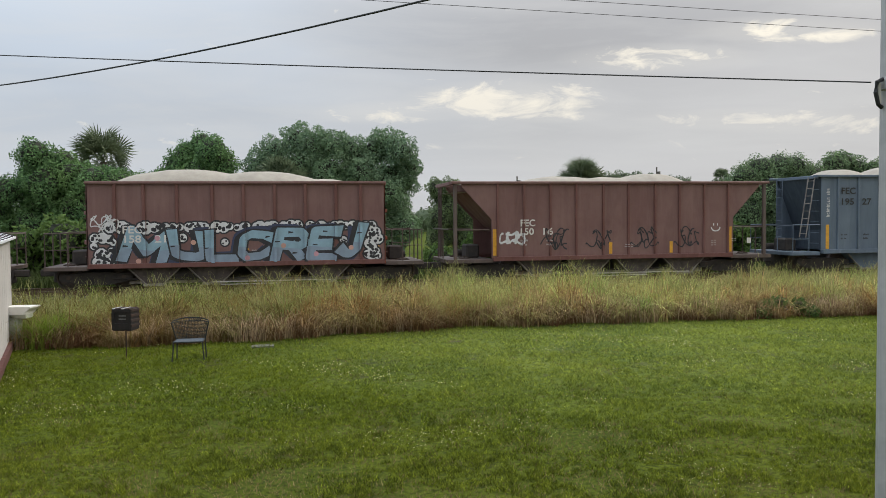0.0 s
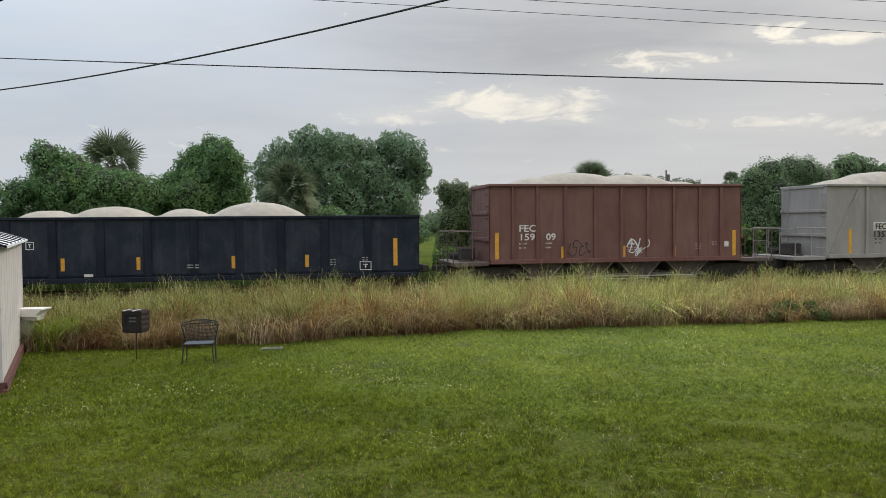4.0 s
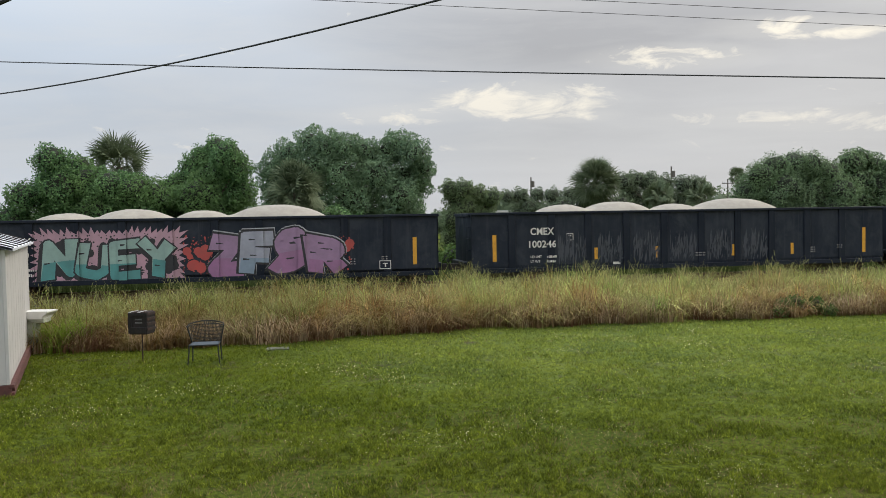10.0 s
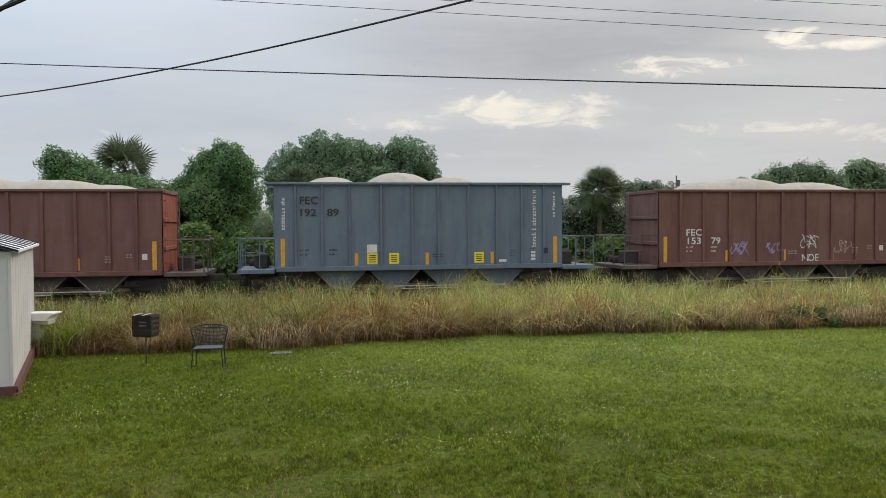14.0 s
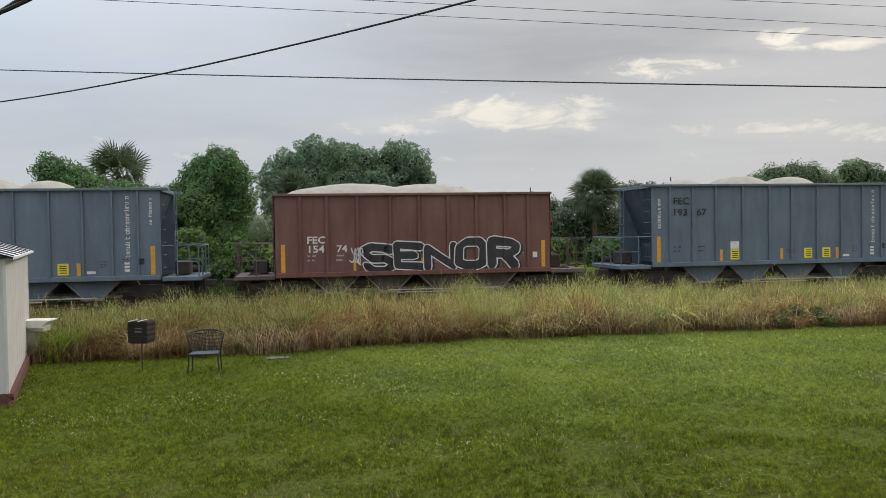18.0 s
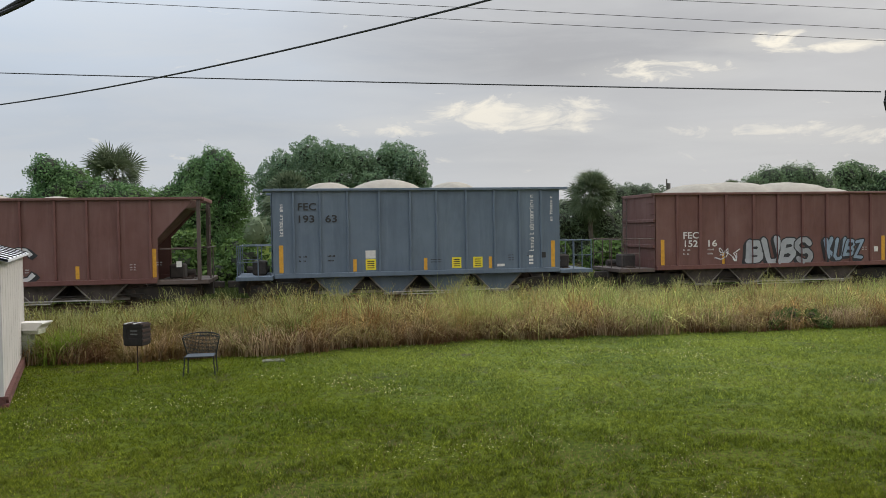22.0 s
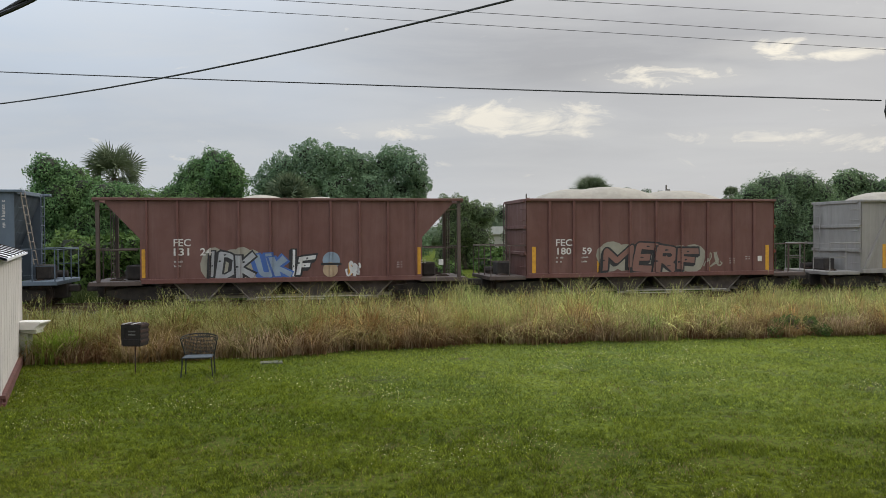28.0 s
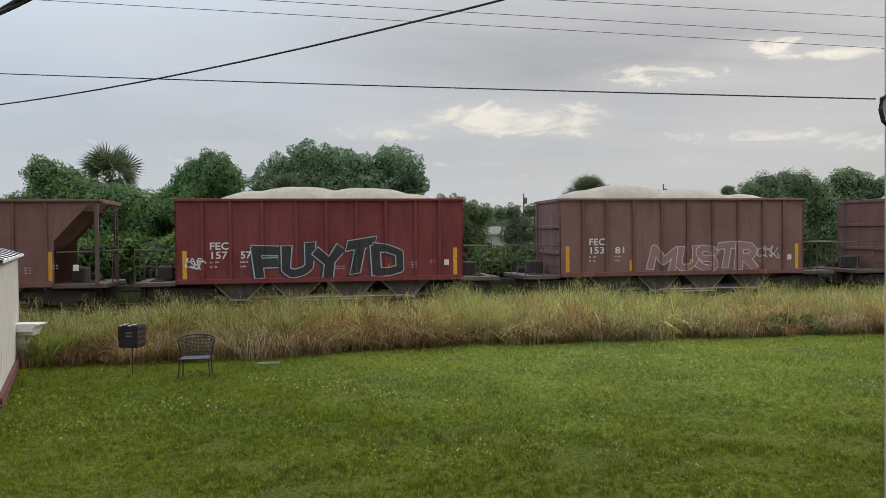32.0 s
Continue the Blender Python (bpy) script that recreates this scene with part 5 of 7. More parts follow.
for k in range(9):
    x = -3.6 + 0.78 * k
    part("shade_stripe", SHAPES[G].skin([[(x, 1.0 + 0.1 * (k % 4)), (x + 0.09, 1.0 + 0.1 * (k % 4)), (x + 0.34, 1.5 + 0.1 * (k % 4)), (x + 0.25, 1.5 + 0.1 * (k % 4))], [(x + 0.15, 0.95 + 0.1 * (k % 4)), (x + 0.30, 0.95 + 0.1 * (k % 4)), (x + 0.52, 1.4 + 0.1 * (k % 4)), (x + 0.38, 1.4 + 0.1 * (k % 4))]], 0.0075), spray("ink" if k % 2 else "teal"), w)
scrawl(w, G, -7.3, -6.6, 1.4, 1.8, "silver", 233, 0.03)
scrawl(w, G, 6.7, 7.3, 1.2, 1.9, "white", 234, 0.03)
gondola(-158.37, ("HZGX", "66348"))
gondola(-176.26, ("CMEX", "100210"))
w = gondola(-193.98, ("CMEX", "100262"), ", scuffed")
for k in range(5):
    smear(w, G, -0.7 + 1.25 * k, 0.3 + 1.25 * k, 0.72, 1.65, "scuff", 50 + k, 60)
for k in (0, 1, 2, 4):
    smear(w, G, -0.6 + 1.25 * k, 0.2 + 1.25 * k, 0.8, 1.4, "haze", 55 + k, 14)
w = gondola(-211.63, ("CMEX", "100316"), " and pink graffiti")
for k, x in enumerate((-4.75, -2.2, -1.2, 1.2, 3.0, 5.2, 6.6)):
    overspray(w, G, x - 0.35, x + 0.35, 1.75, 2.35, "orange", 300 + k, 9)
overspray(w, G, 6.5, 7.2, 0.8, 2.2, "orange", 310, 16)
overspray(w, G, -4.85, 6.8, 0.75, 2.05, "blush", 311, 90)
bubbles(w, G, -4.7, 7.0, 1.95, 2.35, 30, "silver", "ink", 70, 0.6)
bubbles(w, G, 1.0, 1.8, 1.0, 2.2, 28, "silver", "ink", 14, 0.8)
bubbles(w, G, 6.5, 7.1, 0.9, 2.2, 29, "silver", "ink", 14, 0.8)
graffiti(w, G, "FUSED", -4.7, 1.15, 0.72, 2.05, "pink", "petal", None, 31, 0.045, 4, None, 0.002, shade="grape", edge=0.03, drop=(0.10, -0.05), lap=0.02)
graffiti(w, G, "MONUES", 1.5, 6.7, 0.74, 2.25, "pink", "petal", None, 27, 0.045, -3, None, 0.002, shade="grape", edge=0.03, drop=(0.10, -0.05), lap=0.02)
w = gondola(-229.15, ("CMEX", "100246"), ", scuffed")
for k in range(6):
    smear(w, G, -5.0 + 1.45 * k, -4.0 + 1.45 * k, 0.75, 2.0, "graze", 60 + k, 30)
w = gondola(-246.72, ("HZGX", "66289"), " and bright graffiti")
halo(w, G, -5.0, -0.6, 0.72, 2.2, "halo", 32)
overspray(w, G, -4.9, -0.7, 0.75, 2.1, "ink", 39, 60)
graffiti(w, G, "NUEY", -4.85, -0.75, 0.72, 2.06, "foam", "ink", None, 33, 0.08, 4, None, 0.001, fade="aqua", edge=0.05)
overspray(w, G, -0.35, 0.4, 0.8, 2.0, "red", 331, 14)
overspray(w, G, 4.2, 5.1, 0.8, 1.9, "red", 332, 16)
for word, x0, x1, key, low, seed in (("Z", 0.35, 1.55, "mauve", "violet", 34), ("F", 1.45, 2.5, "haze", "steel", 35), ("SR", 2.45, 4.85, "mauve", "violet", 36)):
    graffiti(w, G, word, x0, x1, 0.72, 2.12, key, "ink", None, seed, 0.13, -3, None, 0.001 + 0.002 * (seed - 34), fade=low, edge=0.06, wild=1.3, shade="silver", drop=(0.02, 0.035))
scrawl(w, G, -6.2, -5.4, 1.35, 1.75, "haze", 333, 0.025)
w = gondola(-264.46, ("HZGX", "66342"), " and lilac graffiti")
for x, z, r in ((0.65, 1.35, 0.12), (0.95, 1.75, 0.15), (1.2, 2.05, 0.12), (4.6, 2.0, 0.14), (4.9, 1.5, 0.24), (5.2, 1.85, 0.12), (3.9, 0.95, 0.13)):
    disc(w, G, x, z, r + 0.03, "ink", 0.010)
    disc(w, G, x, z, r, "leaf", 0.0115)
graffiti(w, G, "AVA", 1.0, 4.85, 0.78, 2.0, "lilac", "ink", None, 36, 0.13, 2, fade="slate", edge=0.035, lap=0.04)
graffiti(w, G, "2J", -2.55, -0.6, 1.0, 2.15, "royal", "cobalt", None, 37, 0.10, 0, None, soft=True, edge=0.05, drop=None)
scrawl(w, G, -3.9, -3.1, 1.4, 2.0, "silver", 38)

w = brown(-280.08, ("FEC", "153 95"), "faded", " and silver graffiti")
graffiti(w, H, "MERF", -2.6, 2.35, Z + 0.06, Z + 1.25, "silver", "ink", None, 41, 0.06, 8, "white", fade="bone", edge=0.07, drop=(-0.16, -0.08))
overspray(w, H, -3.7, -2.9, Z + 0.05, Z + 0.9, "red", 421, 12)
overspray(w, H, 2.5, 3.2, Z + 0.05, Z + 0.9, "red", 422, 10)
scrawl(w, H, 2.7, 3.2, 1.5, 2.1, "white", 423, 0.025)
scrawl(w, H, -3.8, -3.2, 1.3, 1.9, "white", 42)
w = brown(-293.50, ("FEC", "154 16"), "faded", " and turquoise graffiti")
graffiti(w, H, "MERF", -2.1, 2.15, Z + 0.03, Z + 1.12, "aqua", "ink", None, 43, 0.06, 8, "sky", fade="cream", edge=0.07, drop=(-0.12, -0.06))
scrawl(w, H, -2.9, -2.2, Z + 0.1, Z + 0.8, "blush", 435, 0.05)
overspray(w, H, 2.2, 2.9, Z + 0.1, Z + 0.7, "blush", 436, 8)
w = brown(-306.98, None, "tan", " and silver-blue graffiti", H, "black")
mark(w, H, "RGCX", -3.0, -2.15, 2.02, 2.25, M_BLACK)
mark(w, H, "7177", -2.9, -2.15, 1.70, 1.93, M_BLACK)
for x, z in ((-0.85, 2.42), (0.15, 2.46), (1.2, 2.46), (-3.85, 1.0), (-3.85, 1.75)):
    patch(w, H, x, x + 0.88, z, z + 0.66, spray("cream"))
graffiti(w, H, "RAGUE", -1.75, 3.85, Z + 0.02, Z + 1.25, "slate", "ink", None, 44, 0.10, 2, "haze", fade="steel", edge=0.035)
smiley(w, H, -4.45, 2.42, 0.17, "white")
scrawl(w, H, -3.8, -3.1, 1.1, 1.7, "rose", 431)
scrawl(w, H, 4.0, 4.6, 1.2, 2.1, "ink", 432)
w = brown(-320.44, ("FEC", "153 79"), "brown", " and small tags")
for k, key in enumerate(("lilac", "lilac", "white", "blush")):
    scrawl(w, H, -2.0 + 1.45 * k, -1.35 + 1.45 * k, 1.35 + 0.2 * (k == 2), 1.85 + 0.25 * (k == 2), key, 70 + k, 0.022)
mark(w, H, "NOE", 0.92, 1.62, 1.06, 1.34, spray("white"))
blue(-334.10, ("FEC", "192 89"))
brown(-347.72, ("FEC", "180 37"), "brown")
brown(-361.48, ("FEC", "158 00"), "rust")
w = brown(-374.35, ("RGCX", "7219"), "tan", "", B)
for x in (-0.9, 0.1, 1.1):
    patch(w, B, x, x + 0.86, 2.2, 3.4, spray("cream"))
w = brown(-388.08, ("FEC", "180 84"), "brown", " and bright graffiti")
graffiti(w, H, "B", -1.85, -1.05, Z + 0.12, Z + 1.08, "magenta", "navy", "grape", 45, 0.10, soft=True)
graffiti(w, H, "K", -1.0, 0.1, Z + 0.10, Z + 1.25, "teal", "ink", "yellow", 46, 0.09)
scrawl(w, H, 0.5, 1.1, 1.4, 2.0, "peach", 47, 0.06)
for k in range(3):
    scrawl(w, H, 2.3 + 0.85 * k, 2.9 + 0.85 * k, 1.4, 2.1, "lilac", 48 + k)
w = brown(-401.55, ("FEC", "131 08"), "brown", " and black graffiti", S)
overspray(w, S, -2.5, 2.2, Z + 0.5, Z + 1.2, "leaf", 51, 22)
graffiti(w, S, "JAHOS", -2.45, 1.8, Z + 0.02, Z + 1.25, "ink", "silver", None, 52, 0.08, 4, soft=True, edge=0.035, shade="ink", drop=(-0.09, -0.05))
for k, key in enumerate(("peach", "blush", "leaf", "peach", "pink", "peach")):
    x = (-4.3, -2.95, 1.8, 2.3, 3.1, 3.8)[k]
    scrawl(w, S, x, x + 0.5, Z + 0.2, Z + 1.2, key, 540 + k, 0.04)
blue(-415.37, ("FEC", "193 67"), late=True)
w = brown(-429.24, ("FEC", "154 74"), "brown", " and black graffiti")
graffiti(w, H, "SENOR", -1.9, 3.7, Z + 0.02, Z + 1.08, "ink", "white", None, 57, 0.09, 0, soft=True, edge=0.04, shade="ink", drop=(0.08, -0.05))
scrawl(w, H, -2.3, -1.9, 1.3, 1.9, "white", 58)
blue(-442.91, ("FEC", "195 41"))
brown(-456.50, ("FEC", "180 34", 0.27), "rust")
w = brown(-469.94, ("FEC", "158 50"), "brown", " and white tags")
for k in range(5):
    scrawl(w, H, -1.5 + 0.98 * k, -0.9 + 0.98 * k, 1.2, 2.0, "white", 80 + k)
blue(-483.55, ("FEC", "193 94"))
w = brown(-497.18, ("FEC", "153 93"), "brown", " and pale blue graffiti")
graffiti(w, H, "RUMPS", -2.1, 3.9, Z + 0.03, Z + 1.28, "silver", "ink", None, 86, 0.07, 6, None, 0.001, fade="sky", edge=0.06)
scrawl(w, H, -4.7, -3.9, 2.8, 3.5, "white", 87, 0.05)
for x0, x1 in ((-2.95, -2.15), (4.0, 4.5)):
    patch(w, H, x0, x1, Z + 0.12, Z + 0.92, spray("khaki"), "green_panel", 0.007)
w = brown(-510.59, ("FEC", "152 16"), "brown", " and grey graffiti")
graffiti(w, H, "BUBS", -1.2, 1.55, Z + 0.04, Z + 1.0, "silver", "ink", None, 88, 0.08, 0, soft=True, edge=0.05)
graffiti(w, H, "KUBZ", 2.1, 3.75, Z + 0.15, Z + 0.95, "steel", "ink", None, 89, 0.06, 0, soft=True, edge=0.05)
scrawl(w, H, -2.4, -1.5, 1.2, 1.7, "white", 90)
blue(-524.26, ("FEC", "193 63"), late=True)
w = brown(-537.82, ("FEC", "131 33"), "brown", " and white graffiti", S)
graffiti(w, S, "ADSC", -1.95, 0.9, Z + 0.08, Z + 1.15, "white", "ink", None, 92, 0.0, -12, edge=0.035, lap=-0.05, drop=(0.10, -0.05))
w = blue(-551.45, ("FEC", "195 33"), ", rusty below", True)
for a, b, h, k in ((-5.0, -3.0, 1.0, 110), (-2.9, 0.4, 0.5, 60), (1.0, 3.2, 1.1, 120), (3.2, 5.0, 1.0, 110)):
    smear(w, T, a, b, 1.05, 1.05 + h, "ochre", int(100 * h) + k, 3 * k)
    smear(w, T, a, b, 1.05, 1.0 + 0.8 * h, "orange", int(100 * h) + k + 1, k // 4)
for k, key in enumerate(("silver", "khaki", "yellow", "khaki", "yellow", "silver")):
    scrawl(w, T, -4.3 + 1.3 * k, -3.7 + 1.3 * k, 1.15, 1.55, key, 95 + k, 0.03)
brown(-565.08, ("FEC", "159 46"), "rust")
blue(-578.69, ("FEC", "194 18"))
brown(-592.27, ("FEC", "154 47"), "brown")
w = brown(-605.85, ("FEC", "1391"), "grey", " and pink graffiti", B)
patch(w, B, -2.84, -2.20, 1.98, 2.30, M_WHITE, "number_panel", 0.003)
for k, (ch, a, b, lo, hi, lean) in enumerate((("B", -1.53, -1.00, 1.10, 1.72, -8), ("E", -0.72, -0.27, 1.27, 1.97, 10), ("P", -0.27, 0.14, 1.14, 1.71, 6), ("S", 0.40, 0.96, 1.14, 1.74, 6))):
    graffiti(w, B, ch, a, b, lo, hi, "pink", "rose", None, 99 + k, 0.09, lean, soft=True, edge=0.022, shade="ink", drop=(-0.05, -0.02), wild=0.4, lift=0.002 * k)
scrawl(w, B, 1.45, 1.9, 1.25, 1.42, "white", 97, 0.02)
scrawl(w, B, -0.20, 0.02, 1.78, 2.02, "pale", 98, 0.02)
w = brown(-619.15, ("FEC", "180 21"), "brown", " and peach graffiti")
graffiti(w, H, "VAHB", -1.6, 2.2, Z + 0.05, Z + 1.3, "peach", "ink", None, 101, 0.07)
scrawl(w, H, 2.1, 3.4, 1.05, 1.6, "royal", 102, 0.12)
brown(-632.85, ("FEC", "158 36"), "brown")
w = brown(-645.46, ("FEC", "1413"), "grey", "", B)
patch(w, B, -2.84, -2.20, 1.98, 2.30, M_WHITE, "number_panel", 0.003)
w = brown(-658.94, ("FEC", "180 59"), "brown", " and dark graffiti")
graffiti(w, H, "MERF", -1.95, 1.8, Z + 0.10, Z + 1.02, "clay", "ink", "bone", 104, 0.07, 6, edge=0.06)
scrawl(w, H, 2.1, 2.7, 1.2, 1.8, "bone", 105, 0.04)
w = brown(-672.34, ("FEC", "131 24"), "brown", " and blue-white graffiti", S)
graffiti(w, S, "IDK", -2.55, -1.0, Z + 0.05, Z + 0.95, "silver", "ink", "bone", 106, 0.05, 8)
graffiti(w, S, "UK", -0.95, 0.10, Z + 0.08, Z + 0.85, "steel", "royal", None, 107, 0.08, -8)
graffiti(w, S, "IF", 0.15, 1.0, Z + 0.08, Z + 0.90, "white", "ink", None, 108, 0.03, 6)
disc(w, S, 1.55, Z + 0.62, 0.30, "steel")
disc(w, S, 1.52, Z + 0.30, 0.26, "tan", 0.026)
patch(w, S, 1.2, 1.9, Z + 0.46, Z + 0.54, spray("ink"), "sprayed_brim", 0.028)
scrawl(w, S, 2.1, 2.5, 1.1, 1.6, "white", 109, 0.05)
end_ladder(blue(-686.00, ("FEC", "192 61"), late=True), 1)
blue(-699.72, ("FEC", "192 08"), late=True)
w = brown(-713.29, ("FEC", "158 41", 0.22), "brown", " and green graffiti")
graffiti(w, H, "TOKEO", -2.1, 2.9, Z + 0.05, Z + 1.15, "green", "ink", "blush", 111, 0.09, 0, fade="jade", edge=0.06, wild=1.5, shine="foam")
rnd = random.Random(311)
for x, tone in ((-4.40, "silver"), (3.28, "haze")):
    for i in range(4):
        for j in range(3):
            # rough stones with dark joints, stepped down towards the letters' far side
            if x > 0 and i + j > 4 or x < 0 and i == 3 and j == 1:
                continue
            a, z = x + 0.45 * j + 0.14 * (i % 2) - 0.04 + rnd.uniform(-0.03, 0.03), Z + 0.15 + 0.21 * i + rnd.uniform(-0.02, 0.02)
            wide, high = rnd.uniform(0.19, 0.23), rnd.uniform(0.085, 0.105)
            ring = [(math.copysign(abs(math.cos(q)) ** 0.5, math.cos(q)) * rnd.uniform(0.88, 1.06), math.copysign(abs(math.sin(q)) ** 0.5, math.sin(q)) * rnd.uniform(0.85, 1.08)) for q in [2 * math.pi * s / 14 for s in range(14)]]
            for name, key, grow, lift in (("block_outline", "ink", 0.045, 0.014 + 0.0005 * ((i + j) % 2)), ("sprayed_block", tone, 0.0, 0.017)):
                part(name, SHAPES[H].skin([[(a + 0.2 + (wide + grow) * u, max(Z + 0.02, z + (high + grow) * v)) for u, v in ring]], lift), spray(key), w)
scrawl(w, H, 3.3, 3.95, Z + 1.0, Z + 1.45, "blush", 112, 0.03)
w = brown(-726.94, ("FEC", "1355"), "grey", "", B)
patch(w, B, -2.84, -2.20, 1.98, 2.30, M_WHITE, "number_panel", 0.003)
w = brown(-740.08, ("FEC", "180 05"), "brown", " and dark green graffiti")
graffiti(w, H, "TCP!", -1.6, 1.75, Z + 0.05, Z + 1.15, "forest", "white", None, 114, 0.06, 6, edge=0.045, shade="ink", drop=(0.07, -0.05))
overspray(w, H, -1.95, -1.5, Z + 0.05, Z + 0.6, "cyan", 117, 12)
overspray(w, H, 1.7, 2.1, Z + 0.05, Z + 0.75, "cyan", 118, 14)
for k in range(3):
    for j, ch in enumerate("WB"):
        x = 2.62 + 0.78 * k + 0.27 * j
        part("spray_tag", SHAPES[H].skin(stroke_polys(letter_lines(ch, x, x + 0.24, 1.74 - 0.04 * j, 2.18 - 0.05 * j, 0.05), 0.034, True), 0.012), spray("soot"), w)
w = brown(-753.52, ("FEC", "153 81"), "faded", " and outlined graffiti")
graffiti(w, H, "MUSTR", -1.4, 2.9, Z + 0.04, Z + 1.1, "rose", "pale", None, 120, 0.06, 6, edge=0.03, lap=0.02, drop=None)
scrawl(w, H, 3.0, 3.8, 1.5, 2.0, "pale", 121, 0.03)
w = brown(-766.90, ("FEC", "157 57"), "maroon", " and black graffiti")
graffiti(w, H, "FUYTD", -2.35, 2.75, Z + 0.05, Z + 1.25, "ink", "silver", None, 123, 0.07, 0, edge=0.035, shade="ink", drop=(-0.08, -0.05))
scrawl(w, H, -4.6, -4.0, 1.4, 1.8, "white", 124)
brown(-780.30, ("FEC", "131 50"), "brown", "", S)


# ======== grass ========
def lawn_edge(x):
    """Where the mown lawn ends and the tall grass begins."""
    return 21.1 + 0.145 * x + 0.75 * math.tanh((x + 2.5) / 2.2) + 0.12 * math.sin(1.9 * x) + 0.10 * math.sin(4.7 * x + 1)


def blades(name, roots, height, width, lean, rng, segments=2, bend=None):
    """Bent blades: roots (n, 3), heights, widths and leans (n)."""
    n = len(roots)
    turn = rng.uniform(0, 2 * np.pi, n)
    if bend is None:
        bend = rng.uniform(0, 2 * np.pi, n)
    side = np.stack([np.cos(turn), np.sin(turn), np.zeros(n)], 1) * width[:, None] / 2
    over = np.stack([np.cos(bend), np.sin(bend), np.zeros(n)], 1) * (lean * height)[:, None]
    up = np.zeros((n, 3))
    up[:, 2] = height
    rows = []
    for k in range(segments + 1):
        f = k / segments
        mid = roots + up * (f * (1 - 0.30 * lean[:, None] * f ** 2)) + over * f ** 2.2 * 0.85
        wide = side * (1 - 0.9 * f ** 2)
        rows += [mid - wide, mid + wide]
    v = np.stack(rows, 1).reshape(-1, 3)
    base = np.arange(n)[:, None] * (2 * (segments + 1))
    q = np.concatenate([base + np.array([2 * k, 2 * k + 1, 2 * k + 3, 2 * k + 2]) for k in range(segments)], 0)
    return arrays(name, v, q)


def field(x, y, fx, fy, z):
    return np.array([noise.noise(Vector((fx * a, fy * b, z))) for a, b in zip(x, y)])


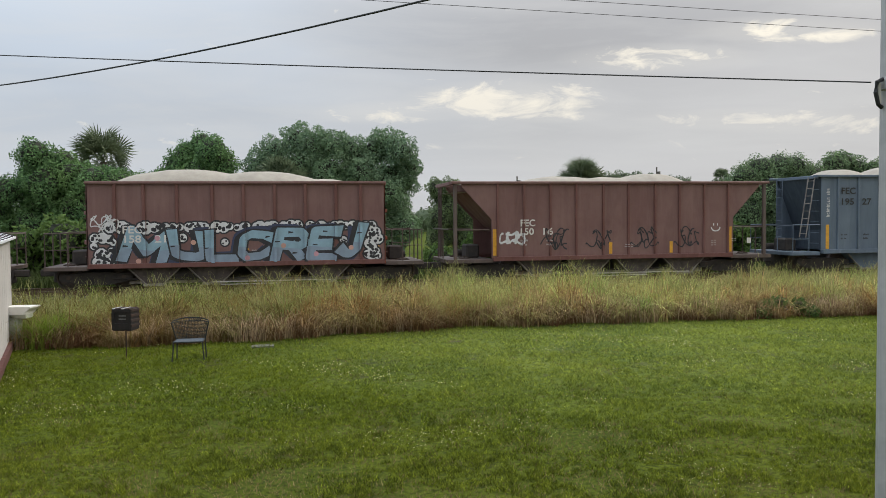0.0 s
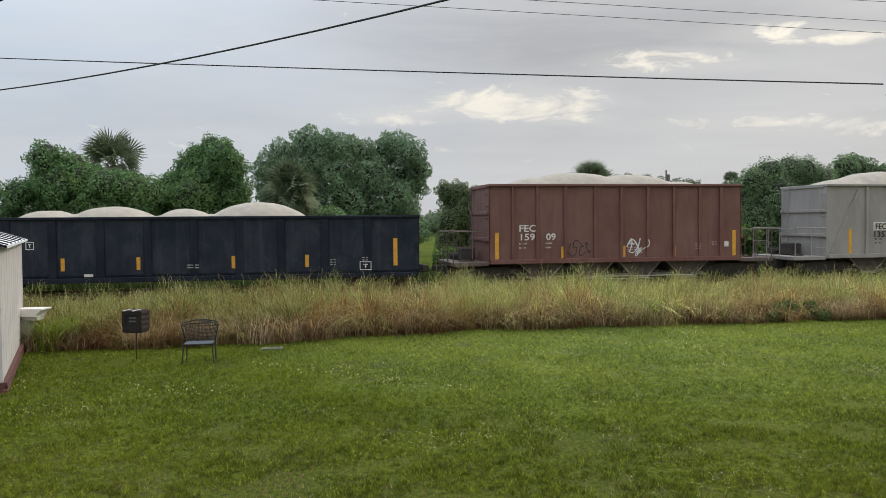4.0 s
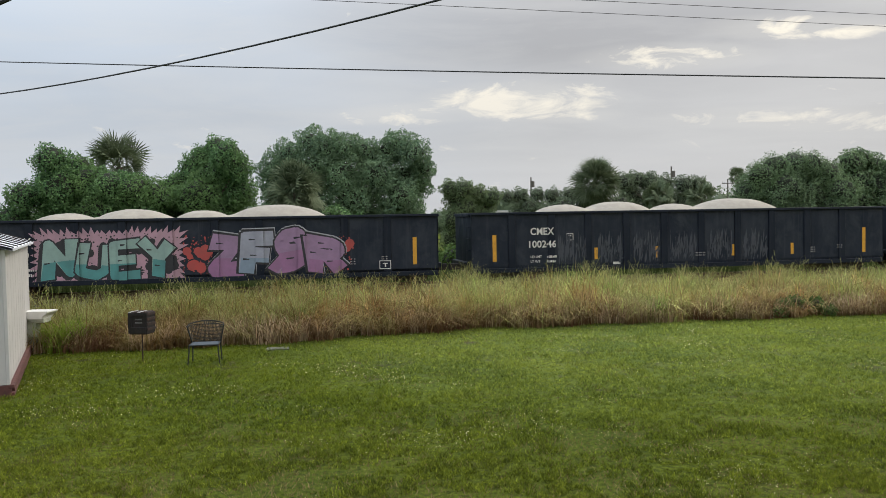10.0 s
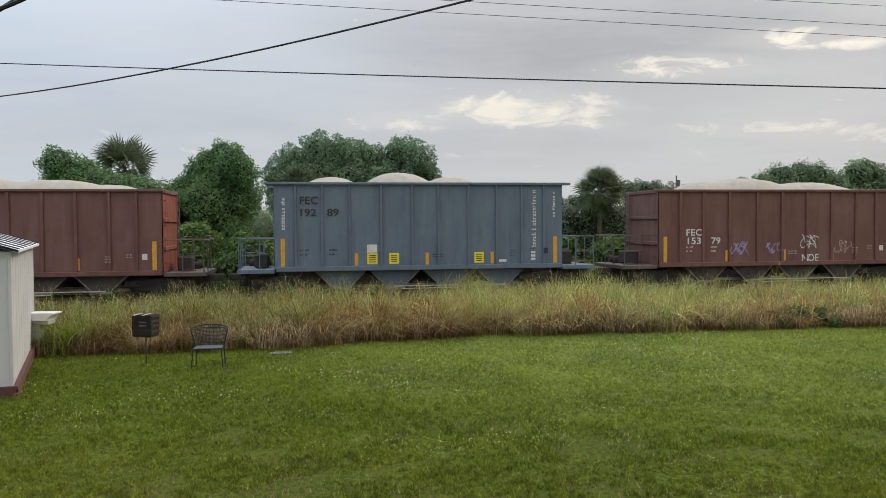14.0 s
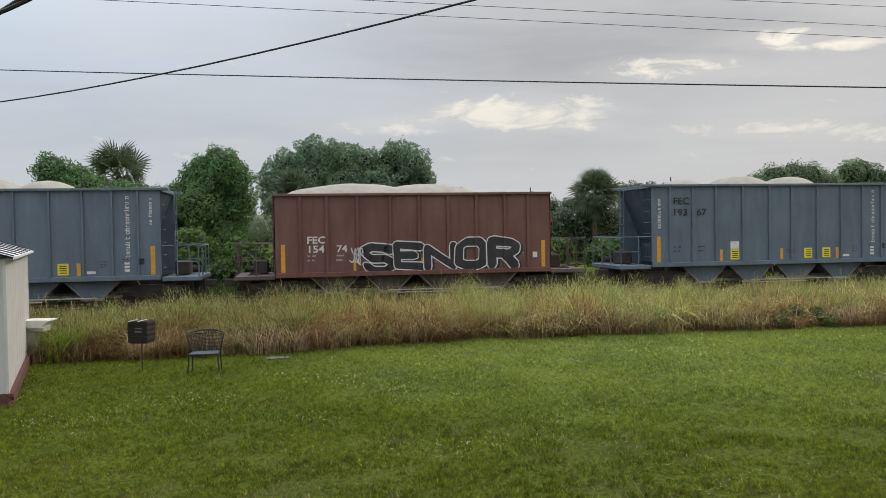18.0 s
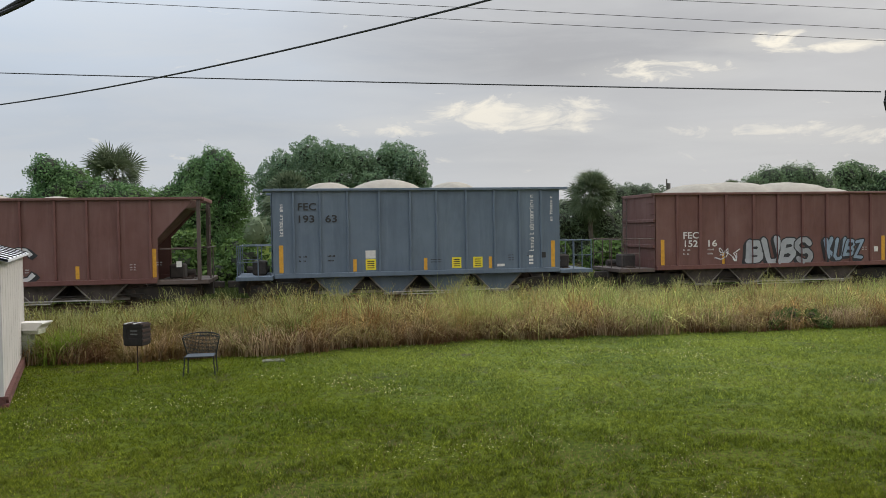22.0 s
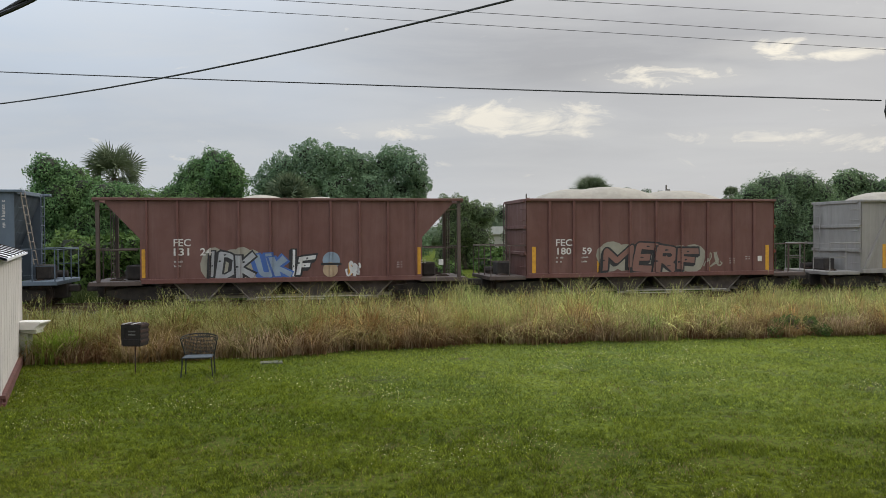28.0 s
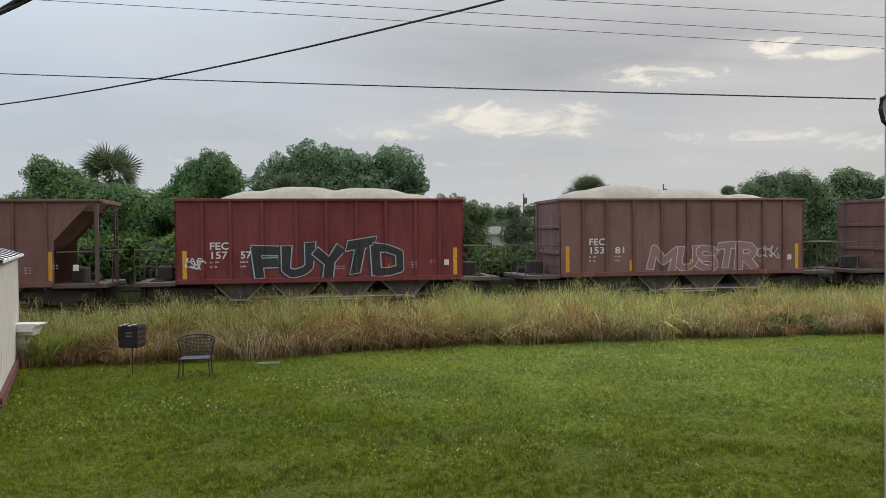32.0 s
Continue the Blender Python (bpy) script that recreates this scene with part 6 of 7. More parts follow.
def grasses():
    # the lawn, denser where it is near, thin in places, with dead blades between
    for name, mat, count, seed, label in (("lawn_grass", M_BLADE, 520000, 3, "short green mown lawn grass"), ("lawn_straw", M_STRAW, 60000, 4, "dead straw among the lawn grass")):
        rng = np.random.default_rng(seed)
        y = 7.6 + 16.5 * rng.random(count) ** 1.35
        x = (rng.random(count) - 0.5) * 2 * (0.58 * y + 1.0)
        edge = np.array([lawn_edge(a) for a in x])
        hole = field(x, y, 5.5, 5.5, 21) + 0.35 * field(x, y, 1.2, 1.2, 22)
        bare = 0.7 * field(x, y, 0.8, 1.1, 3) + 0.45 * field(x, y, 2.6, 2.6, 9) - 0.028 * np.clip(15 - y, 0, 8)
        if name == "lawn_grass":
            keep = (y < edge + 0.25) & (bare > np.where(y < 12, -0.42, -0.60) + 0.22 * rng.random(count)) & (hole > -0.26 + 0.14 * rng.random(count))
        else:
            keep = (y < edge) & (bare < np.where(y < 11.5, -0.16, -0.28) + 0.30 * rng.random(count))
        x, y = x[keep], y[keep]
        n = len(x)
        tuft = field(x, y, 1.3, 1.3, 8)
        h = (0.030 + 0.055 * rng.random(n)) * (1 + 0.9 * tuft)
        if name == "lawn_straw":
            h *= 0.7
        me = blades(name, np.stack([x, y, np.zeros(n)], 1), h, 0.007 + 0.007 * rng.random(n), 0.3 + 0.9 * rng.random(n), rng, 1)
        tagged(part(name, me, mat, None), label, "grass", kind="stuff")
    # clover heads
    rng = np.random.default_rng(6)
    n = 14000
    y = 8.0 + 13.5 * rng.random(n)
    x = (rng.random(n) - 0.5) * 2 * (0.58 * y)
    keep = field(x, y, 0.45, 0.6, 1) + 0.5 * field(x, y, 1.7, 2.2, 4) > 0.16 + 0.45 * rng.random(n)
    m = Mesh()
    for a, b in zip(x[keep], y[keep]):
        if b > lawn_edge(a) - 0.3:
            continue
        r, z = (0.0060 + 0.007 * rng.random() ** 2) * (0.6 + 0.4 * min(1.0, max(0.0, (b - 10) / 5))), 0.06 + 0.04 * rng.random()
        p = [(a - r, b, z), (a, b - r, z), (a + r, b, z), (a, b + r, z)]
        for i in range(4):
            m.face(p[i], p[(i + 1) % 4], (a, b, z + r))
            m.face(p[(i + 1) % 4], p[i], (a, b, z - r))
    tagged(part("clover_flowers", m, M_FLOWER, None), "scattered small white clover heads in the lawn", "flowers", kind="stuff")
    # the tall grass between lawn and track, tuft by tuft, in two tones
    for name, mat, tufts, tone, seed in (("green_tall_grass", M_REED_GREEN, 7000, 0, 11), ("dry_tall_grass", M_REED_DRY, 6000, 1, 12)):
        rng = np.random.default_rng(seed)
        x = rng.uniform(-22, 30, tufts)
        f = rng.random(tufts) ** (1.6 if tone else 0.85)
        edge = np.array([lawn_edge(a) for a in x])
        y = edge + (27.6 + 0.171 * x - edge) * f + np.where(f < 0.1, 0.35 * field(x, x * 0 + seed, 1.7, 1.0, 4), 0)
        dry = 0.8 * field(x, y, 0.35, 0.5, 5) + 0.16 - 0.012 * x - 0.30 * np.exp(-((x + 9.0) / 2.6) ** 2) - 0.42 * np.exp(-((x - 5.5) / 2.6) ** 2) + 0.45 * np.exp(-((x - 9.8) / 1.2) ** 2)
        if tone:
            keep = rng.random(tufts) < np.clip(0.75 + 1.3 * dry - 0.35 * f, 0.06, 1)
        else:
            keep = rng.random(tufts) < np.clip(0.55 - 1.3 * dry + 0.5 * f, 0.12, 1)
        x, y, f = x[keep], y[keep], f[keep]
        tall = (0.78 + 0.72 * rng.random(len(x)) ** 1.3) * (1.02 + 0.62 * field(x, y, 0.9, 0.9, 2)) * np.where(f < 0.05, 0.65, 1.0) * np.clip(1.0 + 0.035 * (x + 4), 0.78, 1.0) * (0.94 - 0.13 * np.clip((x - 4) / 5, 0, 1))
        per = 22
        bx = np.repeat(x, per) + 0.13 * rng.normal(size=len(x) * per)
        by = np.repeat(y, per) + 0.13 * rng.normal(size=len(x) * per)
        n = len(bx)
        h = np.repeat(tall, per) * (0.40 + 0.66 * rng.random(n))
        arch = np.where(rng.random(n) < 0.52, 0.9 + 1.7 * rng.random(n), 0.10 + 0.75 * rng.random(n) ** 1.3)
        way = np.where(rng.random(n) < 0.5, rng.uniform(0, 2 * np.pi, n), np.repeat(rng.uniform(0, 2 * np.pi, len(x)), per) + 0.8 * rng.normal(size=n))
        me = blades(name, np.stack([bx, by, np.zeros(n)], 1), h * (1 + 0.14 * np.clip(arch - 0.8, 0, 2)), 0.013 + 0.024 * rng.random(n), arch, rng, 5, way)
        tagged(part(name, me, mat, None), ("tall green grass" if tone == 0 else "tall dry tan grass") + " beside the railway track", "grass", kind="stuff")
        # broken and leaning stalks
        k = len(x) // (1 if tone else 4)
        pick = rng.integers(0, len(x), k)
        roots = np.stack([x[pick], y[pick], np.zeros(k)], 1)
        if tone:
            me = blades("dry_stalk", roots, tall[pick] * (0.5 + 0.5 * rng.random(k)), 0.012 + 0.012 * rng.random(k), 0.4 + 1.4 * rng.random(k), rng, 1)
            tagged(part("broken_stalks", me, M_STRAW, None), "pale broken stalks in the tall grass", "grass", kind="stuff")
        else:
            # fine plumes over the green tufts
            per = 26
            crown = np.repeat(np.stack([x[pick], y[pick], 0.74 * tall[pick]], 1), per, 0) + 0.16 * rng.normal(size=(k * per, 3)) * np.array([1, 1, 0.7])
            q = len(crown)
            me = blades("grass_plume", crown, 0.16 + 0.22 * rng.random(q), 0.007 + 0.009 * rng.random(q), 0.3 + 1.8 * rng.random(q), rng, 2)
            tagged(part("grass_plumes", me, M_PLUME, None), "feathery olive plumes on the tall grass", "grass", kind="stuff")
    # dead leaves that stand and lean along the foot of the tall grass
    rng = np.random.default_rng(17)
    n = 9000
    x = rng.uniform(-12, 16, n)
    edge = np.array([lawn_edge(a) for a in x])
    keep = field(x, x * 0, 0.8, 1.0, 12) + 0.4 * field(x, x * 0, 3.1, 1.0, 14) > -0.25 + 0.45 * rng.random(n)
    x, edge = x[keep], edge[keep]
    n = len(x)
    roots = np.stack([x, edge - 0.06 + 0.75 * rng.random(n) ** 1.5, np.zeros(n)], 1)
    me = blades("dead_leaf", roots, 0.28 + 0.55 * rng.random(n), 0.016 + 0.020 * rng.random(n), 0.15 + 1.1 * rng.random(n) ** 1.5, rng, 3)
    tagged(part("dead_grass", me, M_HUSK, None), "dead tan leaves along the foot of the tall grass", "grass", kind="stuff")
    # rough grass beyond the track
    rng = np.random.default_rng(15)
    n = 60000
    x = rng.uniform(-36, 40, n)
    y = 38.5 + 0.171 * x + 6 * rng.random(n)
    h = (0.3 + 0.5 * rng.random(n)) * (1 + 0.4 * field(x, y, 0.5, 0.5, 6))
    me = blades("rough_grass", np.stack([x, y, np.zeros(n)], 1), h, 0.03 + 0.03 * rng.random(n), 0.2 + 0.6 * rng.random(n), rng, 2)
    tagged(part("rough_grass", me, M_WEED, None), "rough green grass beyond the railway track", "grass", kind="stuff")


grasses()


# ======== trees ========
def leaf_cloud(name, clumps, count, size, rng, droop=0.0, ragged=0.25):
    """Small leaves on and in a set of uneven clumps (x, y, z, rx, ry, rz)."""
    weight = np.array([c[3] * c[5] + c[3] * c[4] for c in clumps])
    pick = rng.choice(len(clumps), count, p=weight / weight.sum())
    c = np.array(clumps)[pick]
    d = rng.normal(size=(count, 3))
    d /= np.linalg.norm(d, axis=1)[:, None]
    wob = 1 + ragged * np.sin(5.1 * d[:, 0] + 3.3 * pick) * np.cos(4.3 * d[:, 2] + 1.7 * pick) + 0.10 * np.sin(13 * d[:, 0] + 11 * d[:, 1] + pick) * np.cos(12 * d[:, 2])
    rad = (1 - 0.35 * rng.random(count) ** 2.2) * wob
    far = rng.random(count) < 0.035
    rad = np.where(far, rad * (1 + 0.14 * rng.random(count)), rad)
    p = c[:, :3] + d * rad[:, None] * c[:, 3:6]
    p[:, 2] -= droop * rng.random(count)
    p[:, 2] = np.maximum(p[:, 2], 0.05)
    out = d + 0.8 * rng.normal(size=(count, 3))
    out[:, 2] += 0.3
    out /= np.linalg.norm(out, axis=1)[:, None]
    a = np.cross(out, rng.normal(size=(count, 3)))
    a /= np.linalg.norm(a, axis=1)[:, None] + 1e-9
    b = np.cross(out, a)
    s = (size * (0.6 + 0.8 * rng.random(count)))[:, None]
    v = np.stack([p - a * s, p - b * s * 0.45, p + a * s, p + b * s * 0.45], 1).reshape(-1, 3)
    return arrays(name, v, np.arange(4 * count).reshape(-1, 4))


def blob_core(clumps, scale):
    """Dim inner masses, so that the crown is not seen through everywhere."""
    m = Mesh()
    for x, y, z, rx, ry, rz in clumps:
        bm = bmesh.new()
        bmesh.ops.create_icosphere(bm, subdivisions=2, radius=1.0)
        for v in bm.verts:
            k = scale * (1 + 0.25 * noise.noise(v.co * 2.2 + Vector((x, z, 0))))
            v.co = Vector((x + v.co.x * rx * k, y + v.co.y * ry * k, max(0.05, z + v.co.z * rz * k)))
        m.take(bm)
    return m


def trunk_mesh(x, y, top, r, clumps, rng):
    m = Mesh()
    pts = [Vector((x, y, -0.05))]
    for k in range(1, 5):
        pts.append(Vector((x + 0.25 * rng.normal(), y + 0.25 * rng.normal(), top * k / 4)))
    for k in range(4):
        m.tube(pts[k], pts[k + 1], r * (1 - 0.17 * k), 9, r * (1 - 0.17 * (k + 1)))
    for c in clumps[:9]:
        a = pts[2] if rng.random() < 0.5 else pts[3]
        e = Vector((c[0], c[1], c[2]))
        mid = a.lerp(e, 0.5) + Vector((0, 0, 0.3))
        m.tube(a, mid, r * 0.42, 7, r * 0.26)
        m.tube(mid, e, r * 0.26, 6, r * 0.10)
    return m


def tree(label, x, y, clumps, leaves, count, size, seed, trunk_r=0.3, droop=0.0, category="tree", name="tree", core=0.72):
    rng = np.random.default_rng(seed)
    root = thing(name, label, category, at=pose(x, y, 0))
    cl = [(a, b, c, d, e, f) for a, b, c, d, e, f in clumps]
    top = max(c[2] for c in cl)
    part("trunk", trunk_mesh(0, 0, top * 0.7, trunk_r, cl, rng), M_BARK, root)
    # filler mass in a dark colour that paints the crown's inner shade
    part("twig_mass", blob_core(cl, core), M_CROWN_SHADE, root)
    part("crown", leaf_cloud("crown", cl, count, size, rng, droop), leaves, root)
    return root


def clump_set(seed, n, half, low, high, deep=1.6, big=(1.0, 1.7), shape=1.0):
    """Clumps that fill a rounded outline."""
    rnd = random.Random(seed)
    out = []
    for k in range(n):
        f = rnd.uniform(-1, 1)
        roof = low + (high - low) * (1 - abs(f) ** (2.0 * shape)) ** 0.5
        r = rnd.uniform(*big)
        z = rnd.uniform(low, max(low + 0.1, roof - 0.75 * r)) if k % 2 else max(low, roof - 0.8 * r)
        out.append((f * (half - 0.6 * r), rnd.uniform(-deep, deep), z, r, r * 0.95, r * rnd.uniform(0.75, 0.95)))
    return out


FANS = {}


def fan_leaf(seed, reach=1.5):
    """A palmetto leaf: a stalk and a fan of narrow drooping blades."""
    rng = random.Random(seed)
    m = Mesh()
    stalk = 0.55 * reach
    m.tube((0, 0, 0), (stalk, 0, 0.10), 0.025, 4, 0.015)
    for k in range(17):
        g = radians(-105 + 210 * k / 16)
        l = reach * 0.62 * (1 - 0.25 * abs(k - 8) / 8) * rng.uniform(0.85, 1.1)
        w = 0.055
        d = Vector((math.cos(g), math.sin(g), 0))
        nrm = Vector((-d.y, d.x, 0))
        a = Vector((stalk, 0, 0.10))
        b = a + d * l * 0.6 + Vector((0, 0, 0.04))
        c = a + d * l + Vector((0, 0, -0.12 * l - 0.08 * rng.random()))
        m.face(a - nrm * 0.01, b - nrm * w, b + nrm * w, a + nrm * 0.01)
        m.face(b - nrm * w, c, b + nrm * w)
    return m.make("frond")


def palm(label, x, y, top, reach, seed, fronds=44, trunk_r=0.19, lowest=-55):
    rnd = random.Random(seed)
    root = thing("palm_tree", label, "palm tree", at=pose(x, y, 0))
    m = Mesh()
    for k in range(8):
        m.tube((0.04 * math.sin(k), 0, top * k / 8 - 0.02), (0.04 * math.sin(k + 1), 0, top * (k + 1) / 8), trunk_r * (1.15 if k == 0 else 1.0), 9, trunk_r * 0.97)
    part("trunk", m, M_BARK, root)
    for k in range(fronds):
        key = (k % 4, round(reach, 2))
        if key not in FANS:
            FANS[key] = fan_leaf(k % 4 + 5, reach)
        up = rnd.uniform(lowest, 82)
        part("frond", FANS[key], M_PALM, root, at=Matrix.Translation((0, 0, top + rnd.uniform(-0.25, 0.2))) @ pose(0, 0, 0, 0, 0, rnd.uniform(0, 360)) @ pose(0, 0, 0, 0, -up, 0) @ pose(0, 0, 0, rnd.uniform(-80, 80), 0, 0))
    return root


def lumps(rows, seed, deep=0.9, skirt=True):
    """Clumps of a crown from (x, z, radius), spread a little in depth; the lowest reach down to the ground."""
    rnd = random.Random(seed)
    out = [(x, rnd.uniform(-deep, deep), z, r * 1.06, r * 1.2, r) for x, z, r in rows]
    if skirt:
        lo, hi = min(x for x, z, r in rows), max(x for x, z, r in rows)
        foot = min(z for x, z, r in rows)
        n = max(3, int((hi - lo) / 1.6))
        for k in range(n):
            for z in (0.33 * foot, 0.75 * foot):
                out.append((lo + (hi - lo) * (k + rnd.random()) / n, rnd.uniform(-0.6, 0.3), z, 1.3, 1.2, max(0.9, 0.38 * foot)))
    return out


tree("vine-hung leafy tree with a ragged leaning top", -19.8, 44.0, lumps([(-1.3, 6.6, 0.86), (-0.5, 6.2, 0.86), (-1.9, 5.4, 0.92), (-0.8, 5.0, 1.23), (0.4, 5.3, 1.08), (1.5, 5.0, 1.17), (2.7, 4.8, 1.17), (3.8, 4.5, 1.05), (-2.7, 4.6, 0.92), (-3.5, 3.4, 0.90), (-1.3, 3.7, 1.38), (1.0, 3.6, 1.38), (3.1, 3.4, 1.23)], 1), M_VINE, 88000, 0.080, 1, 0.28, 0.3)
palm("tall cabbage palm rising behind the trees", -22.2, 55.0, 6.95, 2.25, 3, 54, 0.26, lowest=-62)
tree("round tree smothered in hanging vines", -13.5, 46.0, lumps([(0.4, 7.3, 0.84), (-0.5, 6.7, 0.9), (1.3, 6.8, 0.9), (1.9, 6.1, 0.71), (-1.1, 6.0, 0.84), (0.5, 5.8, 1.29), (-1.8, 5.2, 0.9), (-0.4, 4.5, 1.45), (1.6, 4.8, 1.03), (-2.3, 4.4, 0.97), (0.7, 3.5, 1.29)], 2), M_VINE, 80000, 0.078, 2, 0.3, 0.4)
tree("broad dark live oak with small gaps of sky", -6.7, 58.0, lumps([(-5.5, 6.8, 1.10), (-4.3, 7.7, 1.12), (-2.8, 8.6, 1.22), (-1.6, 8.1, 1.22), (-0.4, 8.1, 1.14), (0.8, 7.9, 1.14), (1.6, 7.3, 1.01), (2.6, 8.1, 1.14), (3.6, 8.3, 1.14), (4.6, 7.7, 1.05), (5.1, 6.7, 0.89), (-4.7, 6.6, 1.38), (-2.9, 6.6, 1.62), (-0.6, 6.3, 1.62), (1.8, 6.1, 1.46), (3.8, 6.1, 1.38), (4.8, 5.5, 0.97), (-5.5, 5.4, 1.38), (-3.1, 4.8, 1.7), (0.1, 4.7, 1.83), (3.4, 4.7, 1.62), (-4.0, 3.4, 1.62), (-0.7, 3.1, 1.83), (2.9, 3.1, 1.83)], 4, 1.2), M_OAK, 130000, 0.090, 4, 0.5, core=0.52)
palm("short cabbage palm with drooping grey fronds", -7.7, 41.5, 4.5, 1.55, 6, 95, 0.2, -88)
tree("bright green shrub beyond the track", -4.0, 39.0, clump_set(7, 9, 1.9, 0.5, 2.3, 0.8, (0.6, 0.9)), M_BUSH, 6500, 0.12, 7, 0.08, category="shrub", name="shrub")
tree("low green thicket beyond the track", -15.0, 40.5, clump_set(8, 14, 6.5, 0.6, 3.2, 0.9, (0.8, 1.3), 2.5), M_BUSH, 11000, 0.14, 8, 0.10, category="shrub", name="shrub")
tree("low green thicket beyond the track", -6.2, 43.5, clump_set(22, 16, 3.4, 0.5, 3.8, 0.9, (0.7, 1.2), 2.0), M_VINE, 16000, 0.09, 22, 0.10, 0.2, category="shrub", name="shrub")
tree("low green thicket beyond the track", -26.0, 41.0, clump_set(9, 14, 5.0, 0.6, 3.7, 1.2, (0.9, 1.4), 2.0), M_VINE, 11000, 0.15, 9, 0.10, category="shrub", name="shrub")
tree("light green tree in the middle distance", 2.1, 70.0, lumps([(-1.7, 5.6, 0.88), (-0.5, 5.5, 0.98), (0.7, 5.1, 0.88), (1.9, 4.8, 0.78), (-1.2, 4.7, 1.08), (1.2, 4.3, 0.98), (-0.3, 3.7, 1.47)], 10), M_MID, 30000, 0.085, 10, 0.25)
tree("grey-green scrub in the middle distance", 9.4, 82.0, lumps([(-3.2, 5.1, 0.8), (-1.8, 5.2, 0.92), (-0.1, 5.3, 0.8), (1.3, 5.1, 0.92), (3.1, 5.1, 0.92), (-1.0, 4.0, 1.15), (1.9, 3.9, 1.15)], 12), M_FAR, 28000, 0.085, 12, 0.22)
palm("cabbage palm with a dense round crown", 12.86, 70.0, 5.8, 2.2, 8, 110, 0.2, -88)
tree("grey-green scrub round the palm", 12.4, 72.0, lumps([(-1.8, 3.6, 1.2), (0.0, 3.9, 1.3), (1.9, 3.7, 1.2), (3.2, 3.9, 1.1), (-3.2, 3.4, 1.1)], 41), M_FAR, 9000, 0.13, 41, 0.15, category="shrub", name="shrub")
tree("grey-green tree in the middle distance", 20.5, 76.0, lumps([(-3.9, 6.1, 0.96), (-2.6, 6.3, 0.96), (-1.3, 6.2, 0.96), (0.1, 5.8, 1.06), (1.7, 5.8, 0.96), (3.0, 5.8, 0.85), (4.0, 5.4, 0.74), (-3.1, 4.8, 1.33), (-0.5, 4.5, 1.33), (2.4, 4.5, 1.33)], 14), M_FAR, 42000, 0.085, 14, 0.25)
palm("young palm among grey-green scrub", 17.3, 66.0, 4.5, 1.3, 12, 50, 0.18, -70)
palm("young palm among grey-green scrub", 21.0, 67.0, 4.3, 1.3, 13, 50, 0.18, -70)
palm("small far-off cabbage palm", 46.7, 130.0, 8.8, 1.6, 15, 34, 0.2)
tree("great mound of vines over a tree", 21.4, 50.0, lumps([(-2.1, 5.3, 0.98), (-1.1, 5.8, 0.98), (-0.0, 6.0, 0.91), (1.0, 5.9, 0.91), (1.9, 5.4, 0.91), (-2.6, 4.3, 1.05), (-0.9, 4.4, 1.4), (1.2, 4.2, 1.4), (2.6, 4.3, 0.98), (-1.9, 3.0, 1.22), (0.2, 2.8, 1.4), (2.3, 3.0, 1.22)], 16), M_MOUND, 90000, 0.066, 16, 0.3, 0.45)
tree("leafy dark tree beside the vine mound", 27.7, 52.0, lumps([(-1.7, 6.2, 0.8), (-0.9, 6.4, 0.73), (-0.0, 6.0, 0.8), (0.8, 5.7, 0.8), (-1.3, 4.9, 1.24), (0.3, 4.5, 1.31), (-1.6, 3.5, 1.24), (0.5, 3.1, 1.31), (2.0, 5.6, 0.87), (2.3, 4.1, 1.31)], 17), M_MOUND, 44000, 0.085, 17, 0.28)
tree("leafy dark tree beside the vine mound", 33.0, 54.0, clump_set(18, 14, 3.6, 2.0, 7.4, 1.2, (1.0, 1.6), 1.4), M_OAK, 12000, 0.17, 18, 0.28)
tree("low green thicket beyond the track", 6.5, 44.0, clump_set(19, 16, 7.0, 0.5, 2.4, 0.8, (0.7, 1.1), 3.0), M_BUSH, 11000, 0.13, 19, 0.08, category="shrub", name="shrub")
tree("low green thicket beyond the track", 14.5, 47.0, clump_set(20, 14, 4.5, 0.5, 2.9, 0.8, (0.7, 1.2), 2.5), M_BUSH, 9000, 0.13, 20, 0.08, category="shrub", name="shrub")
tree("dark green weedy shrub at the lawn's edge", 10.3, 23.45, clump_set(21, 13, 1.0, 0.1, 0.62, 0.3, (0.16, 0.30)), M_BUSH, 5200, 0.034, 21, 0.02, category="shrub", name="shrub", core=0.5)


def far_woods():
    rng = np.random.default_rng(30)
    cl = []
    for k in range(150):
        x = -190 + 380 * k / 149 + rng.uniform(-2, 2)
        y = 150 + 30 * rng.random()
        h = rng.uniform(5.0, 8.0) + 1.0 * math.sin(0.13 * x)
        cl.append((x, y, h * 0.5, 3.2, 2.5, h * 0.5))
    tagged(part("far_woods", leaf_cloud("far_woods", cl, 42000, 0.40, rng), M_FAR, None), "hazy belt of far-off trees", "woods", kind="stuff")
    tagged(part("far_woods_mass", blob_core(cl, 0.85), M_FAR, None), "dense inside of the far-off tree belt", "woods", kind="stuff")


far_woods()

# ======== far things ========
M_POLE = plain("weathered_pole", (0.16, 0.14, 0.12), (0.10, 0.09, 0.08), 4, 0.9)
M_ROOF = plain("pale_roof", (0.62, 0.61, 0.58), (0.52, 0.51, 0.49), 2, 0.7)
M_STUCCO = plain("stucco", (0.50, 0.47, 0.42), (0.42, 0.40, 0.36), 2, 0.9)
M_GLASS = plain("dark_glass", (0.03, 0.035, 0.04), (0.05, 0.055, 0.06), 2, 0.15)


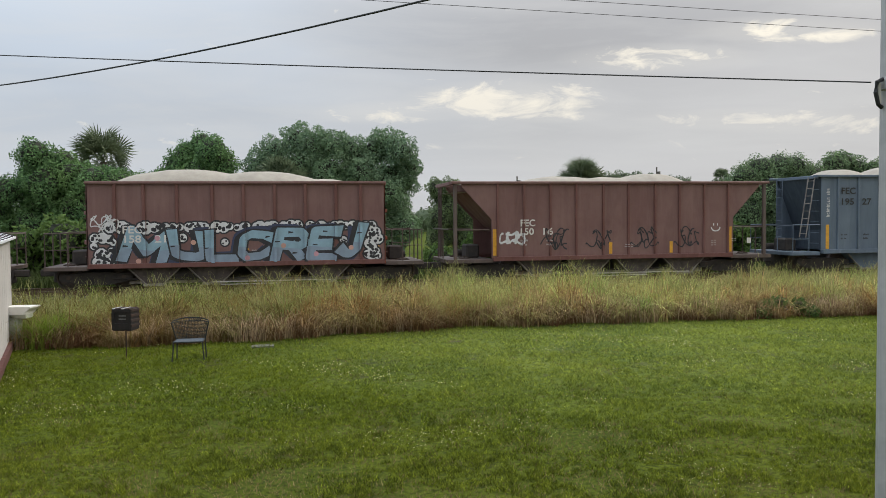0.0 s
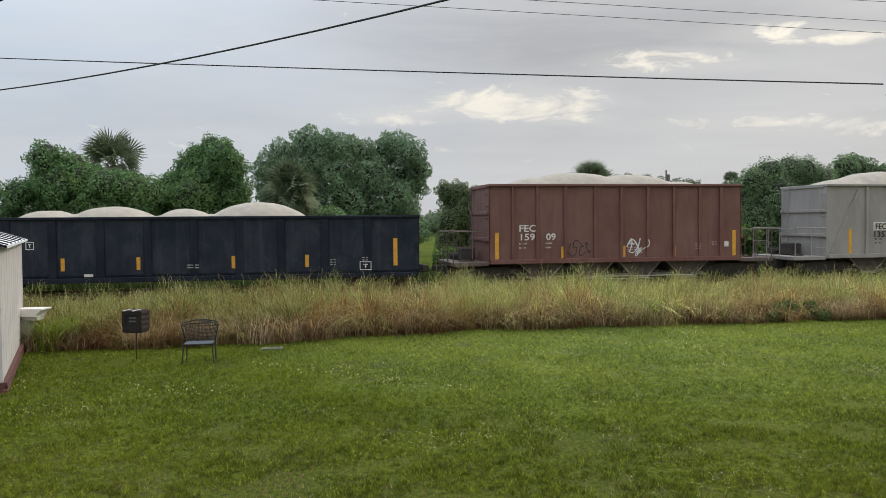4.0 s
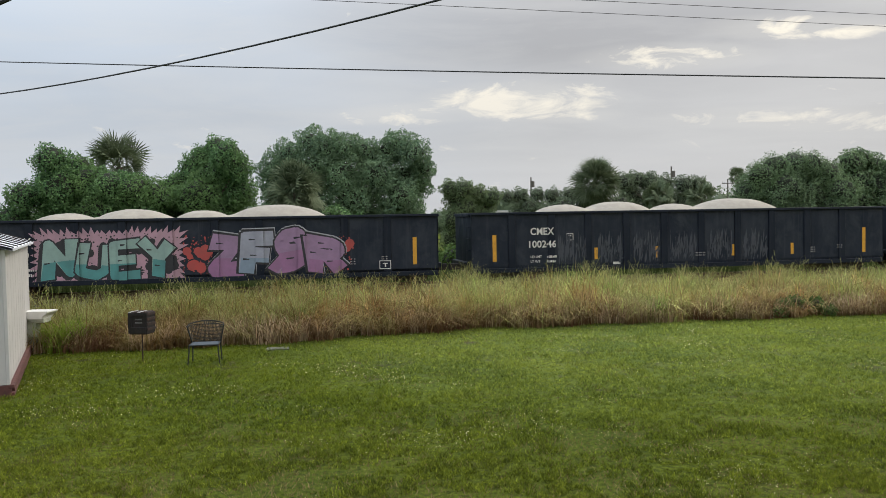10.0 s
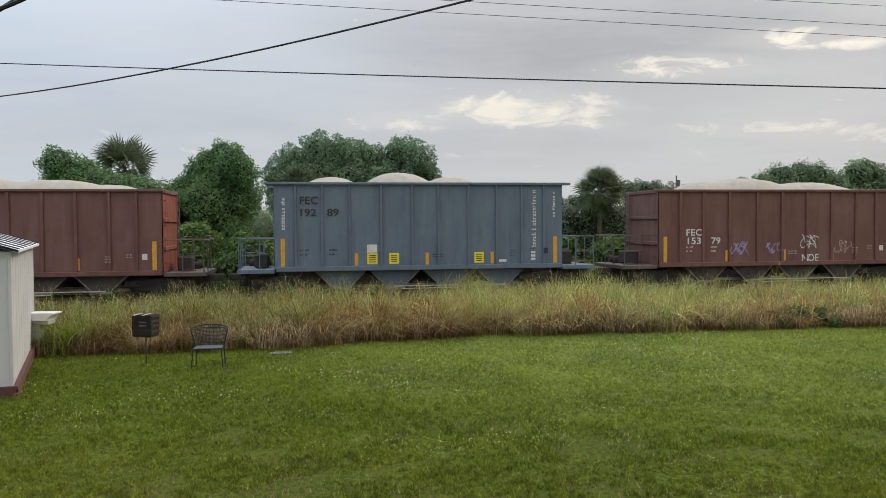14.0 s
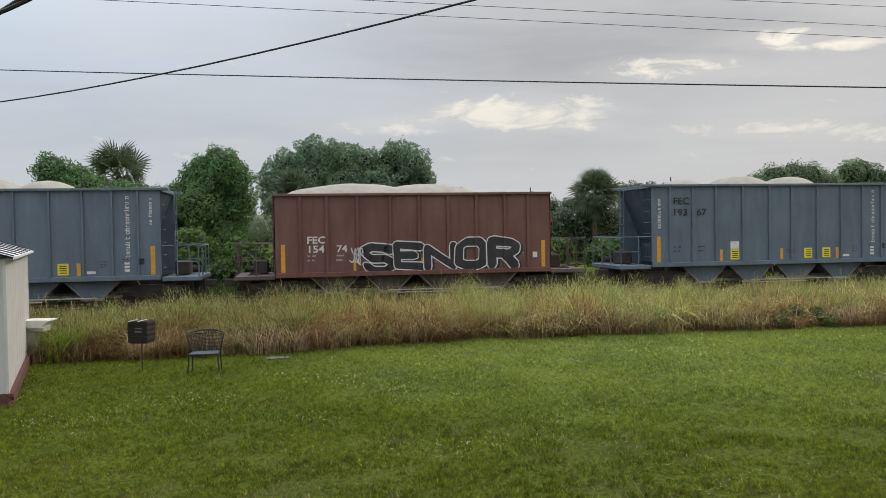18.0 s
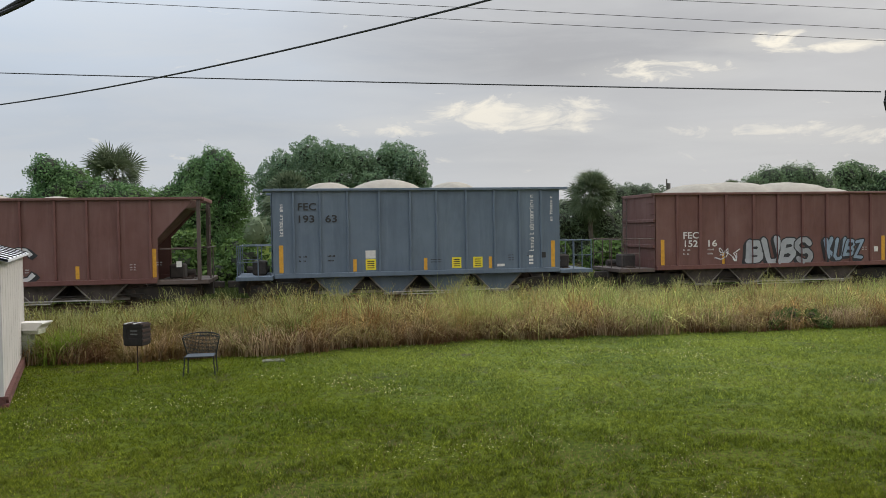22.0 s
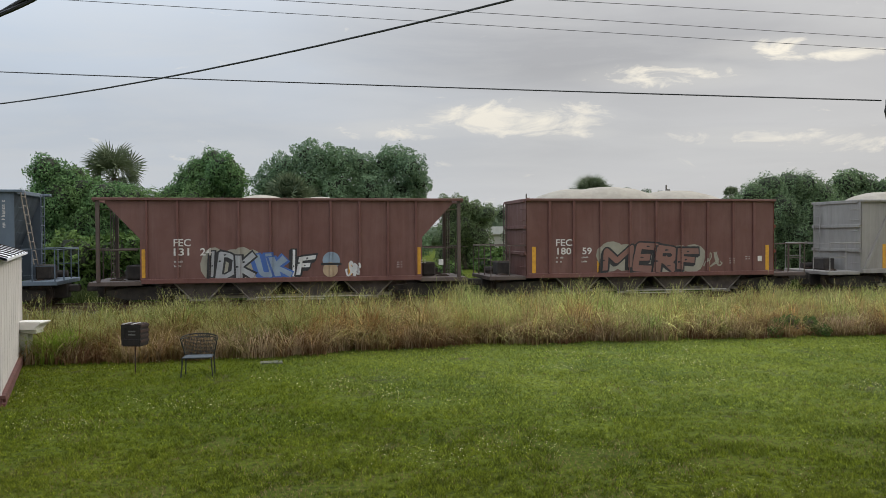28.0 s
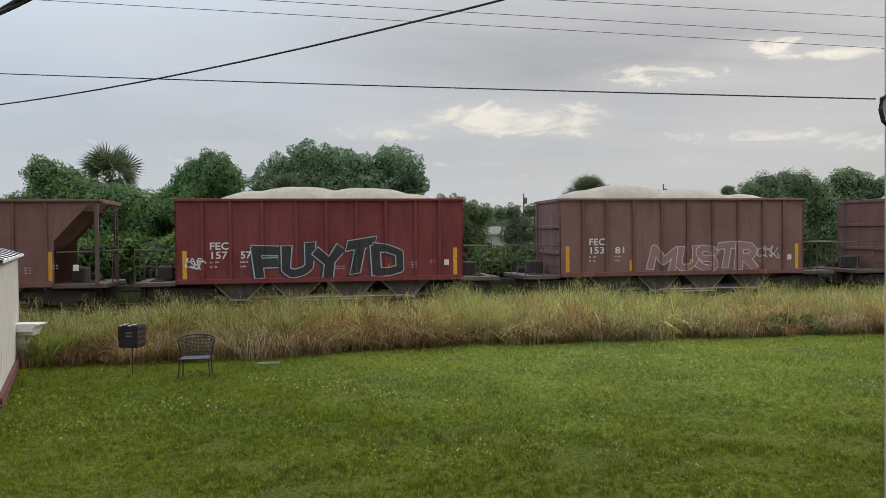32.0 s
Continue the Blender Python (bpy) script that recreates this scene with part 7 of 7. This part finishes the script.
def utility_pole(x, y, top, arm=True):
    root = thing("utility_pole", "weathered wooden utility pole with a crossarm", "utility pole", "far utility poles", at=pose(x, y, 0))
    part("pole", Mesh().tube((0, 0, -0.1), (0, 0, top), 0.14, 8, 0.10), M_POLE, root)
    if arm:
        part("crossarm", Mesh().box(-0.9, 0.9, -0.16, -0.06, top - 0.7, top - 0.56, 0.01), M_POLE, root)
        for k in (-0.8, 0.0, 0.8):
            part("insulator", Mesh().tube((k, -0.11, top - 0.56), (k, -0.11, top - 0.36), 0.06, 8, 0.03), M_STUCCO, root)
    else:
        part("transformer", Mesh().tube((0.3, 0, top - 1.5), (0.3, 0, top - 0.6), 0.22, 10), M_POLE, root)


utility_pole(12.6, 120, 9.0, False)
utility_pole(30.6, 110, 9.6, False)
utility_pole(41.7, 120, 8.2)


def far_house(x, y, w, d, h, label):
    root = thing("house", label, "house", "low houses beyond the trees", at=pose(x, y, 0))
    part("wall", Mesh().box(-w / 2, w / 2, -d / 2, d / 2, 0, h, 0.02), M_STUCCO, root)
    part("roof", Mesh().prism([(-w / 2 - 0.4, h), (w / 2 + 0.4, h), (w / 2 - 0.8, h + 0.9), (-w / 2 + 0.8, h + 0.9)], -d / 2 - 0.4, d / 2 + 0.4), M_ROOF, root)
    for k in (-0.3, 0.25):
        win = part("window", Mesh().box(k * w - 0.6, k * w + 0.6, -d / 2 - 0.05, -d / 2 + 0.05, 1.0, 2.1, 0.01), M_ROOF, root)
        part("pane", Mesh().box(k * w - 0.52, k * w + 0.52, -d / 2 - 0.06, -d / 2 - 0.052, 1.08, 2.02), M_GLASS, win)
    part("door", Mesh().box(-0.45, 0.45, -d / 2 - 0.05, -d / 2 + 0.04, 0.0, 2.05, 0.01), M_POLE, root)


far_house(8.2, 96, 9, 7, 3.0, "low stucco house with a pale roof")
far_house(36.0, 102, 12, 8, 3.0, "low stucco house with a pale roof")


# ======== the yard ========
M_SIDING = plain("shed_siding", (0.56, 0.54, 0.525), (0.50, 0.485, 0.475), 1.5, 0.6, relief=0.1)
M_TIN = plain("shed_roof_tin", (0.72, 0.75, 0.79), (0.62, 0.65, 0.70), 2, 0.55)
M_STONE = plain("sunk_stone", (0.17, 0.165, 0.14), (0.09, 0.095, 0.07), 6, 0.9)
M_BRICK = plain("red_brick", (0.13, 0.05, 0.042), (0.08, 0.035, 0.032), 6, 0.9)
M_TRIM = plain("white_trim", (0.78, 0.77, 0.74), (0.70, 0.69, 0.66), 3, 0.6)
M_GRIME = plain("mouldy_trim", (0.56, 0.57, 0.50), (0.36, 0.38, 0.31), 6, 0.8)
M_IRON = plain("black_iron", (0.010, 0.009, 0.009), (0.020, 0.015, 0.013), 14, 0.9)
M_CHAIR = plain("chair_iron", (0.022, 0.027, 0.026), (0.014, 0.017, 0.017), 10, 0.75)
M_CHAIR_SEAT = plain("chair_seat_paint", (0.09, 0.11, 0.13), (0.06, 0.075, 0.09), 10, 0.5)
M_DULL = plain("dull_badge", (0.13, 0.13, 0.125), (0.06, 0.06, 0.06), 9, 0.5)
M_RUST = plain("grill_rust", (0.05, 0.025, 0.018), (0.02, 0.015, 0.014), 9, 0.9)
M_MAST = plain("galvanised_mast", (0.44, 0.43, 0.42), (0.36, 0.355, 0.35), 5, 0.55, 0.3)
M_CABLE = plain("black_cable", (0.010, 0.010, 0.012), (0.018, 0.018, 0.019), 10, 0.6)


def shed():
    """Its long wall runs from the far corner towards the house."""
    far, near = Vector((-10.40, 19.95, 0)), Vector((-7.80, 14.20, 0))
    d = (near - far)
    length = d.length
    turn = math.degrees(math.atan2(d.y, d.x))
    # local x runs along the wall from far to near, local y to the outside is +
    root = thing("shed", "pale metal garden shed on a red brick footing", "shed", at=Matrix.Translation(far) @ pose(0, 0, 0, 0, 0, turn))
    depth = 3.0
    m = Mesh().box(0, length, -depth, 0, 0.21, 2.60)
    part("wall", m, M_SIDING, root)
    seam = Mesh().box(-0.006, 0.006, 0.0, 0.0025, 0.23, 2.58, 0.001).make("siding_rib")
    for k in range(1, int(length / 0.61) + 1):
        part("siding_rib", seam, M_SIDING, root, at=pose(0.61 * k - 0.2, 0, 0))
    for k in (0.02, length - 0.02):
        part("corner_trim", Mesh().box(k - 0.05, k + 0.05, -0.05, 0.012, 0.21, 2.60, 0.006), M_SIDING, root)
    roof = Mesh()
    a, b = 0.14, -depth / 2
    for y0, y1 in ((a, b), (-depth - a, b)):
        z0, z1 = 2.58, 3.10
        roof.face((-0.15, y0, z0), (length + 0.15, y0, z0), (length + 0.15, y1, z1), (-0.15, y1, z1))
        roof.face((-0.15, y0, z0 + 0.05), (-0.15, y1, z1 + 0.05), (length + 0.15, y1, z1 + 0.05), (length + 0.15, y0, z0 + 0.05))
        roof.face((-0.15, y0, z0), (-0.15, y0, z0 + 0.05), (length + 0.15, y0, z0 + 0.05), (length + 0.15, y0, z0))
    part("roof", roof, M_TIN, root)
    for k in range(7):
        x = 0.1 + (length - 0.2) * k / 6
        part("roof_rib", Mesh().tube((x, a, 2.64), (x, b, 3.16), 0.016, 5), M_IRON, root)
    brick = Mesh().box(-0.10, 0.10, -0.05, 0.05, -0.032, 0.032, 0.006).make("brick")
    foot = part("footing", Mesh().box(-0.04, length + 0.04, -depth, 0.03, -0.05, 0.20), M_BRICK, root)
    for row in range(3):
        for k in range(int(length / 0.213) + 1):
            x = 0.08 + 0.213 * k + (0.106 if row % 2 else 0)
            if x < length:
                part("brick", brick, M_BRICK, foot, at=pose(x, 0.03, 0.045 + 0.068 * row))


shed()


def stand():
    """A small white stand with a flared top at the shed's far corner."""
    root = thing("plant_stand", "white moulded stand with a flared top by the shed", "stand", at=pose(-9.75, 19.2, 0))
    part("post", Mesh().box(-0.30, -0.06, -0.12, 0.12, 0, 0.72, 0.01), M_GRIME, root)
    part("collar", Mesh().box(-0.22, 0.17, -0.18, 0.18, 0.72, 0.83, 0.015), M_GRIME, root)
    part("top", Mesh().prism([(-0.30, 0.82), (0.16, 0.82), (0.19, 0.88), (0.30, 0.97), (0.30, 1.0), (-0.34, 1.0), (-0.34, 0.97)], -0.26, 0.26), M_TRIM, root)


stand()


def grass_clump(x, y, seed):
    rng = np.random.default_rng(seed)
    n = 420
    p = np.stack([0.17 * rng.normal(size=n), 0.15 * rng.normal(size=n), np.zeros(n)], 1)
    me = blades("blade", p, 0.45 + 0.5 * rng.random(n), 0.012 + 0.012 * rng.random(n), 0.2 + 0.8 * rng.random(n), rng, 3)
    tagged(part("grass_clump", me, M_LIME, None, at=pose(x, y, 0)), "bright green grass clump beside the stand", "grass")


grass_clump(-9.38, 19.25, 61)
grass_clump(-9.15, 19.45, 62)


def grill():
    root = thing("barbecue_grill", "rusty black box grill on a thin pole", "grill", at=pose(-6.695, 17.55, 0.03, 0, 0, -8))
    part("pole", Mesh().tube((0, 0, -0.05), (0, 0, 0.62), 0.014, 8), M_RUST, root)
    part("back_panel", Mesh().box(-0.215, 0.215, 0.16, 0.19, 0.62, 1.07, 0.01), M_IRON, root)
    for x in (-0.20, 0.20):
        part("side_panel", Mesh().box(x - 0.015, x + 0.015, -0.19, 0.16, 0.62, 1.07, 0.005), M_IRON, root)
    part("floor_panel", Mesh().box(-0.185, 0.185, -0.155, 0.16, 0.62, 0.66, 0.01), M_IRON, root)
    for z0, z1 in ((0.62, 0.76), (1.00, 1.07)):
        part("front_rail", Mesh().box(-0.185, 0.185, -0.19, -0.16, z0, z1, 0.006), M_IRON, root)
    for x in (-0.185, 0.185):
        part("front_stile", Mesh().box(x - 0.035, x + 0.035, -0.188, -0.16, 0.76, 1.0), M_IRON, root)
    part("door", Mesh().box(-0.15, 0.15, -0.17, -0.15, 0.76, 1.0, 0.006), M_IRON, root)
    for z in (0.84, 0.91):
        part("badge", Mesh().box(-0.06, 0.10, -0.175, -0.171, z, z + 0.03), M_DULL, root)
    part("drip_tray", Mesh().box(-0.20, 0.20, -0.17, 0.15, 0.600, 0.618, 0.004), M_RUST, root)
    for k in range(6):
        part("grate_bar", Mesh().box(-0.185 + 0.071 * k - 0.02, -0.185 + 0.071 * k + 0.025, -0.19, 0.17, 1.07, 1.09, 0.006), M_RUST if k % 3 else M_MAST, root)
    for k in range(4):
        part("side_slat", Mesh().box(0.215, 0.232, -0.18, 0.18, 0.68 + 0.11 * k, 0.74 + 0.11 * k, 0.004), M_RUST, root)


grill()


def chair():
    root = thing("garden_chair", "dark wrought-iron mesh garden chair facing the house", "chair", at=pose(-5.23, 17.25, 0, 0, 0, 9))
    for x in (-1, 1):
        part("leg", Mesh().path([(x * 0.33, -0.27, 0), (x * 0.30, -0.25, 0.30), (x * 0.30, -0.25, 0.43)], 0.014, 7), M_CHAIR, root)
        part("leg", Mesh().path([(x * 0.31, 0.28, 0), (x * 0.29, 0.24, 0.43)], 0.014, 7), M_CHAIR, root)
    # the back bows round the seat and flares towards its top
    rim = [(-0.30, 0.20, 0.43), (-0.385, 0.10, 0.80), (-0.36, 0.22, 0.835), (-0.25, 0.32, 0.86), (-0.12, 0.36, 0.88), (0.12, 0.36, 0.88), (0.25, 0.32, 0.86), (0.36, 0.22, 0.835), (0.385, 0.10, 0.80), (0.30, 0.20, 0.43)]
    part("back_frame", Mesh().path(rim, 0.014, 7), M_CHAIR, root)
    part("back_rail", Mesh().path([(-0.385, 0.10, 0.80), (-0.25, 0.31, 0.815), (0.25, 0.31, 0.815), (0.385, 0.10, 0.80)], 0.011, 6), M_CHAIR, root)

    def bow(a, f):
        """A point of the back: across from -1 to 1, up from 0 to 1."""
        return (a * (0.30 + 0.075 * f), 0.20 + 0.05 * f + (0.09 + 0.03 * f) * (1 - a * a) - 0.06 * f * a * a, 0.43 + 0.385 * f)

    m = Mesh()
    for k in range(25):
        a = -1 + 2 * k / 24
        m.tube(bow(a, 0), bow(a, 1), 0.0045, 4)
    for k in range(13):
        m.path([bow(-1 + 0.25 * i, k / 13) for i in range(9)], 0.0045, 4)
    part("back_mesh", m, M_CHAIR, root)
    m = Mesh()
    for k in range(7):
        a = -0.05 + 0.045 * k
        m.tube((a, 0.35, 0.875), (a * 0.8, 0.33, 0.815 + 0.012 * (k % 2)), 0.011, 5)
    part("scroll_ornament", m, M_CHAIR, root)
    part("seat_frame", Mesh().path([(-0.30, -0.25, 0.43), (-0.29, 0.24, 0.43), (0.29, 0.24, 0.43), (0.30, -0.25, 0.43), (-0.30, -0.25, 0.43)], 0.015, 7), M_CHAIR, root)
    m = Mesh()
    for k in range(28):
        x = -0.285 + 0.57 * k / 27
        m.tube((x, -0.24, 0.43), (x * 0.97, 0.235, 0.43), 0.006, 4)
    for k in range(20):
        y = -0.235 + 0.0245 * k
        m.tube((-0.29, y, 0.432), (0.29, y, 0.432), 0.006, 4)
    part("seat_mesh", m, M_CHAIR_SEAT, root, "blue-grey mesh seat")


chair()


def paver():
    m = Mesh().prism([(-0.28, -0.03), (0.28, -0.03), (0.26, 0.030), (0.05, 0.036), (-0.25, 0.028)], -0.16, 0.16)
    tagged(part("stepping_stone", m, M_STONE, None, at=pose(-4.05, 19.0, 0, 0, 0, 12)), "flat grey stone sunk in the lawn", "stone")


paver()


def sagging(a, b, sag, n=28):
    a, b = Vector(a), Vector(b)
    return [a.lerp(b, k / n) - Vector((0, 0, 4 * sag * (k / n) * (1 - k / n))) for k in range(n + 1)]


def mast():
    root = thing("service_mast", "grey metal service mast with a cable bracket", "mast", at=pose(3.112, 5.5, 0))
    part("pipe", Mesh().tube((0, 0, -0.1), (0, 0, 5.4), 0.065, 20), M_MAST, root, smooth=False)
    part("bracket", Mesh().box(-0.072, 0.07, -0.08, 0.08, 3.84, 3.93, 0.012), M_MAST, root)
    clamp = part("clamp", Mesh().path([(-0.07, -0.03, 3.92), (-0.115, -0.04, 3.90), (-0.125, -0.04, 3.83), (-0.10, -0.03, 3.75), (-0.07, -0.02, 3.73)], 0.014, 8), M_CABLE, root, "dark cable clamp")
    part("insulator", Mesh().tube((-0.095, -0.02, 3.895), (-0.085, -0.02, 3.76), 0.016, 10, 0.010), M_STUCCO, clamp)
    part("cap", Mesh().tube((0, 0, 5.4), (0, 0, 5.5), 0.075, 16, 0.03), M_MAST, root)


def cable_bundle():
    """Two black cables twisted together, placed four metres out to fit the camera's view."""
    root = thing("cable_bundle", "pair of thick black cables twisted together", "cable")
    low, high = Vector((-4.6, 4.0, 3.20)), Vector((-0.9, 4.0, 4.81))
    for side in (0, math.pi):
        pts = []
        for k in range(61):
            f = k / 60
            p = low.lerp(high, f) - Vector((0, 0, 0.16 * 4 * f * (1 - f)))
            pts.append(p + 0.011 * Vector((0, math.cos(30 * f + side), math.sin(30 * f + side))))
        part("strand", Mesh().path(pts, 0.0115, 7), M_CABLE, root)


mast()
cable_bundle()
tagged(part("service_cable", Mesh().path(sagging((2.95, 5.45, 3.896), (-9.0, 9.3, 5.087), 0.026), 0.0046, 6), M_CABLE, None), "black service cable strung to the mast", "cable")
tagged(part("overhead_cable", Mesh().path(sagging((1.2, 2.6, 4.012), (-9.0, 10.0, 4.724), 0.371), 0.0047, 6), M_CABLE, None), "thick black overhead cable crossing the yard", "cable")
for z0, z1 in ((10.57, 10.0), (10.56, 10.44), (10.50, 11.18)):
    a, b = Vector((-11.9, 26.0, z0)), Vector((17.0, 31.0, z1))
    if z1 > 10.2:
        a = Vector((-5.4, 26.0, 10.55)) if z1 < 11 else Vector((3.6, 26.0, 10.5))
    d = b - a
    tagged(part("power_line", Mesh().path(sagging(a - d * (0.6 if z1 < 11 else 1.2), b + d * 0.5, 0.0), 0.010, 5), M_CABLE, None), "thin power line high beside the railway", "power line", "power lines")


# ======== what moves: the train ========
SPEED = 23.7701


def travelled(t):
    q = t - 16
    return 0.286 + SPEED * t + 0.007034 * q * q + 0.0000343 * q * q * q


def motions():
    for root, u in FLEET:
        rows = []
        for k in range(17):
            t = 2.0 * k
            p = on_track(u + travelled(t), 0, FLOOR_Z)
            rows.append((t, pose(p.x, p.y, p.z, 0, 0, TURN)))
        walk(root, rows)


motions()
